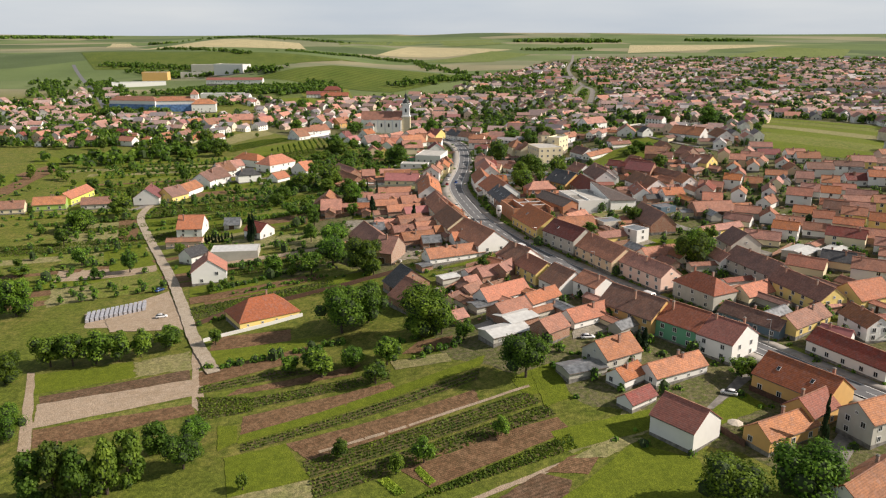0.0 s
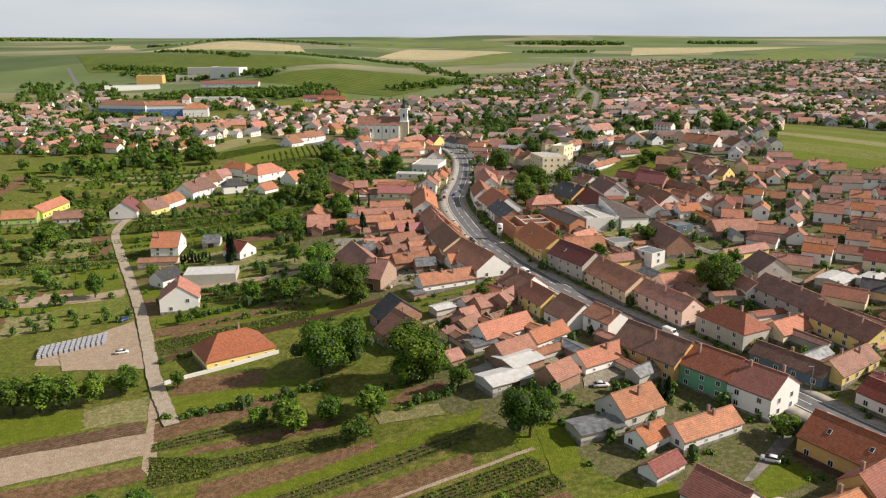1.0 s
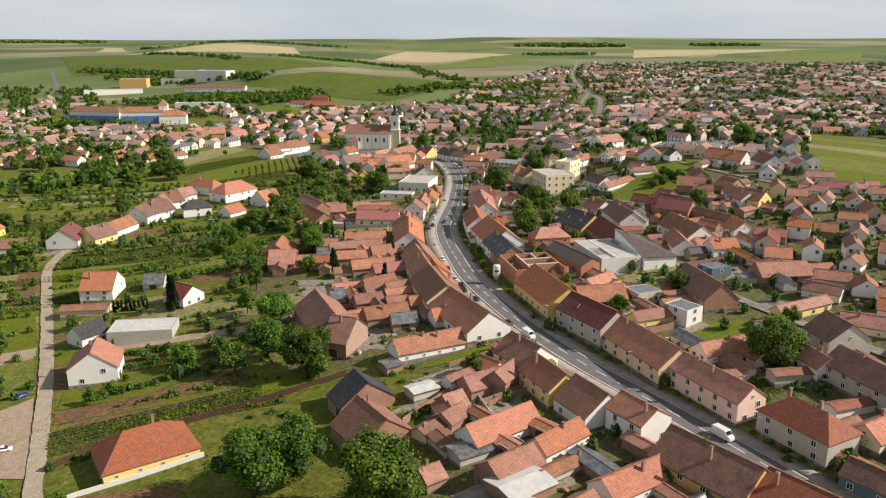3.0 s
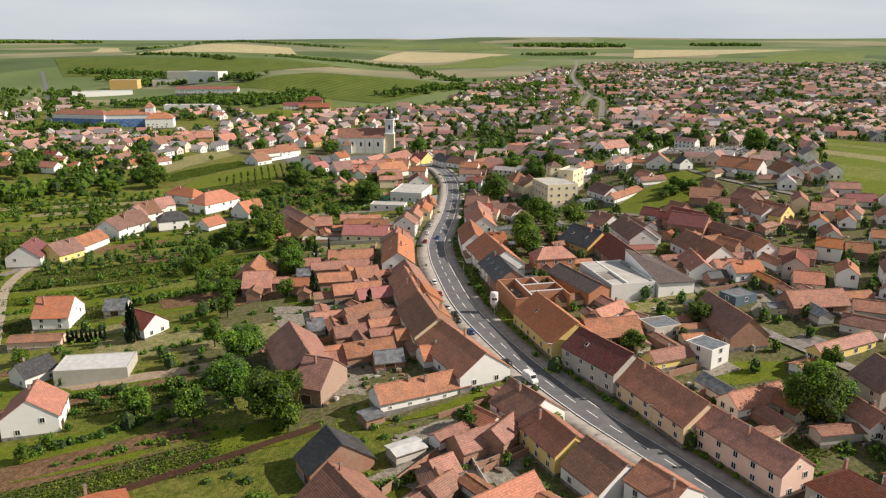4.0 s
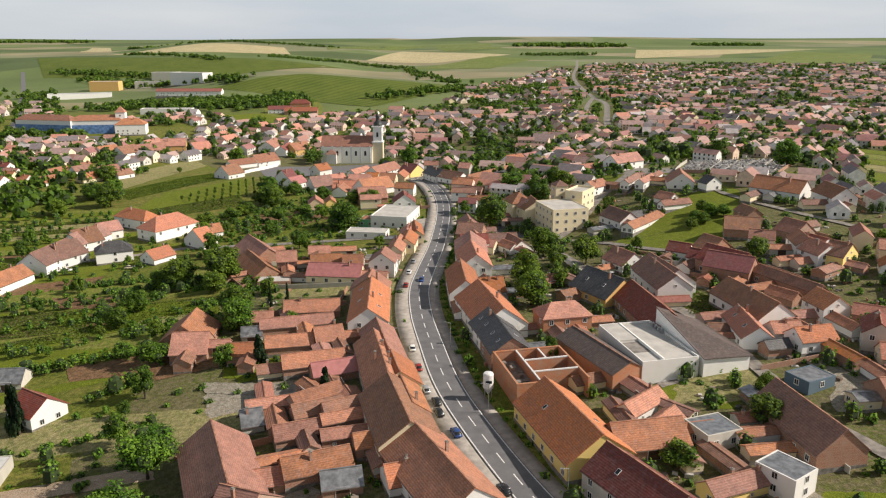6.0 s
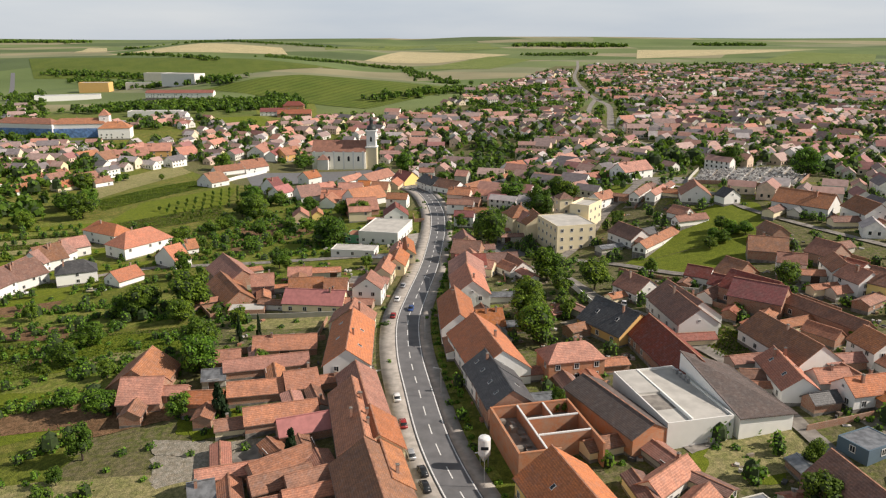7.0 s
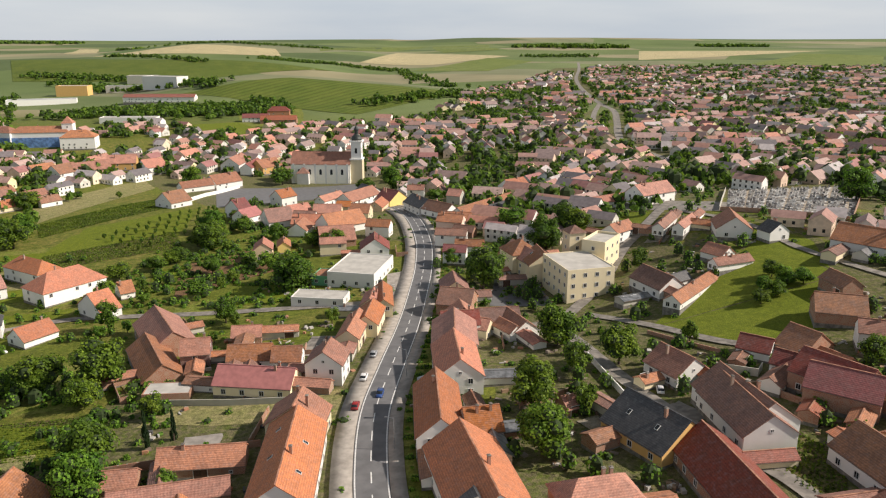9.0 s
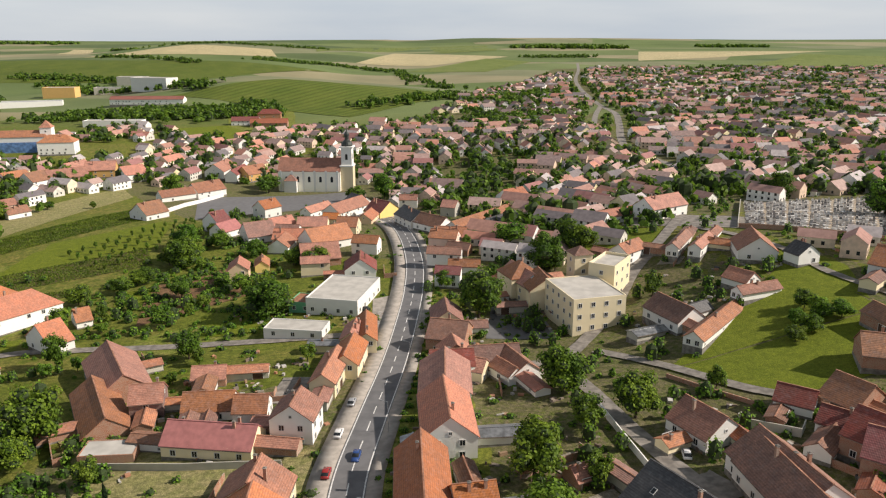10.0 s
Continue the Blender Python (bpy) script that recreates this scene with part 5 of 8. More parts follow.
house(-59.3, 475.5, -60, 26.8, 11.1, 3, "r", "k")
house(-147.9, 577.9, -31, 24.3, 11.2, 6, "o", "w", hip=True)
house(-123.9, 555.9, 56, 25.6, 15.0, 6, "o", "w", hip=True)
house(-134.0, 513.8, 26, 15.4, 10.7, 5.5, "g", "w", hip=True)
house(-155.8, 511.5, 64, 14.4, 14.8, 5, "b", "w")
house(-157.5, 536.2, 51, 12.2, 15.0, 5, "b", "w")
house(-154.5, 554.8, 46, 11.5, 10.6, 5, "r", "w")
house(-112.0, 508.3, 59, 11.9, 9.4, 3, "o", "w")
house(-99.6, 530.8, 54, 8.0, 14.8, 4, "o", "w")
house(-99.1, 551.9, 36, 5.2, 9.0, 3, "r", "w")
house(-129.9, 380.6, 4, 12.7, 15.0, 5, "o", "w")
house(-127.6, 360.6, 8, 17.0, 7.0, 3.0, "b", "pk", tan=0.3)
house(-98.3, 303.6, -75, 12.8, 13.9, 5.5, "o", "w")
house(-114.0, 332.4, 59, 10.5, 8.4, 4, "g", "w")
house(-91.0, 362.7, -31, 10.7, 10.1, 4, "d", "w")
house(-181.8, 459.1, 98, 17.2, 15.0, 5, "d", "w")
house(-169.1, 464.1, 64, 13.7, 13.3, 4, "b", "y")
house(-164.3, 479.3, 77, 19.3, 10.5, 4, "r", "w")
house(-158.7, 505.8, 82, 26.5, 13.8, 5.5, "b", "w")
house(-157.8, 537.8, 78, 21.7, 12.6, 5, "b", "w")
house(-236.2, 445.6, 15, 18.0, 10.0, 4, "r", "gr")
house(-230.6, 466.0, 88, 30.0, 9.0, 4.5, "o", "ye")
house(-254.0, 436.0, 16, 14.0, 10.0, 3.5, "b", "c")
house(-208.0, 448.6, 16, 20.0, 9.0, 3.5, "b", "s")
house(-64.9, 255.1, 34, 22.0, 15.0, 3, "m", "y", hip=True)
house(-143.7, 885.8, 86, 30.7, 14.9, 6, "r", "w")
house(-129.0, 878.5, 86, 31.8, 9.1, 6, "d", "w")
house(-117.6, 878.8, 53, 20.1, 15.0, 6, "r", "oc")
house(-199.6, 853.3, 48, 17.1, 15.0, 6, "o", "w")
house(-225.4, 861.6, 14, 21.3, 15.0, 6, "r", "oc")
house(-238.3, 834.1, 46, 26.8, 15.0, 5, "r", "k")
house(-268.8, 822.7, 62, 18.4, 11.1, 5, "r", "w")
house(-251.1, 819.1, 68, 19.7, 15.0, 5, "b", "w")
house(-248.0, 868.4, 75, 22.4, 9.2, 5, "r", "w")
house(-148.3, 795.0, 42, 23.1, 10.0, 4, "r", "w")
house(-134.2, 813.9, 50, 22.0, 15.0, 5, "r", "w")
house(-136.1, 715.9, 56, 14.5, 15.0, 4, "b", "w")
house(-87.6, 678.4, 51, 8.4, 12.7, 6, "d", "w")
house(-80.4, 668.6, 59, 12.6, 10.0, 4, "p", "w")
house(-62.7, 660.4, 30, 13.9, 15.0, 4, "b", "w")
house(-72.5, 724.5, 52, 11.8, 10.7, 6, "o", "w")
house(-56.1, 681.1, 42, 13.2, 9.3, 4, "o", "w")
house(-45.4, 731.2, 61, 21.1, 7.5, 4, "r", "w")
house(-27.6, 727.1, 61, 30.3, 12.0, 5, "r", "w")
house(-23.8, 756.8, -53, 17.3, 10.0, 5, "g", "w")
house(-6.7, 717.5, -44, 13.2, 15.0, 4, "d", "y")
house(11.5, 681.9, -62, 19.7, 11.2, 5, "g", "w")
house(22.4, 664.1, -45, 17.6, 10.7, 4, "b", "w")
house(46.4, 670.7, 53, 50.5, 6.5, 3.5, "r", "w")
house(66.1, 717.3, 40, 15.4, 11.2, 6, "o", "w")
house(54.4, 655.2, 50, 23.3, 6.7, 4, "g", "w")
house(-27.1, 643.8, 38, 21.3, 15.0, 4.5, "r", "w")
house(-25.8, 614.4, 16, 16.2, 14.4, 4, "r", "k")
house(-5.7, 589.4, -85, 13.0, 12.0, 5, "d", "w")
house(-7.2, 460.4, 85, 9.9, 9.7, 6.5, "r", "w")
house(-3.6, 489.2, -95, 19.1, 6.6, 5, "r", "c")
house(0.2, 500.0, -94, 16.3, 7.5, 5, "o", "c")
house(-0.5, 517.2, -92, 12.1, 6.2, 5, "o", "c")
house(-24.8, 455.3, -7, 20.5, 9.6, 3.6, "p", "c")
house(-31.2, 474.0, 6, 12.2, 8.4, 3.5, "r", "w")
house(-20.0, 471.0, 2, 8.1, 7.8, 3.5, "r", "w")
house(-47.9, 477.9, 11, 8.0, 8.7, 5, "r", "dk")
house(-7.7, 409.7, -87, 30.9, 12.1, 5.5, "o", "w", sky=4)
house(-9.4, 430.1, -93, 10.1, 12.8, 5, "r", "c")
house(-1.4, 379.9, -77, 24.8, 9.7, 4.5, "r", "c")
house(3.3, 360.5, -77, 13.6, 11.0, 4.5, "o", "c")
house(6.6, 347.5, -76, 16.8, 8.3, 4.5, "r", "c")
house(3.0, 520.7, -85, 20.1, 6.1, 5, "o", "c")
house(-37.3, 494.4, 7, 9.0, 6.7, 3, "r", "k")
house(55.8, 557.5, -69, 23.3, 9.4, 7, "r", "c")
house(95.1, 515.1, -67, 15.8, 10.3, 4, "b", "w")
house(103.4, 504.7, 51, 32.5, 5.4, 3, "r", "w")
house(100.6, 515.9, 35, 13.1, 5.1, 3, "g", "w")
house(120.6, 531.3, -56, 8.8, 7.4, 3, "r", "w")
house(121.4, 521.0, 23, 15.6, 4.7, 3, "r", "w")
house(81.8, 448.8, -63, 11.5, 10.7, 3.5, "r", "w")
house(89.5, 425.6, -79, 20.7, 13.2, 4.5, "b", "w")
house(68.6, 418.9, -59, 17.5, 15.0, 3.5, "g", "oc", sky=3)
house(113.2, 432.7, -55, 16.5, 12.0, 5, "d", "k")
house(108.9, 444.7, -43, 8.6, 7.3, 3, "d", "w")
house(104.5, 456.3, -35, 8.1, 7.3, 3, "d", "w")
house(115.9, 454.4, -61, 8.9, 11.6, 3, "b", "k")
house(107.5, 395.7, -77, 25.0, 12.0, 4, "b", "w")
house(100.1, 379.4, -93, 17.9, 8.4, 4, "o", "w", sky=3)
house(112.8, 427.8, -37, 15.3, 11.1, 5, "d", "k")
house(88.3, 421.6, -83, 21.0, 11.7, 4.5, "b", "w")
house(125.6, 411.8, -66, 25.1, 5.5, 4, "b", "k")
house(120.2, 402.9, -56, 9.4, 5.2, 3, "r", "k")
house(126.6, 389.5, -79, 9.6, 8.8, 5, "r", "w")
house(109.9, 378.4, 6, 8.5, 6.0, 3, "r", "w")
house(113.7, 370.7, 13, 10.9, 7.5, 4, "o", "w")
house(103.4, 368.4, 14, 7.1, 4.3, 3, "g", "k")
house(132.8, 471.3, -18, 12.9, 10.7, 4, "b", "k")
house(141.9, 488.4, -80, 10.8, 6.7, 4, "b", "k")
house(148.7, 460.6, -64, 9.8, 10.6, 4, "r", "k")
house(144.7, 444.8, -99, 13.0, 7.9, 5, "r", "w")
house(145.2, 433.8, -74, 9.8, 9.0, 5, "r", "w")
house(150.6, 430.0, -53, 7.2, 10.4, 5, "b", "y")
house(168.1, 519.6, -47, 22.8, 13.0, 4, "r", "w")
house(183.2, 501.2, -88, 17.0, 11.1, 5, "r", "w")
house(143.8, 541.4, -72, 6.8, 8.4, 4, "g", "w")
house(123.6, 632.7, 34, 22.4, 11.5, 6, "r", "w")
house(105.6, 633.7, 33, 31.9, 6.7, 4, "o", "w")
house(95.0, 572.7, 45, 13.6, 7.5, 5, "r", "w")
house(133.3, 554.0, 78, 16.1, 12.6, 4, "r", "w")
house(113.5, 572.3, 61, 23.6, 4.5, 4, "b", "w")
house(119.8, 566.7, 58, 20.8, 4.4, 4, "r", "w")
house(-16.3, 354.6, 38, 13.3, 7.8, 2.8, "r", "k")
house(-7.9, 348.2, 26, 11.7, 7.3, 2.8, "b", "k")
house(-18.1, 339.8, 21, 11.1, 6.0, 2.8, "r", "k")
house(-11.6, 325.4, 22, 14.6, 7.5, 3, "r", "k")
house(0.7, 332.7, 17, 10.1, 5.8, 3, "r", "k")
house(-30.7, 347.5, 19, 5.1, 7.2, 2.6, "t", "s")
house(-5.4, 319.1, 14, 8.2, 6.3, 2.8, "t", "k")
house(-21.4, 321.9, 14, 7.3, 6.1, 2.8, "r", "k")
house(-43.1, 399.7, 10, 6.1, 5.4, 2.6, "t", "s")
house(7.4, 318.7, 19, 7.9, 7.6, 3, "o", "w")
house(-110.2, 385.2, 6, 8.0, 7.9, 2.6, "t", "s")
house(58.6, 327.6, 11, 16.1, 10.3, 3, "r", "k")
house(18.9, 215.9, 30, 14.0, 8.4, 2.6, "W", "s", tan=0.2, chim=0)
house(136.5, 277.5, 40, 13.0, 9.0, 3, "W", "s", tan=0.14, win=False, chim=0)
house(147.5, 274.0, 40, 11.0, 8.0, 3, "W", "s", tan=0.14, win=False, chim=0)
house(40.3, 496.9, 8, 13.8, 12.2, 3, "b", "s")
house(45.9, 491.7, -68, 13.5, 8.7, 3.5, "b", "w")
house(52.9, 434.4, 26, 4.7, 5.3, 2.5, "r", "k")

# ---- large single buildings ----
NROOF = roof_tiles("grey_brown_tiles", (0.13, 0.095, 0.085), (0.1, 0.08, 0.075), spread=0.1)
ROOF["n"], ROOF_WORD["n"] = NROOF, "grey-brown tile"
COPPER = plain("dark_copper_sheet", (0.05, 0.06, 0.055), 0.45, 0.3, 0.3)
BLUENET = plain("blue_scaffold_sheet", (0.16, 0.3, 0.6), 0.6, 0, 0.35, 0.4)
STEEL = plain("galvanised_steel", (0.45, 0.46, 0.47), 0.4, 0.7, 0.2)
WHITE = plain("white_enamel", (0.78, 0.78, 0.76), 0.35, 0, 0.1)


def hall(name, x, y, rot, L, W, h, wall, roof="w", label="", category="building", parapet=0.4, windows=0, rows=1, deep=2.5):
    """A flat-roofed block with a parapet."""
    r = root(name, x, y, rot)
    BUILT.append((x, y, math.hypot(L, W) / 2))
    tagged(r, label, category)
    s = Solid()
    a, b = L / 2, W / 2
    k = [(-a, -b), (a, -b), (a, b), (-a, b)]
    q = [(-a + 0.3, -b + 0.3), (a - 0.3, -b + 0.3), (a - 0.3, b - 0.3), (-a + 0.3, b - 0.3)]
    top = h + parapet
    n = len(s.v)
    s.v += [(u, v, -deep) for u, v in k] + [(u, v, top) for u, v in k] + [(u, v, top) for u, v in q] + [(u, v, h - 0.1) for u, v in q]
    for i in range(4):
        j = (i + 1) % 4
        s.f += [(n + i, n + j, n + 4 + j, n + 4 + i), (n + 4 + i, n + 4 + j, n + 8 + j, n + 8 + i), (n + 8 + i, n + 8 + j, n + 12 + j, n + 12 + i)]
        s.i += [0, 0, 0]
    part("wall", s, r, m=[WALL[wall]])
    s = Solid()
    s.box(-a + 0.3, -b + 0.3, h - 0.2, a - 0.3, b - 0.3, h, 0)
    part("roof", s, r, m=[ROOF[roof]])
    for fl in range(rows if windows else 0):
        for side, ln in ((0, L), (1, W), (2, L), (3, W)):
            m = max(1, int(windows * ln / L))
            for i in range(m):
                u = ((i + 0.5) / m - 0.5) * ln
                w = part("window", WIN["mid"], r)
                z = 1.1 + fl * (h / rows)
                w.matrix_local = (pose(u, -b, z, 0, 0, 0), pose(a, u, z, 0, 0, 90), pose(u, b, z, 0, 0, 180), pose(-a, u, z, 0, 0, -90))[side]
    return r


def lathe(s, profile, n=16, mi=0):
    """Adds a turned body from (radius, height) pairs."""
    k = len(s.v)
    for rr, z in profile:
        s.v += [(rr * math.cos(6.2832 * j / n), rr * math.sin(6.2832 * j / n), z) for j in range(n)]
    for i in range(len(profile) - 1):
        for j in range(n):
            s.f.append((k + i * n + j, k + i * n + (j + 1) % n, k + (i + 1) * n + (j + 1) % n, k + (i + 1) * n + j))
            s.i.append(mi)


CHURCHW = plaster("pale_church_plaster", (0.93, 0.9, 0.8), 0.04)
# church with an onion-domed tower
church = root("church", -68, 851, -3)
BUILT.append((-66, 851, 34))
tagged(church, "pale yellow and white baroque church with onion-domed tower", "church")
part("wall", gable_walls(45, 17, 15.3, 23.5, False), church, m=[CHURCHW])
part("roof", roof_solid(45, 17, 15.3, 23.5, False), church, "brown tiled church roof", [ROOF["r"]])
for i in range(6):
    s = Solid()
    u = -20.5 + i * 8.2
    s.box(u - 0.7, -9.0, -2, u + 0.7, -8.4, 15.2)
    part("buttress", s, church, "white wall pier", [WALL["w"]])
ARCH = Solid()
ARCH.v = [(-0.9, -0.1, 0), (0.9, -0.1, 0), (0.9, -0.1, 3.2), (0.65, -0.1, 3.9), (0, -0.1, 4.2), (-0.65, -0.1, 3.9), (-0.9, -0.1, 3.2)]
ARCH.v += [(a, 0.3, c) for a, b, c in ARCH.v]
ARCH.f = [tuple(range(7))] + [(i, i + 7, (i + 1) % 7 + 7, (i + 1) % 7) for i in range(7)]
ARCH.i = [0] * 8
ARCHED = ARCH.mesh("window", [GLASS])
for i in range(5):
    for k in (-1, 1):
        w = part("window", ARCHED, church, "tall arched church window")
        w.matrix_local = pose(-16.4 + i * 8.2, k * 8.5, 7, 0, 0, 0 if k < 0 else 180)
s = Solid()
s.box(-17.5, -12.5, -2, -8.5, -8.5, 8.5)
part("porch", s, church, "white side chapel", [WALL["w"]])
s = Solid()
s.poly([(-18, -13, 8.5), (-8, -13, 8.5), (-13, -8.5, 13)])
s.poly([(-8, -13, 8.5), (-8, -8.4, 8.5), (-13, -8.4, 13)])
s.poly([(-18, -8.4, 8.5), (-18, -13, 8.5), (-13, -8.4, 13)])
part("porch_roof", s, church, "grey chapel roof", [ROOF["b"]])
s = Solid()
s.box(22.5, -6.5, -2, 31.5, 3.0, 18)
part("tower_base", s, church, "yellow tower base", [WALL["c"]])
s = Solid()
s.box(23.2, -5.8, 18, 30.8, 2.3, 31.5)
belfry = part("tower", s, church, "white belfry", [WALL["w"]])
for z in (18, 31.5):
    s = Solid()
    s.box(22.1, -6.9, z, 31.9, 3.4, z + 0.9)
    part("cornice", s, belfry, "white moulded cornice", [WALL["w"]])
for k, (px, py, a) in enumerate(((27, -5.8, 0), (30.8, -1.7, 90), (23.2, -1.7, -90))):
    w = part("window", ARCHED, church, "arched belfry opening")
    w.matrix_local = pose(px, py, 23, 0, 0, a)
s = Solid()
lathe(s, [(3.9, 0), (4.1, 1.2), (3.4, 3.0), (2.0, 4.2), (1.5, 4.8), (1.5, 7.2), (2.0, 7.6), (1.9, 8.6), (1.0, 9.8), (0.3, 11), (0.12, 14), (0.0, 14.4)])
d = part("dome", s, belfry, "dark copper onion dome", [COPPER])
d.location = (27, -1.7, 32.4)

# large school-like building with blue scaffolding sheets
for x, y, rot, L, W in ((-378, 944, -12, 62, 15), (-328, 944, 10, 48, 15)):
    r = house(x, y, rot, L, W, 12.5, "r", "w", hip=True, tan=0.62, win=False, chim=1)
    tagged(r, "long white building with terracotta roof behind blue sheets", "building")
    s = Solid()
    s.box(-L / 2, -W / 2 - 1.2, -2, L / 2, -W / 2 - 1.0, 8.0)
    part("scaffold_sheet", s, r, "blue scaffold sheeting", [BLUENET])
r = house(-291, 934, 12, 28, 18, 10.5, "r", "w", hip=True, tan=0.6)
hall("tower", -306, 948, 10, 9, 9, 19, "w", "r", "square white tower of the long building", "tower", 0.2, 1, 4)
s = Solid()
z = 19.2
for k in range(4):
    a, b = [(-5, -5), (5, -5), (5, 5), (-5, 5)][k], [(-5, -5), (5, -5), (5, 5), (-5, 5)][(k + 1) % 4]
    s.poly([(*a, z), (*b, z), (0, 0, z + 6)])
tower = [o for o in scene.objects if o.name.startswith("tower") and o.parent is None][0]
part("tower_roof", s, tower, "red pyramid roof", [ROOF["r"]])

# works halls beyond
for x, y, turn, L, W, h, wl, rf, lab in (
    (-541, 1462, 6, 46, 24, 15, "oc", "w", "ochre flat-roofed works hall"),
    (-470, 1500, 8, 70, 18, 9, "s", "t", "long grey works hall with tin roof"),
    (-512, 1665, 4, 48, 26, 14, "s", "w", "grey works hall with pale roof"),
    (-385, 1420, -20, 62, 26, 17, "w", "w", "tall pale storage hall"),
    (-520, 1322, 22, 86, 20, 7, "w", "t", "long low white market hall"),
    (-318, 1112, 4, 60, 16, 6, "w", "w", "low white flat-roofed block"),
):
    hall("factory_hall", x, y, turn, L, W, h, wl, rf, lab, "hall", 0.5)
house(-345, 1284, 2, 92, 16, 7, "m", "w", chim=0, tan=0.45)
house(-171, 1190, 5, 26, 13, 8, "d", "ob", hip=True)
house(-188, 1146, 6, 30, 11, 5.5, "d", "w")
house(-160, 1136, 4, 40, 12, 5, "m", "k")

# cream three-storey mill with stair tower and wings
hall("mill", 71.5, 532, 15, 17.5, 22, 11, "c", "w", "cream three-storey mill with pale flat roof", "building", 0.25, 4, 3)
hall("mill_wing", 83, 549, 58, 16, 9, 11.5, "c", "w", "cream wing with stepped parapet", "building", 0.9, 3, 3)
stair = hall("stair_tower", 73.5, 553, 15, 6.5, 6.5, 15, "c", "b", "cream stair tower with hipped brown cap", "tower", 0.1, 1, 4)
s = Solid()
for k in range(4):
    c4 = [(-3.8, -3.8), (3.8, -3.8), (3.8, 3.8), (-3.8, 3.8)]
    s.poly([(*c4[k], 15.1), (*c4[(k + 1) % 4], 15.1), (0, 0, 17.6)])
part("tower_roof", s, stair, "brown tile cap", [ROOF["b"]])
house(60.5, 549, 98, 13, 12, 7.5, "r", "c", sky=2)
house(54, 561, 110, 12, 12, 8, "r", "c", hip=True)

# flat white shop building by the street
hall("shop", -8.5, 560, -12, 18.5, 27, 5.5, "w", "w", "white flat-roofed shop beside the car park", "shop", 0.35, 4, 1)
hall("shop_annexe", -22, 556, -12, 8, 10, 3.6, "gn", "r", "low green annexe with red sheet roof", "shop", 0.2, 2, 1)
hall("garage", -20, 530, -8, 19, 9, 3.2, "w", "w", "low garages with pale flat roof", "garage", 0.2, 3, 1)

# white commercial building, its pitched wings and the brick shell under construction
hall("commercial_building", 69.5, 369.5, 13, 15.5, 26, 5.4, "w", "w", "white commercial building with pale flat roof terrace", "building", 0.5)
shop_roof = [o for o in scene.objects if o.name == "commercial_building"][0]
s = Solid()
s.box(-7.4, 1.0, 5.4, -2.0, 12.6, 5.9)
part("raised_roof", s, shop_roof, "slightly raised pale roof part", [ROOF["w"]])
s = Solid()
s.box(-2.0, -12.6, 5.4, -1.6, 12.6, 6.1)
part("roof_kerb", s, shop_roof, "white roof kerb", [WALL["w"]])
s = Solid()
s.box(-6.8, -6.5, 5.41, -2.2, 0.4, 5.44)
part("roof_well", s, shop_roof, "grey sunken light well", [CONC])
for v in (4.0, 5.6, 7.2, 9.0):
    s = Solid()
    s.box(6.6, v, 5.4, 7.3, v + 1.0, 6.5)
    part("air_unit", s, shop_roof, "grey roof air unit", [STEEL])
for v in range(9):
    s = Solid()
    s.tube((6.3, -11 + v * 2.6, 5.4), (6.3, -11 + v * 2.6, 6.5), 0.05, 0.05, 6)
    part("rail_post", s, shop_roof, m=[STEEL])
wing = root("roof_wing", 84.5, 371.5, 13)
tagged(wing, "white wing with a tall gable wall and grey-brown roof", "building")
s = Solid()
s.hexa([(-6.5, -12.5, -3), (6.5, -12.5, -3), (6.5, 12.5, -3), (-6.5, 12.5, -3), (-6.5, -12.5, 4.5), (6.5, -12.5, 4.2), (6.5, 12.5, 4.2), (-6.5, 12.5, 9.4)])
part("wall", s, wing, m=[WALL["w"]])
s = Solid()
s.hexa([(-6.7, -13, 4.5), (7.2, -13, 4.2), (7.2, 12.8, 4.2), (-6.7, 12.8, 9.45), (-6.7, -13, 4.75), (7.2, -13, 4.45), (7.2, 12.8, 4.45), (-6.7, 12.8, 9.7)])
part("roof", s, wing, m=[NROOF])
BUILT.append((84, 371, 15))
house(56.5, 366, -67, 26, 10, 4.8, "n", "ob", win=False, chim=0, tan=0.5)
shell = root("brick_shell", 40.5, 358, 13)
BUILT.append((40, 358, 13))
tagged(shell, "unfinished orange brick building shell with white ring beams", "building")
for x0, y0, x1, y1 in ((-10, -10, -9.6, 10), (-9.6, 9.6, 8, 10), (-9.6, -10, -1, -9.6), (-4, -9.6, -3.7, 9.6), (-3.7, 3, 8, 3.3), (-3.7, -4, 8, -3.7), (2, 3.3, 2.3, 9.6), (8, -10, 8.4, 10)):
    s = Solid()
    s.box(x0, y0, -2, x1, y1, 5.7)
    part("brick_wall", s, shell, m=[WALL["ob"]])
    s = Solid()
    s.box(x0 - 0.05, y0 - 0.05, 5.7, x1 + 0.05, y1 + 0.05, 6.0)
    part("ring_beam", s, shell, "concrete ring beam", [WHITE if x0 > -9.6 and x1 < 8.2 and y0 > -9.7 and y1 < 9.7 else WALL["ob"]])
for x0, y0, x1, y1, z0 in ((-9.6, -9.6, -4, 9.6, 2.7), (-3.7, 3.3, 8, 9.6, 2.7), (-3.7, -3.7, 8, 3, -0.4)):
    s = Solid()
    s.box(x0, y0, z0, x1, y1, z0 + 0.25)
    part("floor_slab", s, shell, "grey concrete floor slab", [CONC])
rs = random.Random(5)
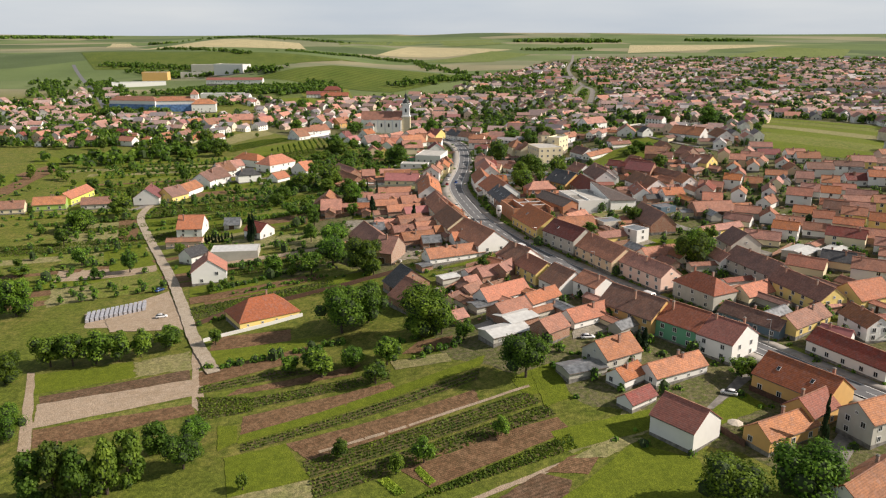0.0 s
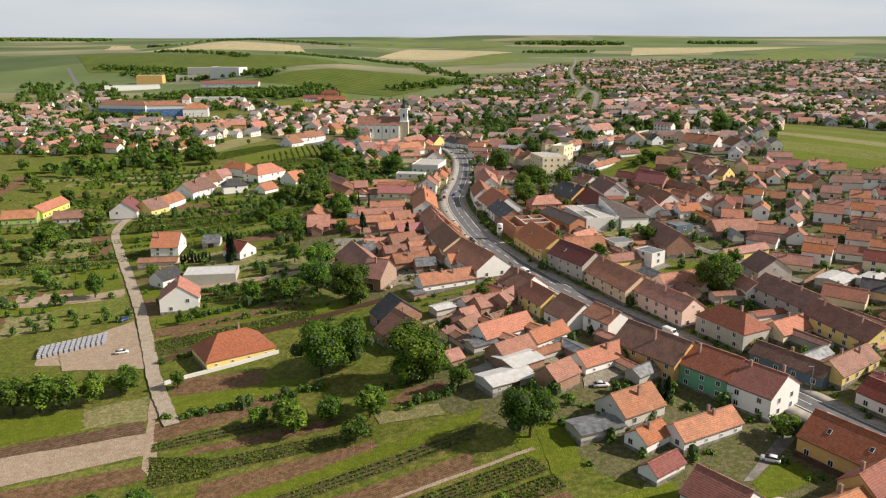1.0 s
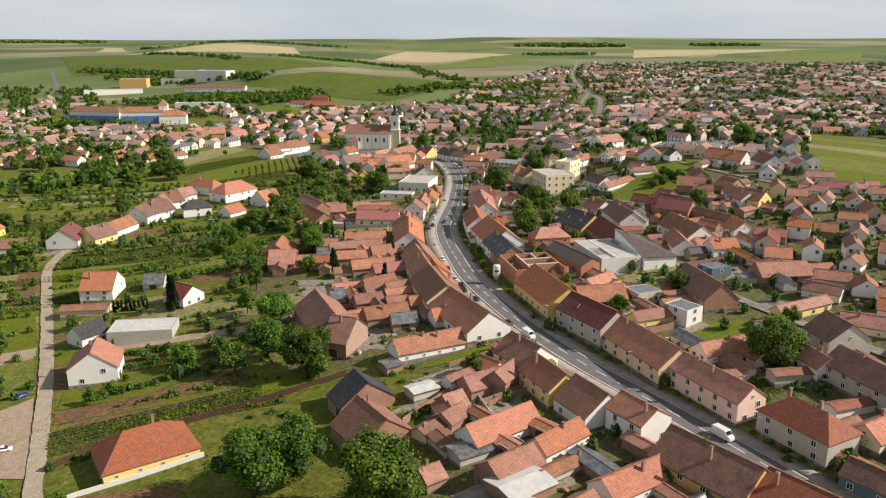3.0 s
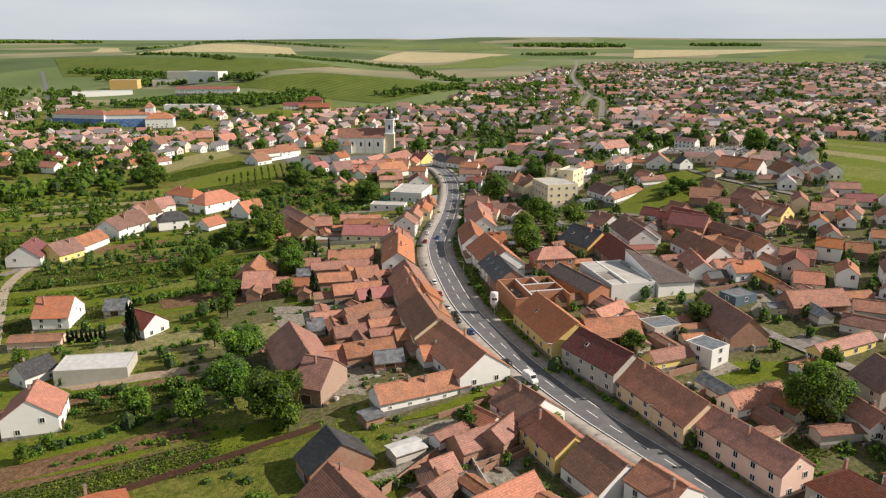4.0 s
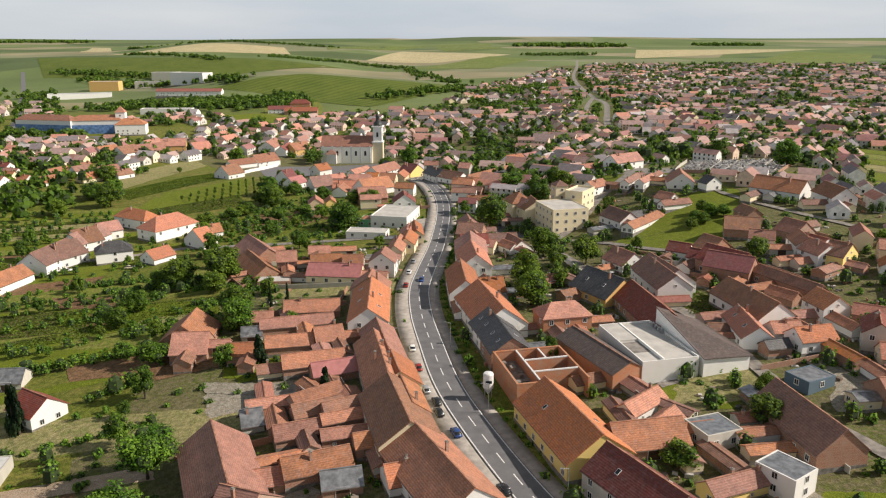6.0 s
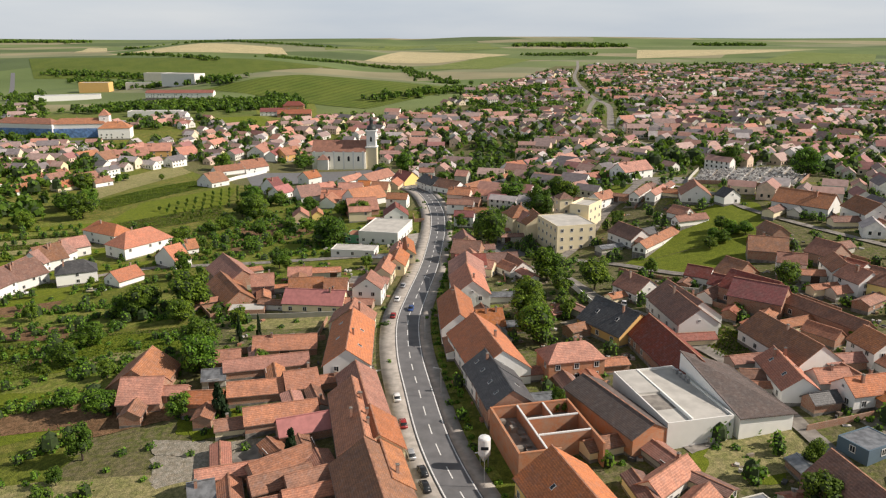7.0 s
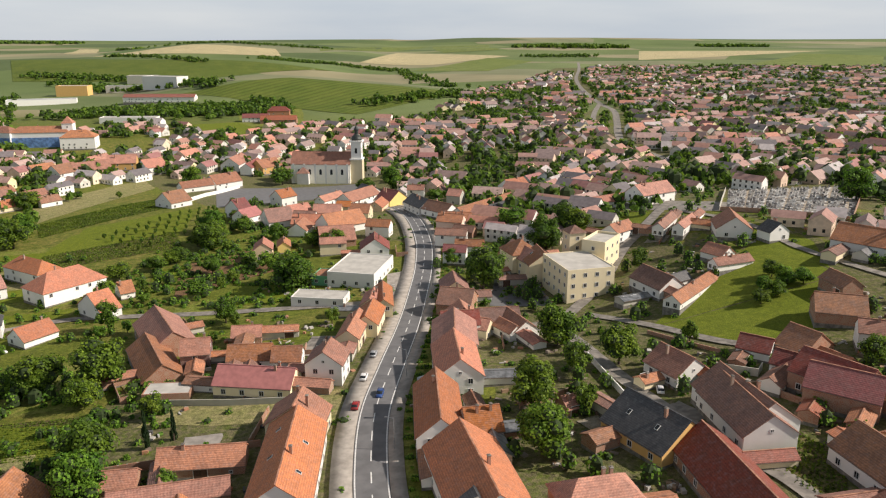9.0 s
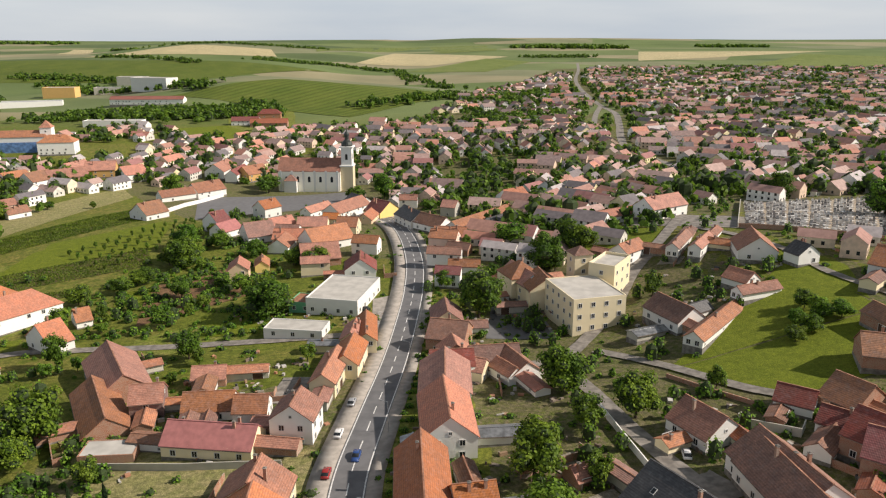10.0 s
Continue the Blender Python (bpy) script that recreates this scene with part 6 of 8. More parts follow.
for _ in range(16):
    u, v, w = rs.uniform(-9, -5), rs.uniform(-8, 8), rs.uniform(0.4, 0.8)
    s = Solid()
    s.box(u - w, v - w, 2.95, u + w, v + w, 2.95 + rs.uniform(0.4, 1.2))
    part("block_pallet", s, shell, "pallet of pale building blocks", [CONC])

# white mortar silo on legs
silo = root("mortar_silo", 26.6, 352.5)
tagged(silo, "white cylindrical mortar silo on steel legs", "silo")
s = Solid()
lathe(s, [(0.25, 1.4), (1.25, 3.0), (1.28, 3.05), (1.28, 6.6), (1.1, 6.9), (0.3, 7.1), (0.0, 7.1)], 20)
part("tank", s, silo, m=[WHITE])
for a in (45, 135, 225, 315):
    s = Solid()
    s.tube((1.15 * math.cos(radians(a)), 1.15 * math.sin(radians(a)), -0.2), (1.15 * math.cos(radians(a)), 1.15 * math.sin(radians(a)), 3.2), 0.08, 0.08)
    part("leg", s, silo, m=[STEEL])
s = Solid()
s.box(-0.8, -1.35, 4.6, 0.8, -1.26, 5.3)
part("sign_bar", s, silo, "dark lettering bar", [GLASS])

# pale storage hall among the gardens
hall("storage_hall", -95, 333, 8, 21, 12, 4.2, "s", "W", "long grey storage hall with white roof", "hall", 0.15)
hall("garden_house", 81.5, 311.5, 35, 7.5, 8.5, 5.2, "w", "t", "small white cube house with grey roof", "house", 0.1, 1, 2)
hall("workshop", 73.5, 329, 20, 9, 8, 4, "s", "t", "small grey workshop in a yard", "shed", 0.1, 2, 1)
hall("container", 104.5, 351, 25, 9, 7, 3, "bl", "t", "blue and grey site container", "container", 0.1, 1, 1)

hall("low_shed", -48, 455, 5, 12, 7, 2.6, "k", "w", "low brick shed with flat white roof", "shed", 0.1)


def wall_run(pts, h, t, mat, name, label, category):
    """A free-standing wall or fence along points, following the ground."""
    pts = [Vector(p) for p in pts]
    fine = []
    for a, b in zip(pts, pts[1:]):
        n = max(1, int((b - a).length / 5))
        fine += [a.lerp(b, i / n) for i in range(n)]
    fine.append(pts[-1])
    rings = []
    for i, p in enumerate(fine):
        d = (fine[min(i + 1, len(fine) - 1)] - fine[max(i - 1, 0)]).normalized()
        q = Vector((d.y, -d.x)) * t / 2
        z = float(ground_z(p.x, p.y))
        rings.append([(p.x - q.x, p.y - q.y, z - 0.5), (p.x + q.x, p.y + q.y, z - 0.5), (p.x + q.x, p.y + q.y, z + h), (p.x - q.x, p.y - q.y, z + h)])
    s = Solid()
    loft(s, rings)
    return tagged(new(name, s.mesh(name, [mat])), label, category)


# ---- cars ----
CARPAINT = {
    "white": plain("white_car_paint", (0.75, 0.75, 0.75), 0.25, 0, 0.05), "red": plain("red_car_paint", (0.3, 0.03, 0.03), 0.25, 0, 0.05),
    "silver": plain("silver_car_paint", (0.45, 0.46, 0.48), 0.3, 0.4, 0.05), "black": plain("black_car_paint", (0.02, 0.02, 0.022), 0.25, 0, 0.05),
    "blue": plain("blue_car_paint", (0.03, 0.07, 0.22), 0.25, 0, 0.05), "yellow": plain("beige_car_paint", (0.5, 0.45, 0.3), 0.3, 0, 0.05),
}
RUBBER = plain("tyre_rubber", (0.02, 0.02, 0.02), 0.9)


def car_ring(x, w, z0, z1):
    return [(x, -w, z0), (x, w, z0), (x, w * 1.02, (z0 + z1) / 2), (x, w * 0.93, z1), (x, -w * 0.93, z1), (x, -w * 1.02, (z0 + z1) / 2)]


BODY = Solid()
loft(BODY, [car_ring(-2.15, 0.72, 0.4, 0.75), car_ring(-2.0, 0.85, 0.25, 0.92), car_ring(-0.9, 0.88, 0.22, 0.95), car_ring(0.8, 0.88, 0.22, 0.93), car_ring(1.85, 0.84, 0.25, 0.8), car_ring(2.12, 0.7, 0.35, 0.65)])
CABIN = Solid()
loft(CABIN, [car_ring(-1.95, 0.74, 0.9, 0.98), car_ring(-1.4, 0.72, 0.9, 1.4), car_ring(-0.1, 0.7, 0.9, 1.44), car_ring(0.4, 0.7, 0.9, 1.36), car_ring(1.15, 0.74, 0.88, 0.93)])
TOP = Solid()
loft(TOP, [car_ring(-1.38, 0.66, 1.36, 1.43), car_ring(-0.1, 0.66, 1.38, 1.48), car_ring(0.36, 0.64, 1.33, 1.39)])
WHEEL = Solid()
WHEEL.tube((0, -0.1, 0), (0, 0.1, 0), 0.32, 0.32, 14)
CARMESH = {k: (BODY.mesh("body", [m], True), TOP.mesh("car_roof", [m], True)) for k, m in CARPAINT.items()}
RIM = Solid()
RIM.tube((0, -0.115, 0), (0, 0.115, 0), 0.2, 0.2, 12)
RIMM = RIM.mesh("rim", [STEEL])
CABINM, WHEELM = CABIN.mesh("glazing", [GLASS], True), WHEEL.mesh("wheel", [RUBBER])


def car(x, y, colour, heading=None):
    pts, nor = MAIN
    k = min(range(len(pts)), key=lambda i: (pts[i].x - x) ** 2 + (pts[i].y - y) ** 2)
    near = (pts[k] - Vector((x, y))).length
    if heading is None:
        heading = math.degrees(math.atan2(nor[k].x, -nor[k].y)) + (180 if near > 3.7 else 0) if near < 14 else random.Random(int(x)).uniform(0, 180)
    side = (Vector((x, y)) - pts[k]).dot(nor[k])
    z = float(ground_z(x, y)) + 0.1
    if abs(side) < 3.7:
        z = float(ground_z(pts[k].x, pts[k].y)) + 0.15
    elif near < 9:
        z = max(float(ground_z(x, y)), float(ground_z(pts[k].x, pts[k].y))) + 0.27
    r = root("car", x, y, heading, z)
    tagged(r, f"{ {'yellow': 'beige'}.get(colour, colour) } hatchback car standing by the roadside", "car", "cars")
    part("body", CARMESH[colour][0], r)
    part("car_roof", CARMESH[colour][1], r)
    part("glazing", CABINM, r, "dark car glazing")
    for u in (-1.3, 1.3):
        for v in (-0.8, 0.8):
            w = part("wheel", WHEELM, r)
            w.location = (u, v, 0.32)
            part("rim", RIMM, w, "grey metal rim")
    return r


VAN = Solid()
loft(VAN, [car_ring(-2.6, 0.94, 0.4, 2.2), car_ring(-2.5, 0.98, 0.3, 2.36), car_ring(1.1, 0.98, 0.3, 2.36), car_ring(1.75, 0.95, 0.3, 1.5), car_ring(2.5, 0.9, 0.32, 1.15), car_ring(2.62, 0.8, 0.4, 0.8)])
SCREEN = Solid()
SCREEN.hexa([(1.2, -0.8, 1.55), (1.78, -0.8, 1.5), (1.78, 0.8, 1.5), (1.2, 0.8, 1.55), (1.1, -0.75, 2.2), (1.32, -0.75, 2.2), (1.32, 0.75, 2.2), (1.1, 0.75, 2.2)])
VANM, SCREENM = VAN.mesh("body", [CARPAINT["white"]], False), SCREEN.mesh("windscreen", [GLASS])


def van(x, y):
    pts, nor = MAIN
    k = min(range(len(pts)), key=lambda i: (pts[i].x - x) ** 2 + (pts[i].y - y) ** 2)
    r = root("van", x, y, math.degrees(math.atan2(nor[k].x, -nor[k].y)), max(float(ground_z(x, y)), float(ground_z(pts[k].x, pts[k].y))) + 0.27)
    tagged(r, "white panel van parked at the kerb", "van")
    part("body", VANM, r)
    part("windscreen", SCREENM, r, "dark windscreen")
    for u in (-1.6, 1.6):
        for v in (-0.86, 0.86):
            w = part("wheel", WHEELM, r)
            w.location = (u, v, 0.32)
            part("rim", RIMM, w, "grey metal rim")


van(33.0, 303.4)
van(71.4, 246.6)
car(6.7, 383.5, "white")
car(8.9, 370.4, "red")
car(11.2, 357.1, "silver")
car(14.5, 345.0, "black")
car(7.6, 448.0, "blue")
car(-0.6, 550.7, "black")
car(0.6, 545.0, "white")
car(0.4, 540.7, "black")
car(2.4, 507.7, "white")
car(3.7, 474.7, "silver")
car(2.6, 458.0, "white")
car(2.2, 441.2, "red")
car(13.9, 350.5, "black")
car(18.4, 335.5, "blue")
car(27.5, 313.6, "black")
car(74.5, 179.6, "white")
car(43.4, 211.8, "white")
car(75.9, 441.5, "white")
car(-149.0, 499.2, "white")
car(-121.1, 498.5, "yellow")
car(-117.4, 497.8, "white")


wall_run([(-88, 251), (-80, 260), (-57, 271), (-44, 277), (-30, 284), (-20, 289)], 1.7, 0.15, WOODD, "fence", "tall brown board fence between garden plots", "fence")
wall_run([(-80.8, 236.6), (-74.9, 240.3), (-63.2, 246.1), (-50.2, 253.5)], 1.2, 0.3, WALL["w"], "garden_wall", "low white garden wall before the bungalow", "wall")
wall_run([(63, 466), (65, 451), (67, 438), (70, 428)], 1.8, 0.25, WALL["w"], "garden_wall", "pale rendered wall along the lane", "wall")
wall_run([(83, 480), (90, 469), (97, 460)], 1.1, 0.4, WALL["k"], "stone_wall", "old brick retaining wall below the lawn", "wall")
wall_run([(-134, 712), (-133, 766), (-123, 816)], 2.4, 0.3, WALL["w"], "yard_wall", "long white yard wall by the square", "wall")
wall_run([(142, 590), (182, 559), (246, 667)], 1.9, 0.3, WALL["k"], "cemetery_wall", "old brick cemetery wall", "wall")
wall_run([(142, 591), (172, 665)], 1.9, 0.3, WALL["s"], "cemetery_wall", "grey rendered cemetery wall", "wall")
wall_run([(-52, 450), (-30, 447), (-8, 446)], 1.8, 0.25, WALL["s"], "plot_wall", "grey plot wall beside dry grass", "wall")
wall_run([(95, 352), (92, 330), (96, 315)], 1.6, 0.2, WALL["s"], "yard_wall", "grey yard wall along the lane", "wall")

wall_run([(65.9, 163.0), (69.5, 155.4)], 1.7, 0.15, WOODD, "fence", "brown board fence beside the white house", "fence")
wall_run([(80.4, 181.7), (87.5, 170.8)], 1.5, 0.15, WOODD, "fence", "brown board fence before the ochre house", "fence")
# pale parasol on the lawn
shade = root("parasol", *(69.8, 162.7))
tagged(shade, "pale beige garden parasol standing open", "parasol")
s = Solid()
s.tube((0, 0, 0), (0, 0, 2.5), 0.04, 0.04)
part("pole", s, shade, m=[WOODD])
s = Solid()
lathe(s, [(1.9, 2.05), (1.9, 2.1), (1.0, 2.42), (0.05, 2.66), (0.0, 2.66)], 8)
part("canopy", s, shade, m=[plain("beige_canvas", (0.62, 0.55, 0.45), 0.9, 0, 0.15)])

# stacks of wrapped pallets on the sandy yard
PALLET = Solid()
PALLET.box(-0.6, -0.6, 0.12, 0.6, 0.6, 1.3)
BASE = Solid()
BASE.box(-0.6, -0.6, 0, 0.6, 0.6, 0.12)
STACK, PBASE = PALLET.mesh("wrapped_load", [plain("grey_film_wrap", (0.5, 0.5, 0.54), 0.3, 0, 0.25)]), BASE.mesh("pallet_base", [WOODD])
for i in range(13):
    for k in range(6):
        u = i / 12
        p = root("pallet_stack", -133 + 17.5 * u + k * 0.5 - 1, 267 + 9.5 * u - k * 1.5 + 2, 28)
        tagged(p, "wrapped grey pallet stack on pale sandy ground", "pallet", "pallets on the yard")
        part("wrapped_load", STACK, p)
        part("pallet_base", PBASE, p)
car(-115.8, 292.6, "blue", 60)
car(-104, 262, "white", 20)

# street lamps along the main road
LAMP = Solid()
LAMP.tube((0, 0, 0), (0, 0, 7.5), 0.09, 0.06, 8)
ARM = Solid()
ARM.tube((0, 0, 7.4), (1.5, 0, 7.8), 0.05, 0.04, 6)
HEAD = Solid()
HEAD.box(1.3, -0.12, 7.72, 2.0, 0.12, 7.86)
LM, AM, HM = LAMP.mesh("post", [STEEL]), ARM.mesh("arm", [STEEL]), HEAD.mesh("lamp_head", [STEEL])
for i in range(6, len(MAIN[0]) - 20, 9):
    p = MAIN[0][i] + MAIN[1][i] * -5.0
    q = root("street_lamp", p.x, p.y, math.degrees(math.atan2(MAIN[1][i].y, MAIN[1][i].x)), float(ground_z(p.x, p.y)) + 0.2)
    tagged(q, "tall grey steel street lamp on the pavement", "street lamp", "street lamps")
    part("post", LM, q)
    part("arm", AM, q)
    part("lamp_head", HM, q)

# crossing stripes
k = min(range(len(MAIN[0])), key=lambda i: abs(MAIN[0][i].y - 569))
for j in range(7):
    p, q = MAIN[0][k], MAIN[1][k]
    t = Vector((-q.y, q.x))
    o = -3.0 + j
    c = [p + q * (o + a) + t * b for a, b in ((-0.27, -1.6), (0.27, -1.6), (0.27, 1.6), (-0.27, 1.6))]
    z = float(ground_z(p.x, p.y)) + 0.19
    tagged(new("crossing_stripe", mesh_of("crossing_stripe", [(v.x, v.y, z) for v in c], [(0, 1, 2, 3)], PAINT)), "white zebra crossing stripe", "road marking", kind="structure")

# planted beds between road and houses
for i in range(8, len(MAIN[0]) - 30, 3):
    p, q = MAIN[0][i], MAIN[1][i]
    t = Vector((-q.y, q.x))
    for o0, o1 in ((-9.3, -7.1),):
        c = [p + q * o0 - t * 3.5, p + q * o1 - t * 3.5, p + q * o1 + t * 3.5, p + q * o0 + t * 3.5]
        drape("front_garden", [(v.x, v.y) for v in c], COVER["grass"], 0.2, 3, "small green bed before the house fronts", "flower bed")

# wings, sheds and paved courts behind the houses
ry = random.Random(21)
CLICKED = list(HOUSES)


def clear(x, y, r, skip=-1):
    """Whether a spot keeps off the roads and the other buildings."""
    if y < 212 or min((p.x - x) ** 2 + (p.y - y) ** 2 for p in MAIN[0]) < (9 + r) ** 2 or x < -70 or (x < 0 and y < 320) or (100 < x < 150 and 455 < y < 560):
        return False
    if any((p[0] - x) ** 2 + (p[1] - y) ** 2 < (3 + r) ** 2 for _, _, _, ln, _ in LANES for p in ln):
        return False
    return all(k == skip or (x - u) ** 2 + (y - v) ** 2 > (min(l, w) * 0.5 + r) ** 2 for k, (u, v, _, l, w) in enumerate(HOUSES))


made = 0
for _ in range(9000):
    if made >= 150:
        break
    k = ry.randrange(len(CLICKED))
    hx, hy, ha, hl, hw = CLICKED[k]
    if not (-75 < hx < 190 and 160 < hy < 600) or hl < 7:
        continue
    a = radians(ha)
    e, f = Vector((math.cos(a), math.sin(a))), Vector((-math.sin(a), math.cos(a)))
    L, W = ry.uniform(6, 13), ry.uniform(3.6, 5.2)
    if ry.random() < 0.6:
        c = Vector((hx, hy)) + f * ry.choice((-1, 1)) * (hw / 2 + L / 2 - 0.6) + e * ry.uniform(-0.35, 0.35) * hl
        turn = ha + 90
    else:
        c = Vector((hx, hy)) + e * ry.choice((-1, 1)) * (hl / 2 + L / 2 - 0.5) + f * ry.uniform(-0.2, 0.2) * hw
        turn = ha
    d = Vector((math.cos(radians(turn)), math.sin(radians(turn))))
    if not all(clear(c.x + d.x * o, c.y + d.y * o, W * 0.5 + 0.3, k) for o in (-L * 0.33, 0, L * 0.33)):
        continue
    house(c.x, c.y, turn + ry.uniform(-2, 2), L, W, ry.choice((2.4, 2.7, 3.0)), ry.choices("rrbobtm", (3, 3, 3, 2, 2, 1, 1))[0], ry.choice("kkswsc"), tan=ry.choice((0.3, 0.45, 0.6)), win=ry.random() < 0.45, chim=ry.choice((0, 0, 0, 1)))
    made += 1
made = 0
for _ in range(6000):
    if made >= 70:
        break
    hx, hy, ha, hl, hw = ry.choice(CLICKED)
    if not (-75 < hx < 190 and 160 < hy < 600):
        continue
    a = radians(ha)
    e, f = Vector((math.cos(a), math.sin(a))), Vector((-math.sin(a), math.cos(a)))
    c = Vector((hx, hy)) + f * ry.choice((-1, 1)) * (hw / 2 + ry.uniform(2.5, 9)) + e * ry.uniform(-0.5, 0.5) * hl
    if c.y < 190 or not clear(c.x, c.y, 2.6):
        continue
    made += 1
    u, v = ry.uniform(2.5, 6), ry.uniform(2.5, 5)
    if made % 2:
        q = [c - e * u - f * v, c + e * u - f * v, c + e * u + f * v, c - e * u + f * v]
        drape("courtyard", [(p.x, p.y) for p in q], ry.choice((CONC, COVER["yard"], PAVE)), 0.15 + made * 0.001, 4, "grey paved courtyard behind a house", "courtyard", edge=0.25)
    else:
        p, q = c - e * u * 1.6, c + e * u * 1.6
        wall_run([(p.x, p.y), (q.x, q.y)] + ([((q + f * v).x, (q + f * v).y)] if ry.random() < 0.5 else []), ry.uniform(1.4, 2.2), 0.25, WALL[ry.choice("kkks")], "yard_wall", "old brick and render wall between yards", "wall")

# ---- trees ----
tree(-46.6, 306.9, 14.0, 7.3, "b")
tree(-32.1, 293.6, 15.3, 8.1, "b")
tree(-33.8, 235.2, 16.1, 8.5, "b")
tree(-25.9, 241.7, 14.4, 7.6, "b")
tree(-6.2, 226.0, 16.6, 8.8, "b")
tree(22.6, 190.4, 13.6, 7.1, "b")
tree(-35.7, 203.9, 9.1, 5.0, "m")
tree(-27.0, 208.6, 6.9, 3.8, "m")
tree(-16.2, 212.5, 6.3, 3.4, "m")
tree(-19.2, 196.2, 7.0, 4.4, "m")
tree(-24.9, 160.5, 5.3, 2.5, "m")
tree(-10.9, 152.4, 5.6, 2.4, "m")
tree(-4.5, 156.1, 6.8, 3.1, "m")
tree(14.1, 164.9, 5.2, 2.5, "m")
tree(6.2, 217.1, 7.7, 3.6, "m")
tree(-45.8, 208.7, 5.9, 3.4, "m")
tree(-45.4, 150.0, 4.6, 1.7, "m")
tree(-126.1, 223.6, 11.8, 6.0, "m")
tree(-118.8, 223.5, 11.7, 5.9, "m")
tree(-111.6, 223.9, 11.6, 5.9, "m")
tree(-104.8, 225.1, 10.7, 5.3, "m")
tree(-98.4, 227.7, 9.8, 4.8, "m")
tree(-90.9, 232.7, 7.5, 4.9, "m")
tree(-93.0, 149.6, 11.8, 5.0, "p")
tree(-88.1, 150.3, 13.6, 4.4, "p")
tree(-82.1, 149.8, 11.8, 4.9, "p")
tree(-77.0, 151.5, 13.7, 4.4, "p")
tree(-73.1, 154.9, 12.9, 4.4, "p")
tree(-71.5, 168.7, 7.6, 4.6, "p")
tree(-62.3, 160.3, 10.2, 5.0, "b")
tree(-62.8, 170.4, 8.6, 4.1, "b")
tree(-163.3, 271.8, 16.0, 8.5, "b")
tree(-134.7, 212.7, 11.7, 5.9, "b")
tree(-114.8, 178.3, 10.3, 5.1, "b")
tree(57.8, 132.9, 12.6, 7.2, "b")
tree(73.3, 133.3, 14.5, 8.0, "b")
tree(86.0, 152.9, 12.7, 1.1, "c")
tree(81.1, 188.5, 6.2, 4.1, "m")
tree(96.0, 279.2, 13.3, 6.9, "b")
tree(56.7, 204.6, 6.2, 1.8, "c")
tree(54.3, 203.8, 6.0, 1.8, "c")
tree(58.9, 205.5, 6.2, 1.8, "c")
tree(-196.1, 397.8, 14.0, 9.0, "b")
tree(-185.9, 425.5, 13.2, 7.7, "m")
tree(-93.1, 238.9, 6.1, 3.5, "m")
tree(-189.5, 322.4, 5.2, 5.6, "m")
tree(-49.7, 329.9, 13.5, 7.0, "b")
tree(16.3, 283.0, 6.6, 3.7, "m")
tree(-92.2, 355.5, 12.8, 2.2, "c")
tree(-93.8, 356.0, 12.8, 2.2, "c")
tree(97.1, 282.2, 12.6, 7.7, "b")
tree(63.6, 319.5, 5.9, 4.0, "m")
tree(86.0, 332.6, 8.8, 4.3, "m")
tree(-14.1, 357.4, 8.9, 2.4, "c")
tree(38.6, 542.1, 16.9, 9.0, "b")
tree(27.4, 570.3, 7.2, 4.5, "m")
tree(56.3, 477.7, 13.4, 6.9, "b")
tree(44.2, 436.4, 13.8, 7.2, "b")
tree(44.3, 415.9, 12.8, 6.6, "b")
tree(70.1, 459.6, 11.6, 5.9, "b")
tree(58.2, 455.4, 9.0, 4.5, "m")
tree(78.3, 587.5, 15.7, 8.3, "b")
tree(65.3, 579.7, 15.4, 8.1, "b")
tree(56.0, 620.5, 9.5, 7.8, "b")
tree(194.2, 674.8, 14.9, 9.0, "b")
tree(213.6, 615.1, 17.3, 9.0, "b")
tree(-96.1, 834.4, 14.1, 8.9, "m")
tree(-11.5, 802.8, 18.1, 9.0, "b")
tree(-28.9, 796.3, 10.0, 5.8, "m")
tree(-84.3, 615.6, 13.4, 7.0, "b")
tree(-33.2, 548.4, 14.9, 9.0, "b")
tree(-49.6, 513.9, 9.4, 5.0, "b")
tree(-26.2, 607.1, 9.3, 6.3, "m")
tree(-70.0, 464.1, 15.1, 7.9, "b")
tree(-52.8, 419.3, 13.1, 6.8, "b")
tree(-87.2, 464.0, 13.0, 6.9, "b")
tree(-184.8, 629.6, 15.3, 9.0, "b")
tree(-225.4, 719.9, 11.9, 9.0, "b")
tree(127.9, 443.7, 9.5, 4.6, "b")
tree(91.9, 470.0, 6.1, 2.7, "m")
tree(-43.6, 427.4, 9.0, 1.1, "c")
tree(-38.4, 430.5, 7.3, 1.0, "c")
tree(-156.8, 813.1, 16.3, 9.0, "b")
tree(-178.8, 965.9, 17.9, 9.0, "b")
tree(-33.0, 797.9, 9.5, 4.7, "m")
tree(-16.7, 207.3, 9.2, 4.4, "m")
tree(-27.4, 207.2, 7.7, 3.9, "m")
tree(-38.2, 207.8, 8.3, 3.9, "m")
tree(-75.7, 233.5, 6.2, 2.7, "m")
tree(-8.0, 223.6, 8.5, 4.1, "m")
tree(-0.6, 224.2, 9.7, 4.7, "b")

for i in range(9):
    tree(-117.4 + 13.6 * i / 8, 360.9 + -1.8 * i / 8, 4.2, 0.95, "c", "hedge_conifer")

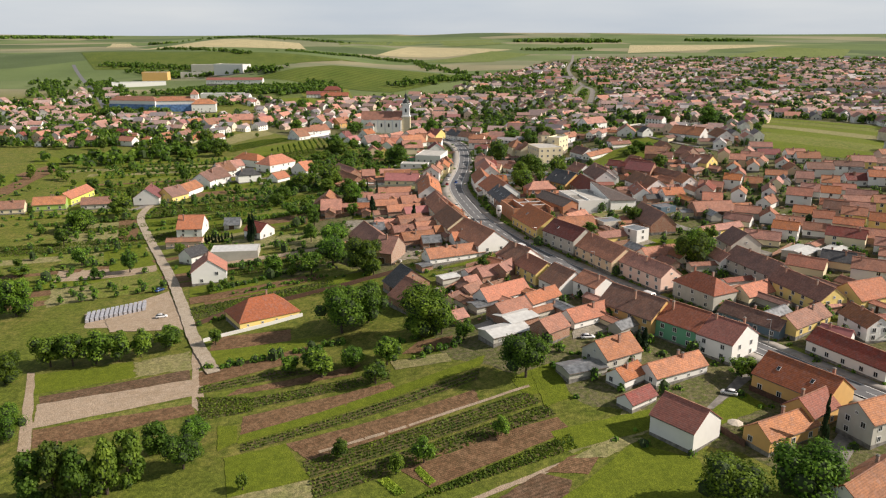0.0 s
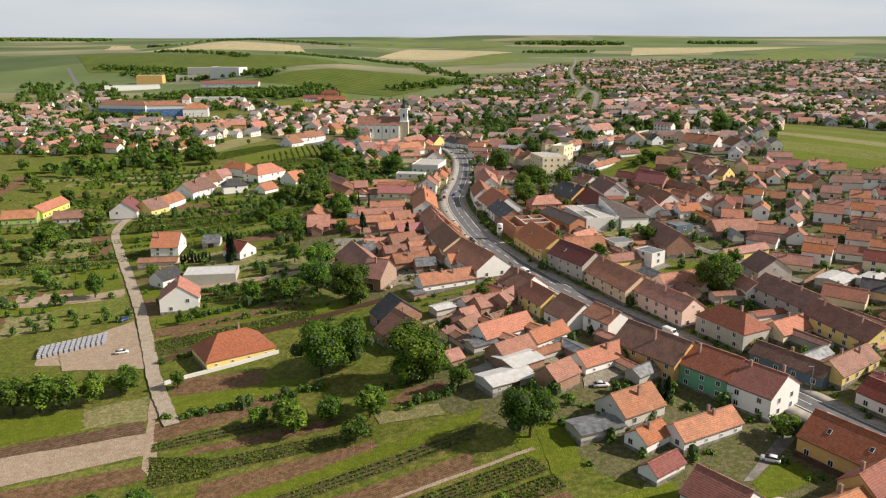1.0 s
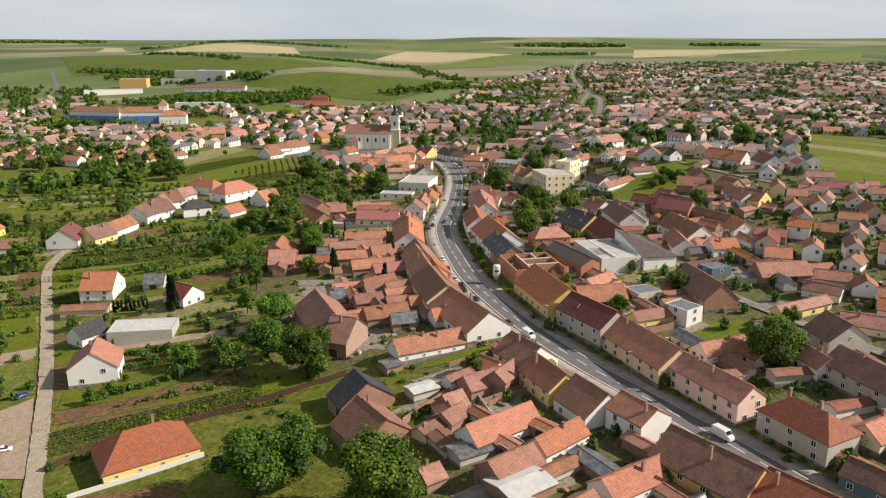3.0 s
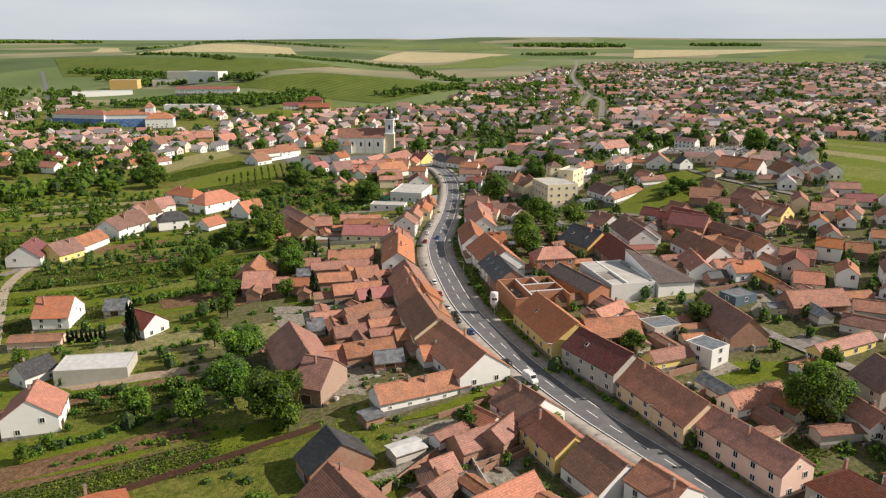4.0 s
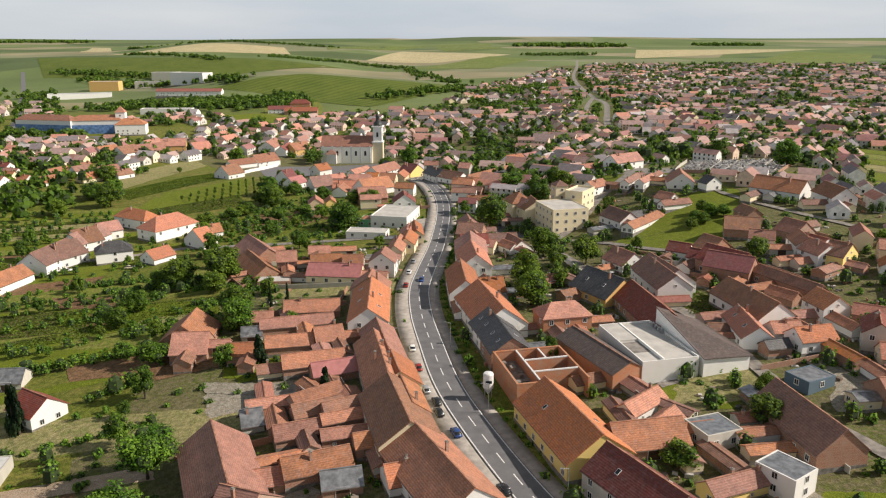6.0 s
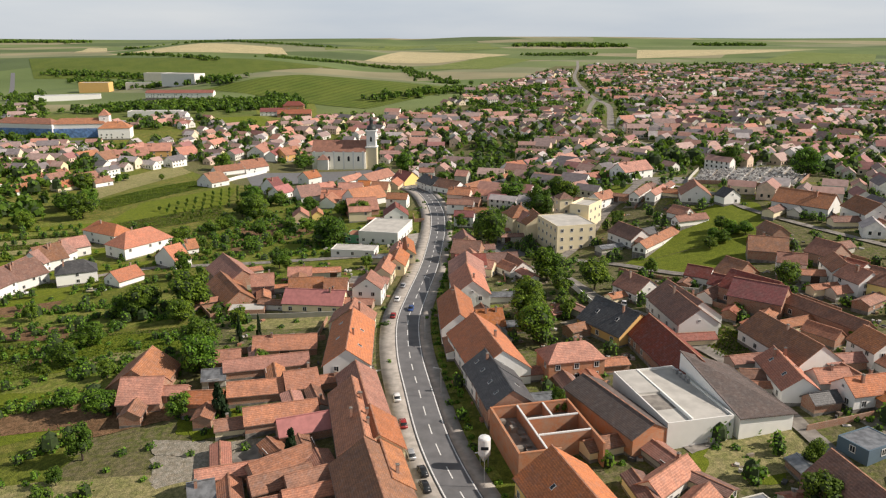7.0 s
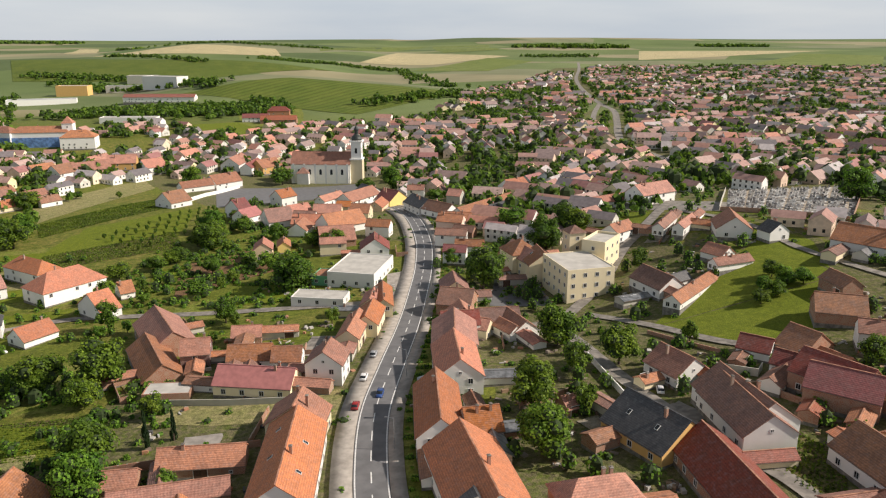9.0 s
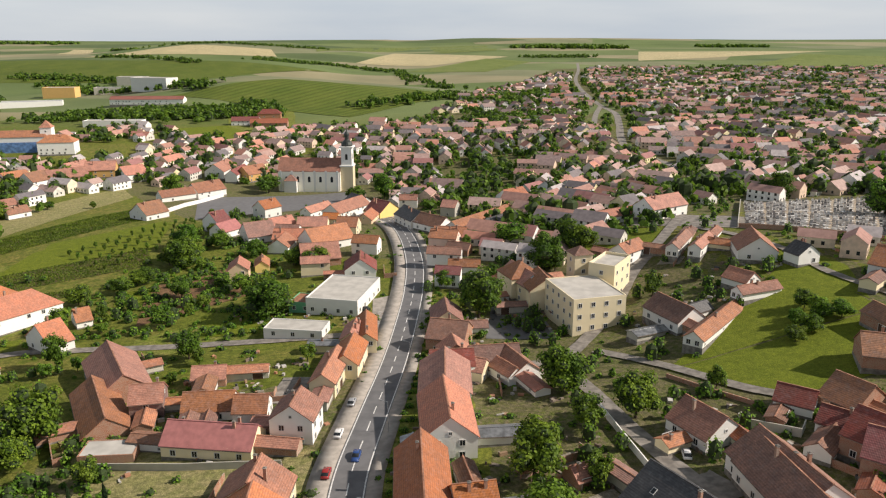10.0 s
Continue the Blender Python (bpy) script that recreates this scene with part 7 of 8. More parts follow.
# gardens beside the lane
tree(-88.3, 627.1, 12, 6.5, "b")
tree(-34.5, 556.4, 13, 8, "b")
tree(-72.2, 575.7, 9, 5, "b")
tree(-58.9, 584.2, 7, 4, "m")
tree(-93.8, 594.7, 8, 5, "b")
tree(-110.4, 573.6, 8, 5.5, "b")
tree(-92.5, 621.0, 9, 5, "b")
tree(-99.0, 585.0, 7, 4.5, "m")
tree(-49.3, 577.0, 8, 4.5, "m")
tree(-60.1, 562.8, 5, 3, "m")
tree(-67.9, 549.6, 5, 3, "m")
tree(-88.2, 542.2, 4, 2.6, "m")
tree(-36.6, 612.8, 8, 4.5, "b")
tree(-56.2, 629.6, 9, 5, "b")
tree(-77.2, 645.7, 9, 5.5, "b")
tree(-12.7, 506.5, 6, 3, "m")
tree(-49.3, 407.6, 13, 6.5, "b")
tree(-70.3, 453.4, 9, 5.5, "b")
tree(-87.0, 462.9, 9, 5, "b")
tree(-94.4, 464.8, 8, 5, "b")
tree(-94.2, 437.0, 9, 5.5, "b")
tree(-95.0, 422.3, 8, 5, "b")
tree(-69.1, 388.3, 8, 5, "b")
tree(-46.7, 382.4, 7, 3.6, "m")
tree(-36.5, 381.0, 9, 2.6, "c")
tree(-79.5, 392.7, 7, 4, "m")
tree(-32.9, 409.7, 5, 2.5, "m")
tree(-193.4, 654.8, 12, 8, "b")
tree(-203.6, 649.0, 12, 8, "b")
tree(-204.2, 606.2, 11, 7, "b")
tree(-93.3, 646.6, 13, 8, "b")
# ---- the rest of the town ----
LINES = [MAIN[0]] + [smooth_line(p, 8)[0] for _, _, _, p, _ in LANES]
RX = np.array([p.x for ln in LINES for p in ln])
RY = np.array([p.y for ln in LINES for p in ln])


FX = np.array([p.x for ln in LINES[-3:] for p in ln])
FY = np.array([p.y for ln in LINES[-3:] for p in ln])


def free(x, y, gap, road=7.0):
    if np.min((RX - x) ** 2 + (RY - y) ** 2) < road * road:
        return False
    if y > 760 and np.min((FX - x) ** 2 + (FY - y) ** 2) < (11 if y < 1000 else 15) ** 2:
        return False
    return all((x - a) ** 2 + (y - b) ** 2 > (gap + c * 0.8) ** 2 for a, b, c in BUILT)


def inside(x, y, poly):
    c, j = False, len(poly) - 1
    for i in range(len(poly)):
        (a, b), (d, e) = poly[i], poly[j]
        if (b > y) != (e > y) and x < (d - a) * (y - b) / (e - b) + a:
            c = not c
        j = i
    return c


OPEN = [[(92, 480), (150, 505), (145, 545), (118, 520)], [(95, 480), (112, 455), (140, 460), (150, 508)], [(140, 585), (170, 668), (250, 675), (190, 555)], [(-140, 790), (-130, 845), (-20, 845), (-20, 795)], [(-440, 905), (-260, 905), (-260, 970), (-440, 985)],
        [(95, 560), (120, 560), (120, 600), (95, 600)], [(-214, 1010), (-155, 1068), (-207, 1142), (-258, 1094)], [(197, 478), (318, 752), (362, 640), (357, 610), (245, 416), (218, 432)]]
TOWN = [(25, 725), (60, 620), (120, 610), (170, 690), (260, 560), (270, 420), (170, 330), (150, 230), (220, 180), (330, 260), (480, 560), (850, 1050), (1500, 2250), (420, 2280), (230, 1900), (100, 1500), (0, 1180), (-90, 1010), (-230, 985), (-250, 880), (-150, 860), (-20, 870), (-10, 760)]
WEST = [(-420, 760), (-330, 760), (-215, 800), (-145, 870), (-230, 905), (-330, 890), (-460, 905)]
NEAR = [(108, 560), (240, 560), (340, 480), (340, 190), (210, 140), (128, 190), (112, 300), (104, 330), (108, 440), (150, 470), (160, 500), (150, 545)]
WEST2 = [(-394, 672), (-560, 948), (-580, 1010), (-424, 1060), (-353, 860), (-203, 748), (-245, 675)]
WEST3 = [(-395, 955), (-535, 1225), (-650, 1430), (-700, 1410), (-590, 1215), (-480, 1000), (-450, 950)]
MID = [(24, 575), (24, 720), (135, 700), (122, 625), (92, 590), (60, 555)]
MIDW = [(-70, 610), (-25, 560), (-6, 545), (4, 640), (-10, 705), (-55, 705)]
NORTH = [(-330, 985), (-90, 1000), (-20, 1150), (-100, 1130), (-200, 1090), (-330, 1080)]
rt = random.Random(77)
far_spots = []
y = 190.0
while y < 2280:
    stepy = (11 if y < 620 else 13) + y * 0.0035
    x = -580.0 + rt.uniform(0, 9)
    while x < 1500:
        stepx = (11.5 if y < 620 else 14) + y * 0.003
        px, py = x + rt.uniform(-3, 3), y + rt.uniform(-3, 3)
        x += stepx
        zone = (inside(px, py, WEST2) and rt.random() < 0.7) or (inside(px, py, NORTH) and rt.random() < 0.6) or inside(px, py, TOWN) or inside(px, py, WEST) or inside(px, py, NEAR) or inside(px, py, WEST3) or inside(px, py, MID) or (inside(px, py, MIDW) and rt.random() < 0.6)
        if not zone or any(inside(px, py, o) for o in OPEN):
            continue
        if abs(px - 26) > 0.66 * (py - 0) + 30:
            continue
        # green belts and lanes between the rows
        belt = noise.noise((px * 0.009, py * 0.009, 3.1))
        if belt > (9 if py < 620 else 0.42 if py < 1150 else 0.24) or rt.random() < 0.09:
            continue
        if not free(px, py, 4.6 if py < 620 else 6.0, 8.0):
            continue
        turn = 75 * noise.noise((px * 0.0035, py * 0.0035, 8.0)) + rt.gauss(0, 6) + (90 if noise.noise((px * 0.011, py * 0.011, 4.0)) + rt.uniform(-0.35, 0.35) > 0 else 0)
        far_spots.append((px, py, turn))
        BUILT.append((px, py, 7))
    y += stepy


def town_house(px, py, turn):
    L, W = (rt.uniform(8, 14), rt.uniform(5.5, 8)) if py < 620 else (rt.uniform(8, 19), rt.uniform(6.5, 11))
    he = rt.choice((3.2, 3.4, 3.6, 5.2, 5.8))
    roof = rt.choices("orbdg", (30, 46, 12, 8, 4))[0]
    wall = rt.choices(("w", "c", "y", "a", "s", "k", "pk"), (52, 18, 8, 8, 6, 4, 4))[0]
    if wall == "k":
        he = min(he, 3.4)
    return L, W, he, roof, wall


joined = {"wall": Solid(), "roof": Solid(), "window": Solid()}


def merge(dst, src, m):
    k = len(dst.v)
    dst.v += [tuple(m @ Vector(v)) for v in src.v]
    dst.f += [tuple(k + i for i in f) for f in src.f]
    dst.i += src.i


def island_tiles(name, tones, rough=0.85):
    """One colour per separate house, with fine weathering."""
    m, n, link, b = nodes_of(name)
    isl = n.new("ShaderNodeNewGeometry").outputs["Random Per Island"]
    r = n.new("ShaderNodeValToRGB")
    r.color_ramp.interpolation = "CONSTANT"
    el = r.color_ramp.elements
    while len(el) < len(tones):
        el.new(0.5)
    for i, c in enumerate(tones):
        el[i].position, el[i].color = i / len(tones), (*c, 1)
    link(isl, r.inputs["Fac"])
    f = noise_of(n, link, place(n), 0.5, 4)
    link(mix(n, link, r.outputs[0], mix(n, link, (0.75, 0.75, 0.75), (1.1, 1.1, 1.1), f), 0.8, "MULTIPLY"), b.inputs["Base Color"])
    b.inputs["Roughness"].default_value = rough
    return m


# roof tones muted and shifted to blue: distance haze painted into the colour
FAR_ROOF = island_tiles("hazy_far_roof_tiles", [(0.426, 0.233, 0.185), (0.355, 0.215, 0.185), (0.403, 0.273, 0.246), (0.473, 0.221, 0.160), (0.260, 0.181, 0.167), (0.378, 0.244, 0.209), (0.307, 0.145, 0.136), (0.414, 0.291, 0.259), (0.201, 0.174, 0.179), (0.426, 0.384, 0.382), (0.332, 0.186, 0.155), (0.154, 0.140, 0.148), (0.367, 0.198, 0.155), (0.284, 0.209, 0.197)])
FAR_WALL = island_tiles("far_plaster", [(0.84, 0.82, 0.76), (0.74, 0.64, 0.48), (0.8, 0.79, 0.75), (0.68, 0.52, 0.4), (0.6, 0.58, 0.53), (0.76, 0.66, 0.4)])
for px, py, turn in far_spots:
    L, W, he, roof, wall = town_house(px, py, turn)
    if (py < 440 and px < 235) or (px < 40 and py < 760):
        house(px, py, turn, L, W, he, roof, wall)
    elif py < 470 and px < 260:
        r = house(px, py, turn, L, W, he, roof, wall, win=False, chim=rt.choice((0, 1, 1)))
        for u in (-0.25, 0.25):
            w = part("window", WIN["mid"], r)
            w.matrix_local = pose(u * L, -W / 2, 1.0, 0, 0, 0)
    else:
        m = pose(px, py, float(ground_z(px, py)), 0, 0, turn)
        L *= 1.1
        merge(joined["wall"], gable_walls(L, W, he, he + W * 0.36, False, 2), m)
        s = Solid()
        x2, y2, hr = L / 2 + 0.3, W / 2 + 0.4, he + W * 0.36
        s.v = [(-x2, -y2, he - 0.2), (x2, -y2, he - 0.2), (x2, 0, hr), (-x2, 0, hr), (x2, y2, he - 0.2), (-x2, y2, he - 0.2)]
        s.f, s.i = [(0, 1, 2, 3), (4, 5, 3, 2)], [0, 0]
        merge(joined["roof"], s, m)
        if py < 1500:
            s = Solid()
            for k in range(int(L / 3.2)):
                u = -L / 2 + 1.6 + k * 3.2
                for fl in (1.0,) if he < 5 else (1.0, 3.6):
                    s.box(u - 0.55, -W / 2 - 0.05, fl, u + 0.55, -W / 2 + 0.1, fl + 1.3)
            for u in (-1.5, 1.5):
                for k in (-1, 1):
                    s.box(k * L / 2 - 0.06, u - 0.5, 1.0, k * L / 2 + 0.06, u + 0.5, 2.3)
            merge(joined["window"], s, m)
far_town = new("far_town")
tagged(far_town, "distant rows of red-roofed houses of the town", "houses", kind="stuff")
part("wall", joined["wall"], far_town, m=[FAR_WALL])
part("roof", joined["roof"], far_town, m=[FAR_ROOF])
part("window", joined["window"], far_town, m=[GLASS])

# ---- cemetery ----
CEMS = [(146, 592), (173, 663), (244, 667), (183, 561)]
GRAVE = island_tiles("grave_stone", [(0.55, 0.54, 0.52), (0.3, 0.3, 0.3), (0.62, 0.6, 0.57), (0.12, 0.12, 0.12), (0.45, 0.42, 0.38), (0.68, 0.67, 0.65), (0.22, 0.2, 0.19)], 0.5)
g = Solid()
a, b, c, d = [Vector(q) for q in CEMS]
for i in range(44):
    if i % 7 == 6:
        continue
    for jj in range(19):
        if jj == 9:
            continue
        u, v = (i + 0.5) / 44, (jj + 0.5) / 19
        q = (a * (1 - v) + b * v) * (1 - u) + (d * (1 - v) + c * v) * u + Vector((rt.uniform(-0.15, 0.15), rt.uniform(-0.15, 0.15)))
        z = float(ground_z(q.x, q.y))
        w, l = rt.uniform(0.5, 0.85), rt.uniform(0.9, 1.1)
        g.box(q.x - w, q.y - l, z - 0.2, q.x + w, q.y + l, z + rt.uniform(0.2, 0.45))
        g.box(q.x - w * 0.7, q.y + l - 0.2, z, q.x + w * 0.7, q.y + l, z + rt.uniform(0.7, 1.4))
cem = new("graves", g.mesh("graves", [GRAVE]))
tagged(cem, "rows of grey and white stone graves in the cemetery", "graves", kind="stuff")
drape("cemetery_ground", CEMS, GRAVEL, 0.06, 8, "pale gravel ground of the cemetery", "cemetery")

# ---- planting ----


class Leaves:
    """Gathers loose leaf clumps into one mesh."""

    def __init__(self, seed):
        self.g, self.q, self.c = np.random.default_rng(seed), [], []

    def lump(self, x, y, z, r, h, n, size):
        g = self.g
        d = g.normal(size=(n, 3))
        d /= np.linalg.norm(d, axis=1)[:, None]
        d[:, 2] = np.abs(d[:, 2]) * 1.0 - 0.15
        pos = np.array((x, y, z)) + d * np.array((r, r, h)) * g.uniform(0.65, 1.05, (n, 1))
        nr = d + g.normal(size=(n, 3)) * 0.5
        nr /= np.linalg.norm(nr, axis=1)[:, None]
        t = np.cross(nr, g.normal(size=(n, 3)))
        t /= np.linalg.norm(t, axis=1)[:, None]
        b = np.cross(nr, t)
        s = size * g.uniform(0.6, 1.3, (n, 1))
        # solid core of the lump; its dark colour stands in for inner shade
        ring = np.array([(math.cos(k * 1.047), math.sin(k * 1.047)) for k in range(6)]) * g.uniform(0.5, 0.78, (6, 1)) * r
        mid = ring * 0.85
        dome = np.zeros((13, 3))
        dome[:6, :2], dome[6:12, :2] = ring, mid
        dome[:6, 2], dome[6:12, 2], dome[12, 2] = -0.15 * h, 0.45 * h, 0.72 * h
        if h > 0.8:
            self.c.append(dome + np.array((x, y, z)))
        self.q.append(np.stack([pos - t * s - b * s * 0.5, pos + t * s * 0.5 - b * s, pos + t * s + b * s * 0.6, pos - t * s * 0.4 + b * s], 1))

    def done(self, name, mat, label, category):
        v = np.concatenate(self.q).reshape(-1, 3)
        f = np.arange(len(v)).reshape(-1, 4).tolist()
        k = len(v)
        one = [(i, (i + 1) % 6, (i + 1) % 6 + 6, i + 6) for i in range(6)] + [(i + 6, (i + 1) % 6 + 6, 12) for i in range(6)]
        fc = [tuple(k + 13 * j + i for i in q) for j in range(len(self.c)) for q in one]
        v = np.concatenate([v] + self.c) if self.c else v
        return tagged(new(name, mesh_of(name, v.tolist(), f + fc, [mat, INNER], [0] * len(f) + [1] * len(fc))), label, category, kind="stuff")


rows_l, belt_l, bush_l = Leaves(3), Leaves(4), Leaves(5)


def crop_rows(p, gap=1.15, top=0.7):
    """Low plants in rows along the long side of a plot."""
    a, b, c, d = [Vector(q) for q in p]
    if (b - a).length < (c - b).length:
        a, b, c, d = b, c, d, a
    n = max(2, int((d - a).length / gap))
    for i in range(n):
        t = (i + 0.5) / n
        p0, p1 = a.lerp(d, t), b.lerp(c, t)
        m = int((p1 - p0).length / 0.62)
        bare = rt.uniform(0.02, 0.2)
        grown = rt.uniform(0.5, 1.0) * top
        for k in range(m):
            if rt.random() < bare:
                continue
            q = p0.lerp(p1, (k + rt.random()) / m)
            h = grown * rt.uniform(0.6, 1.15)
            rows_l.lump(q.x, q.y, float(ground_z(q.x, q.y)), 0.42, h, 5, 0.27)


def wood_belt(p, q, width, n):
    """Trees of a distant belt."""
    p, q = Vector(p), Vector(q)
    for _ in range(n):
        w = p.lerp(q, rt.random()) + Vector((rt.gauss(0, width / 3), rt.gauss(0, width / 3)))
        h, r = rt.uniform(6, 12), rt.uniform(3, 6)
        belt_l.lump(w.x, w.y, float(ground_z(w.x, w.y)) + h * 0.35, r, h * 0.65, 24, 1.6)


crop_rows([(-92.3, 260.7), (-96.2, 269.8), (-45.3, 289.3), (-41.9, 281.1)], 1.5, 1.2)
crop_rows([(-70.9, 198.9), (-71.9, 203.2), (-50.5, 211.0), (-33.9, 209.4)])
crop_rows([(-65.7, 183.0), (-70.3, 196.8), (-55.2, 194.8), (-51.6, 186.7)])
crop_rows([(-52.1, 188.6), (-54.7, 194.1), (-15.7, 204.2), (-15.3, 197.9)])
crop_rows([(-50.1, 165.9), (-51.1, 169.9), (10.5, 197.6), (9.5, 191.7)])
crop_rows([(-30.7, 153.1), (-33.6, 160.1), (21.9, 183.3), (25.7, 178.2)])
crop_rows([(-28.3, 144.8), (-30.6, 152.2), (26.3, 177.1), (28.6, 172.4)])
crop_rows([(-10.2, 140.4), (-2.4, 145.6), (30.6, 164.0), (31.5, 158.0)])
crop_rows([(-61.0, 426.4), (-66.8, 447.1), (-174.0, 446.6), (-170.4, 421.3)])
crop_rows([(-34.7, 276.2), (-38.3, 285.2), (-90.6, 272.2), (-80.3, 267.3)])
crop_rows([(-45.5, 313.5), (-50.5, 326.5), (-94.7, 313.1), (-90.7, 304.8)])
crop_rows([(86.8, 262.2), (98.6, 269.3), (94.1, 281.3), (88.1, 279.5)])
crop_rows([(95.5, 391.5), (103.4, 408.1), (97.2, 421.8), (86.1, 407.3)])
crop_rows([(-136.6, 708.7), (-159.3, 750.1), (-197.3, 675.6), (-181.1, 646.7)])
crop_rows([(-100.2, 621.8), (-112.4, 648.0), (-162.6, 613.5), (-150.0, 590.9)])
crop_rows([(-90.4, 257.7), (-41.5, 277.8), (-45.5, 284.7), (-94.9, 266.3)])
wood_belt((-517, 2626), (-338, 2413), 60, 138)
wood_belt((-338, 2413), (-83, 2213), 50, 120)
wood_belt((-83, 2213), (46, 1560), 40, 90)
wood_belt((-779, 2158), (-494, 1954), 20, 90)
wood_belt((-367, 1596), (-245, 1590), 20, 90)
wood_belt((309, 2892), (535, 2898), 60, 150)
wood_belt((-928, 3081), (-463, 3045), 120, 180)
wood_belt((-413, 1182), (-227, 1211), 60, 180)
wood_belt((-261, 1172), (-187, 1272), 50, 120)
wood_belt((72, 1321), (173, 1412), 70, 150)
wood_belt((68, 1110), (160, 1164), 40, 150)
wood_belt((748, 2325), (816, 2238), 20, 60)
wood_belt((893, 2133), (954, 2121), 15, 30)
wood_belt((405, 1827), (732, 2164), 50, 90)
wood_belt((-74, 1284), (59, 1385), 30, 90)

wood_belt((-270, 580), (-215, 660), 45, 60)
wood_belt((-300, 680), (-400, 800), 60, 80)
wood_belt((-403, 1161), (-177, 1227), 60, 200)
wood_belt((-430, 915), (-330, 905), 14, 50)
wood_belt((-760, 1740), (-500, 1690), 40, 110)
wood_belt((-640, 1640), (-480, 1500), 45, 130)
wood_belt((-480, 1500), (-300, 1370), 40, 130)
wood_belt((-390, 960), (-640, 1420), 50, 120)
wood_belt((-480, 960), (-720, 1400), 50, 90)
# dark woods on the far ridges
def ridge_wood(p, q, width, n):
    p, q = Vector(p), Vector(q)
    for _ in range(n):
        w = p.lerp(q, rt.random()) + Vector((rt.gauss(0, width / 3), rt.gauss(0, width / 3)))
        belt_l.lump(w.x, w.y, float(ground_z(w.x, w.y)) + 4, rt.uniform(9, 16), rt.uniform(7, 11), 14, 6.0)


ridge_wood((-2600, 4350), (-1900, 4400), 120, 120)
ridge_wood((-1300, 3500), (-500, 3750), 90, 160)
ridge_wood((350, 3350), (700, 3300), 110, 120)
ridge_wood((1200, 3900), (1500, 3850), 70, 40)
ridge_wood((1500, 2500), (2100, 2350), 40, 50)
salad_l = Leaves(8)
for bed in ([(-10.4, 144.4), (-14.9, 150.3), (-12.8, 151.5), (-8.3, 145.4)], [(-3.3, 147.3), (-6.7, 153.7), (-5.6, 154.9), (-1.8, 148.8)]):
    a, b, c, d = [Vector(q) for q in bed]
    for i in range(5):
        p0, p1 = a.lerp(d, (i + 0.5) / 5), b.lerp(c, (i + 0.5) / 5)
        m = int((p1 - p0).length / 0.4)
        for k in range(m):
            q = p0.lerp(p1, (k + rt.random() * 0.4) / m)
            salad_l.lump(q.x, q.y, float(ground_z(q.x, q.y)) + 0.1, 0.3, 0.35, 7, 0.2)
# long narrow garden strips with rows of fruit trees
rs2 = random.Random(12)
along, across = Vector((math.cos(radians(14)), math.sin(radians(14)))), Vector((-math.sin(radians(14)), math.cos(radians(14))))
base, k = Vector((-215, 268)), 0.0
while k < 330:
    w = rs2.uniform(5, 11)
    kind = rs2.choices(("lawn", "grass", "soil", "crop", "dry"), (30, 25, 14, 18, 10))[0]
    s0, s1 = rs2.uniform(0, 60), rs2.uniform(120, 175)
    c = [base + across * (k + u) + along * v for u, v in ((0.3, s0), (0.3, s1), (w - 0.3, s1), (w - 0.3, s0))]
    c[1].x, c[2].x = min(c[1].x, -58), min(c[2].x, -58)
    drape("garden_strip", [(p.x, p.y) for p in c], COVER[kind], 0.022 + 0.0002 * k / 10, 14, {"lawn": "mown green orchard strip", "grass": "rough green garden strip", "soil": "dug brown garden strip", "crop": "planted vegetable strip", "dry": "dry yellowish garden strip"}[kind], "garden strip", edge=0.6)
    if kind == "crop":
        crop_rows([(p.x, p.y) for p in c])
    v = s0
    while v < s1 + 20 and rs2.random() < 0.97:
        v += rs2.uniform(3.0, 8.0)
        p = base + across * (k + rs2.uniform(-0.6, 0.6)) + along * v
        if p.x < -48 and free(p.x, p.y, 0.3, 4.5) and rs2.random() < 0.75:
            h = rs2.uniform(2.0, 4.8)
            bush_l.lump(p.x, p.y, float(ground_z(p.x, p.y)) + h * 0.3, h * rs2.uniform(0.38, 0.52), h * 0.7, 52, 0.3)
    k += w
# hedges and rows of bushes along the plots
for (x0, y0), (x1, y1) in (((-15, 222), (-1, 227)), ((-9, 209), (5, 215)), ((-73, 215), (-31, 227)), ((-88, 253), (-74, 259)), ((-30, 252), (5, 265)), ((-82, 282), (-48, 293)), ((-94, 287), (-57, 306)), ((-98, 319), (-54, 320)), ((-112, 337), (-58, 354)), ((-116, 394), (-59, 400)), ((-159, 393), (-130, 401)), ((-116, 431), (-91, 438)), ((-102, 400), (-81, 404)), ((-136, 474), (-98, 478)), ((-81, 369), (-71, 377)), ((-160, 225), (-120, 165)), ((-185, 290), (-150, 215)), ((-205, 330), (-180, 270))):
    p, q = Vector((x0, y0)), Vector((x1, y1))
    tall = rs2.uniform(0.8, 1.7)
    n = int((q - p).length / 1.1)
    for i in range(n):
        if rs2.random() < 0.15:
            continue
        w = p.lerp(q, (i + rs2.random()) / n) + Vector((rs2.gauss(0, 0.7), rs2.gauss(0, 0.7)))
        h = tall * rs2.uniform(0.6, 1.6) * (2.0 if rs2.random() < 0.12 else 1.0)
        bush_l.lump(w.x, w.y, float(ground_z(w.x, w.y)) + h * 0.2, h * rs2.uniform(0.55, 0.9), h, 44, 0.26)
# shrubs in the beds beside the street
for i in range(8, len(MAIN[0]) - 30):
    for _ in range(3):
        p = MAIN[0][i] + MAIN[1][i] * rs2.uniform(-9.1, -7.3)
        if rs2.random() < 0.6:
            r = rs2.uniform(0.4, 1.1)
            bush_l.lump(p.x, p.y, float(ground_z(p.x, p.y)) + 0.2, r, r * 1.3, 44, 0.2)
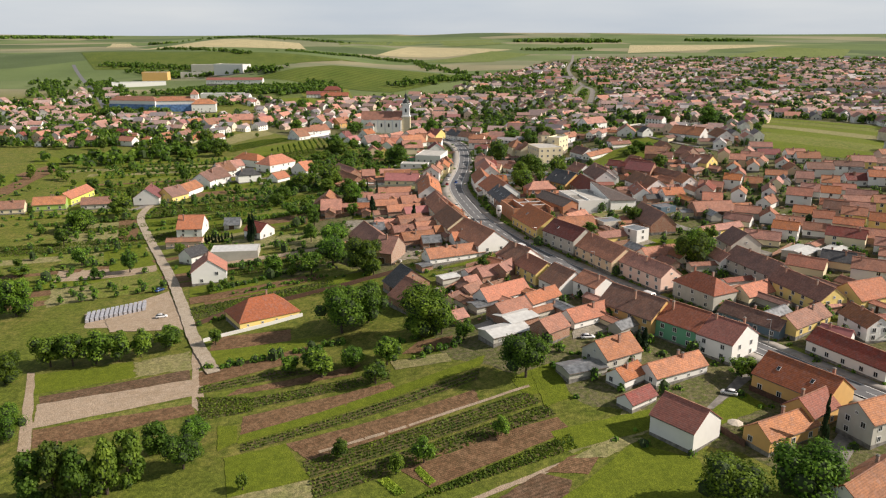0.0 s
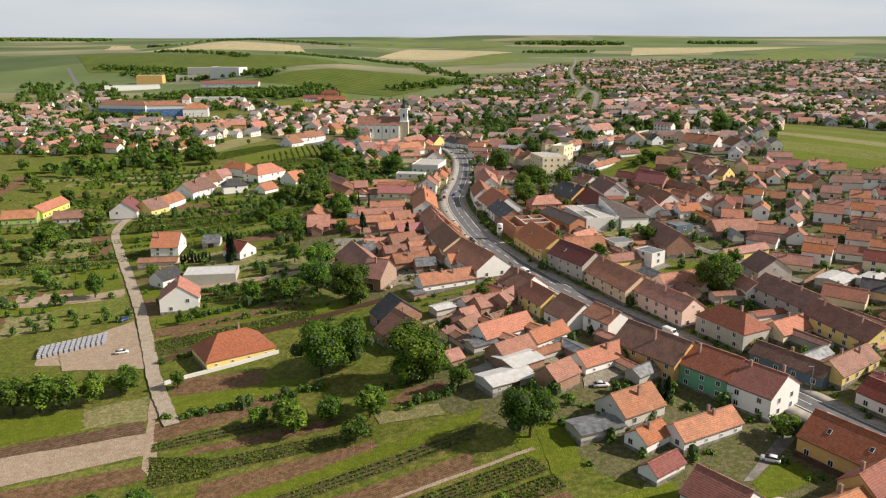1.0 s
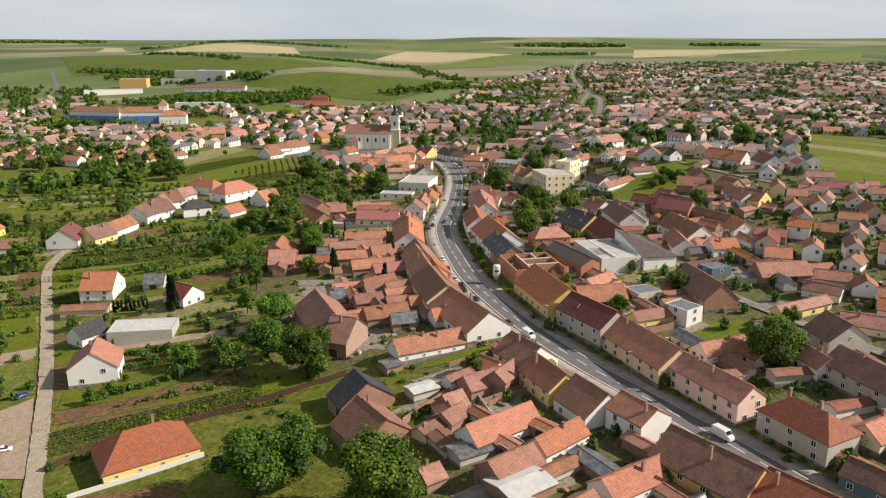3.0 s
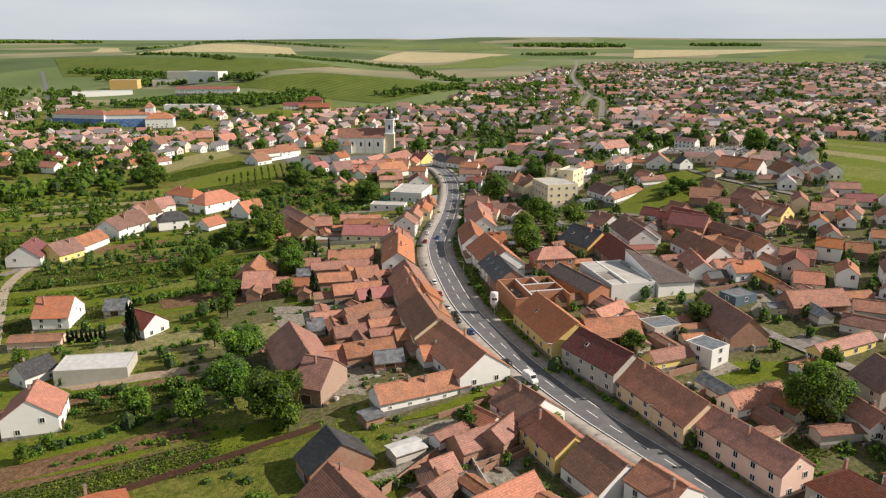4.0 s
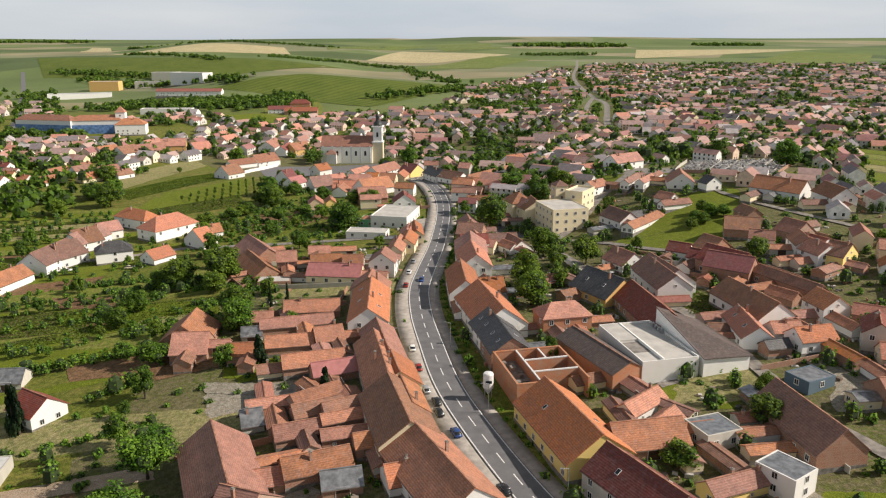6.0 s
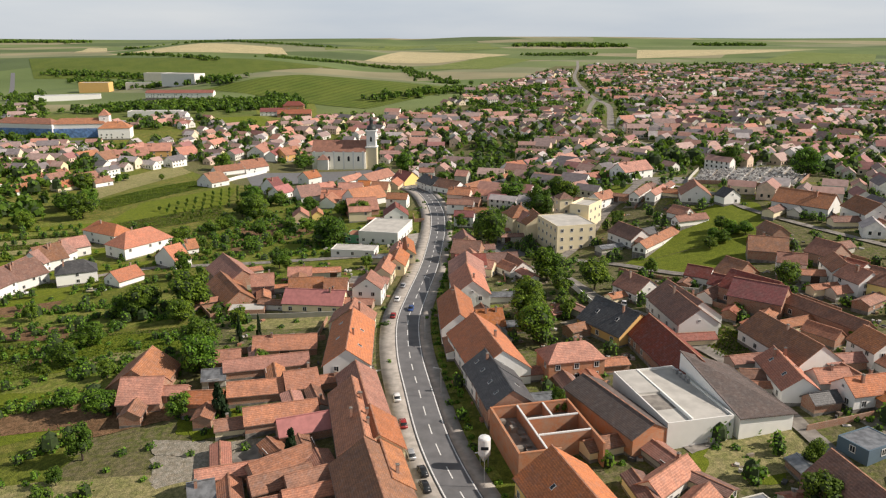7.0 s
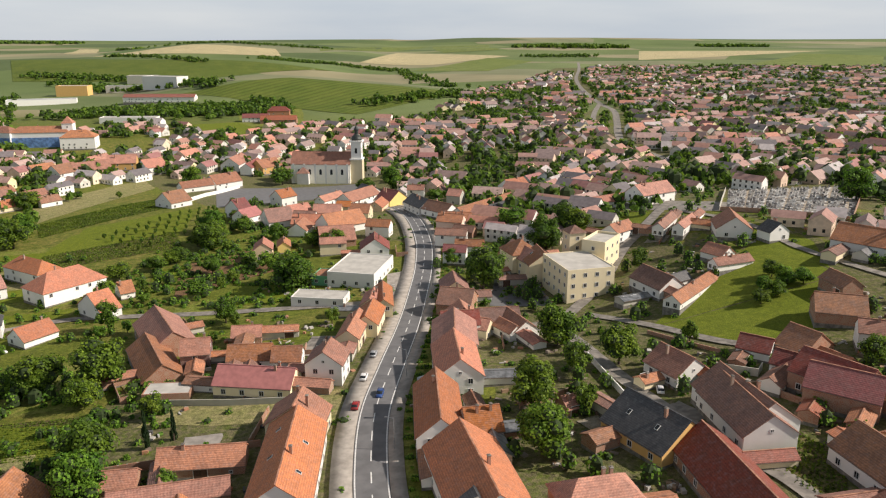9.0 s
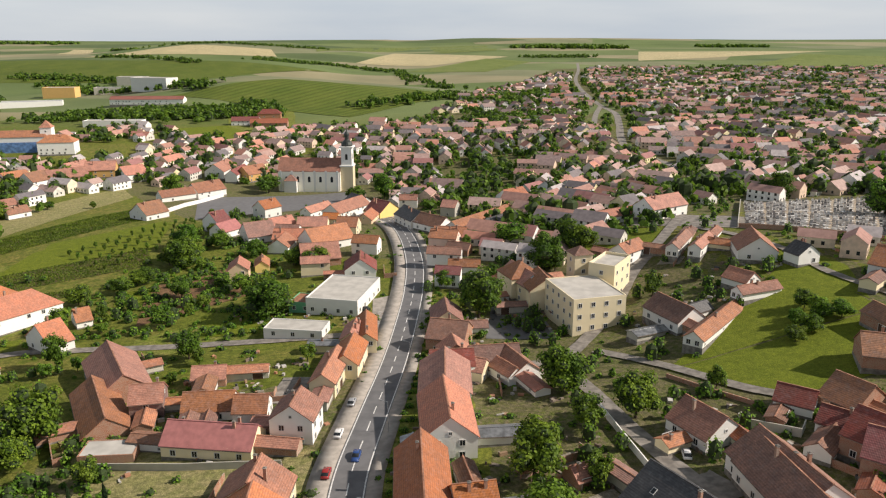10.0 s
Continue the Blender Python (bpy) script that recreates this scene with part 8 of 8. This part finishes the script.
# scattered trees and shrubs of the gardens
GARDEN = [(-250, 150), (-60, 150), (20, 160), (-20, 230), (-15, 300), (-60, 330), (-45, 470), (-40, 500), (-30, 560), (-30, 640), (-70, 700), (-130, 790), (-330, 760), (-300, 500), (-250, 350)]
made = 0
while made < 130:
    x, y = rt.uniform(-330, 20), rt.uniform(170, 790)
    if not inside(x, y, GARDEN) or not free(x, y, 1.0, 5):
        continue
    if noise.noise((x * 0.02, y * 0.02, 1.0)) < -0.12 and y < 330:
        continue
    if y < 265 or rt.random() > 0.8 or (x < -100 and y > 590 and rt.random() < 0.8):
        continue
    h = rt.uniform(3.0, 6.5) if rt.random() < 0.8 else rt.uniform(7, 11)
    tree(x, y, h, h * rt.uniform(0.36, 0.5), "m")
    made += 1
made = 0
while made < 70:
    x, y = rt.uniform(20, 330), rt.uniform(190, 800)
    if not (inside(x, y, TOWN) or inside(x, y, NEAR) or (x < 230 and 300 < y < 620)) or not free(x, y, -1.0, 5) or any(inside(x, y, o) for o in OPEN[:3] + OPEN[-2:]):
        continue
    h = rt.uniform(4, 9)
    tree(x, y, h, h * rt.uniform(0.32, 0.48), rt.choice("mmb"))
    made += 1
# denser planting, joined
for _ in range(7000):
    x, y = rt.uniform(-400, 30), rt.uniform(180, 800)
    if not inside(x, y, GARDEN) or not free(x, y, 0.0, 4.5) or (y < 262 and x > -135) or (x < -100 and y > 590) or (x < -110 and rt.random() < 0.5):
        continue
    if noise.noise(((x * along.x + y * along.y) * 0.014, (x * across.x + y * across.y) * 0.14, 2.0)) < 0.08:
        continue
    dense = noise.noise((x * 0.016, y * 0.016, 5.0)) * 0.8 + (0.1 if y > 330 else -0.05)
    if rt.random() > 0.15 + dense:
        continue
    h = rt.uniform(2.4, 7.0)
    bush_l.lump(x, y, float(ground_z(x, y)) + h * 0.25, h * rt.uniform(0.4, 0.55), h * 0.75, 46, 0.33)
for _ in range(1500):
    x, y = rt.uniform(20, 330), rt.uniform(180, 800)
    if free(x, y, -1.5, 5) and not any(inside(x, y, o) for o in OPEN[:3] + OPEN[-2:]):
        h = rt.uniform(2.2, 6.5)
        bush_l.lump(x, y, float(ground_z(x, y)) + h * 0.25, h * rt.uniform(0.35, 0.5), h * 0.75, 46, 0.33)
for _ in range(3500):
    x, y = rt.uniform(-330, 60), rt.uniform(150, 790)
    if inside(x, y, GARDEN) and free(x, y, 0.5, 4) and y > 300 and not (x < -100 and y > 590) and noise.noise(((x * along.x + y * along.y) * 0.014, (x * across.x + y * across.y) * 0.14, 2.0)) > 0.02:
        r = rt.uniform(0.6, 1.7)
        bush_l.lump(x, y, float(ground_z(x, y)), r, r * rt.uniform(0.8, 1.5), 26, 0.3)
for _ in range(3200):
    x, y = rt.uniform(-60, 330), rt.uniform(150, 800)
    if (x > 30 or y > 265) and free(x, y, -2.0, 5) and not any(inside(x, y, o) for o in OPEN[:3] + OPEN[-2:]):
        r = rt.uniform(0.6, 1.8)
        bush_l.lump(x, y, float(ground_z(x, y)), r, r * rt.uniform(0.8, 1.5), 26, 0.3)
# hedges and undergrowth of the lane gardens
for plot, many in (([(-122.0, 563.1), (-108.0, 622.6), (-57.7, 665.9), (-24.5, 547.8), (-29.1, 524.8), (-101.5, 534.2)], 330), ([(-130.3, 467.3), (-98.0, 482.2), (-50.4, 470.5), (-39.3, 428.6), (-45.4, 402.5), (-99.8, 413.7)], 170)):
    xs, ys = [p[0] for p in plot], [p[1] for p in plot]
    for _ in range(many * 3):
        x, y = rt.uniform(min(xs), max(xs)), rt.uniform(min(ys), max(ys))
        if inside(x, y, plot) and free(x, y, -1.0, 3.5) and noise.noise((x * 0.03, y * 0.09, 7.0)) > -0.05:
            h = rt.uniform(0.8, 3.6)
            bush_l.lump(x, y, float(ground_z(x, y)) + h * 0.2, h * rt.uniform(0.5, 0.8), h * 0.8, 40, 0.3)
# loose clutter of the yards
CLUT = island_tiles("yard_clutter", [(0.3, 0.2, 0.12), (0.5, 0.48, 0.45), (0.16, 0.12, 0.09), (0.4, 0.2, 0.12), (0.24, 0.2, 0.16), (0.4, 0.38, 0.35), (0.08, 0.08, 0.08)])
cl = Solid()
for _ in range(1500):
    x, y = rt.uniform(-70, 200), rt.uniform(222, 560)
    if not free(x, y, -3.5, 9) or any(inside(x, y, o) for o in OPEN[:3] + OPEN[-2:]) or x < -45 or (x < 5 and y < 300):
        continue
    z = float(ground_z(x, y))
    for _ in range(rt.randint(1, 4)):
        u, v = x + rt.uniform(-1.5, 1.5), y + rt.uniform(-1.5, 1.5)
        a, b, c = rt.uniform(0.15, 0.6), rt.uniform(0.15, 0.9), rt.uniform(0.15, 0.9)
        t = rt.uniform(0, 3)
        pts = [(u + sx * a * math.cos(t) - sy * b * math.sin(t), v + sx * a * math.sin(t) + sy * b * math.cos(t)) for sx, sy in ((-1, -1), (1, -1), (1, 1), (-1, 1))]
        cl.hexa([(p, q, z - 0.2) for p, q in pts] + [(p, q, z + c) for p, q in pts])
tagged(new("yard_clutter", cl.mesh("yard_clutter", [CLUT])), "crates, boards, woodpiles and odds in back yards", "clutter", kind="stuff")
# trees among the distant houses
for _ in range(15000):
    y = 560 + 1750 * rt.random() ** 1.3
    x = rt.uniform(-580, 0.62 * y + 60)
    if not (inside(x, y, TOWN) or inside(x, y, WEST) or inside(x, y, WEST2) or inside(x, y, NORTH)) or any(inside(x, y, o) for o in OPEN) or np.min((FX - x) ** 2 + (FY - y) ** 2) < 100:
        continue
    h = rt.uniform(4, 9) if rt.random() < 0.8 else rt.uniform(9, 14)
    belt_l.lump(x, y, float(ground_z(x, y)) + h * 0.3, h * rt.uniform(0.35, 0.55), h * 0.65, 16, 1.05 + y * 0.0004)
salad_l.done("salad_rows", LEAF["s"], "bright green salad plants in short rows", "plants")
rows_l.done("vegetable_rows", LEAF["m"], "low green vegetable plants in garden rows", "plants")
bush_l.done("shrubs", LEAF["m"], "low green shrubs in gardens and yards", "shrubs")
belt_l.done("far_trees", LEAF["m"], "distant trees between the houses and fields", "trees")
# young orchard rows on the lawn
for i in range(5):
    for k in range(11):
        u, v = (i + 0.5) / 5, (k + 0.5) / 11
        q = (Vector((-150, 640)) * (1 - v) + Vector((-112, 705)) * v) * (1 - u) + (Vector((-118, 612)) * (1 - v) + Vector((-80, 680)) * v) * u
        if free(q.x, q.y, 0, 3):
            tree(q.x, q.y, rt.uniform(2.6, 3.8), rt.uniform(0.8, 1.2), "m", "young_tree")

# clump of low trees on the lawn
for x, y, h, r in ((119, 489, 4.8, 3.0), (125, 493, 6.0, 3.8), (131, 501, 6.5, 4.0), (130, 508, 6.0, 3.6), (136, 499, 5.5, 3.4), (124, 499, 5.0, 3.2)):
    tree(x, y, h, r, "b")
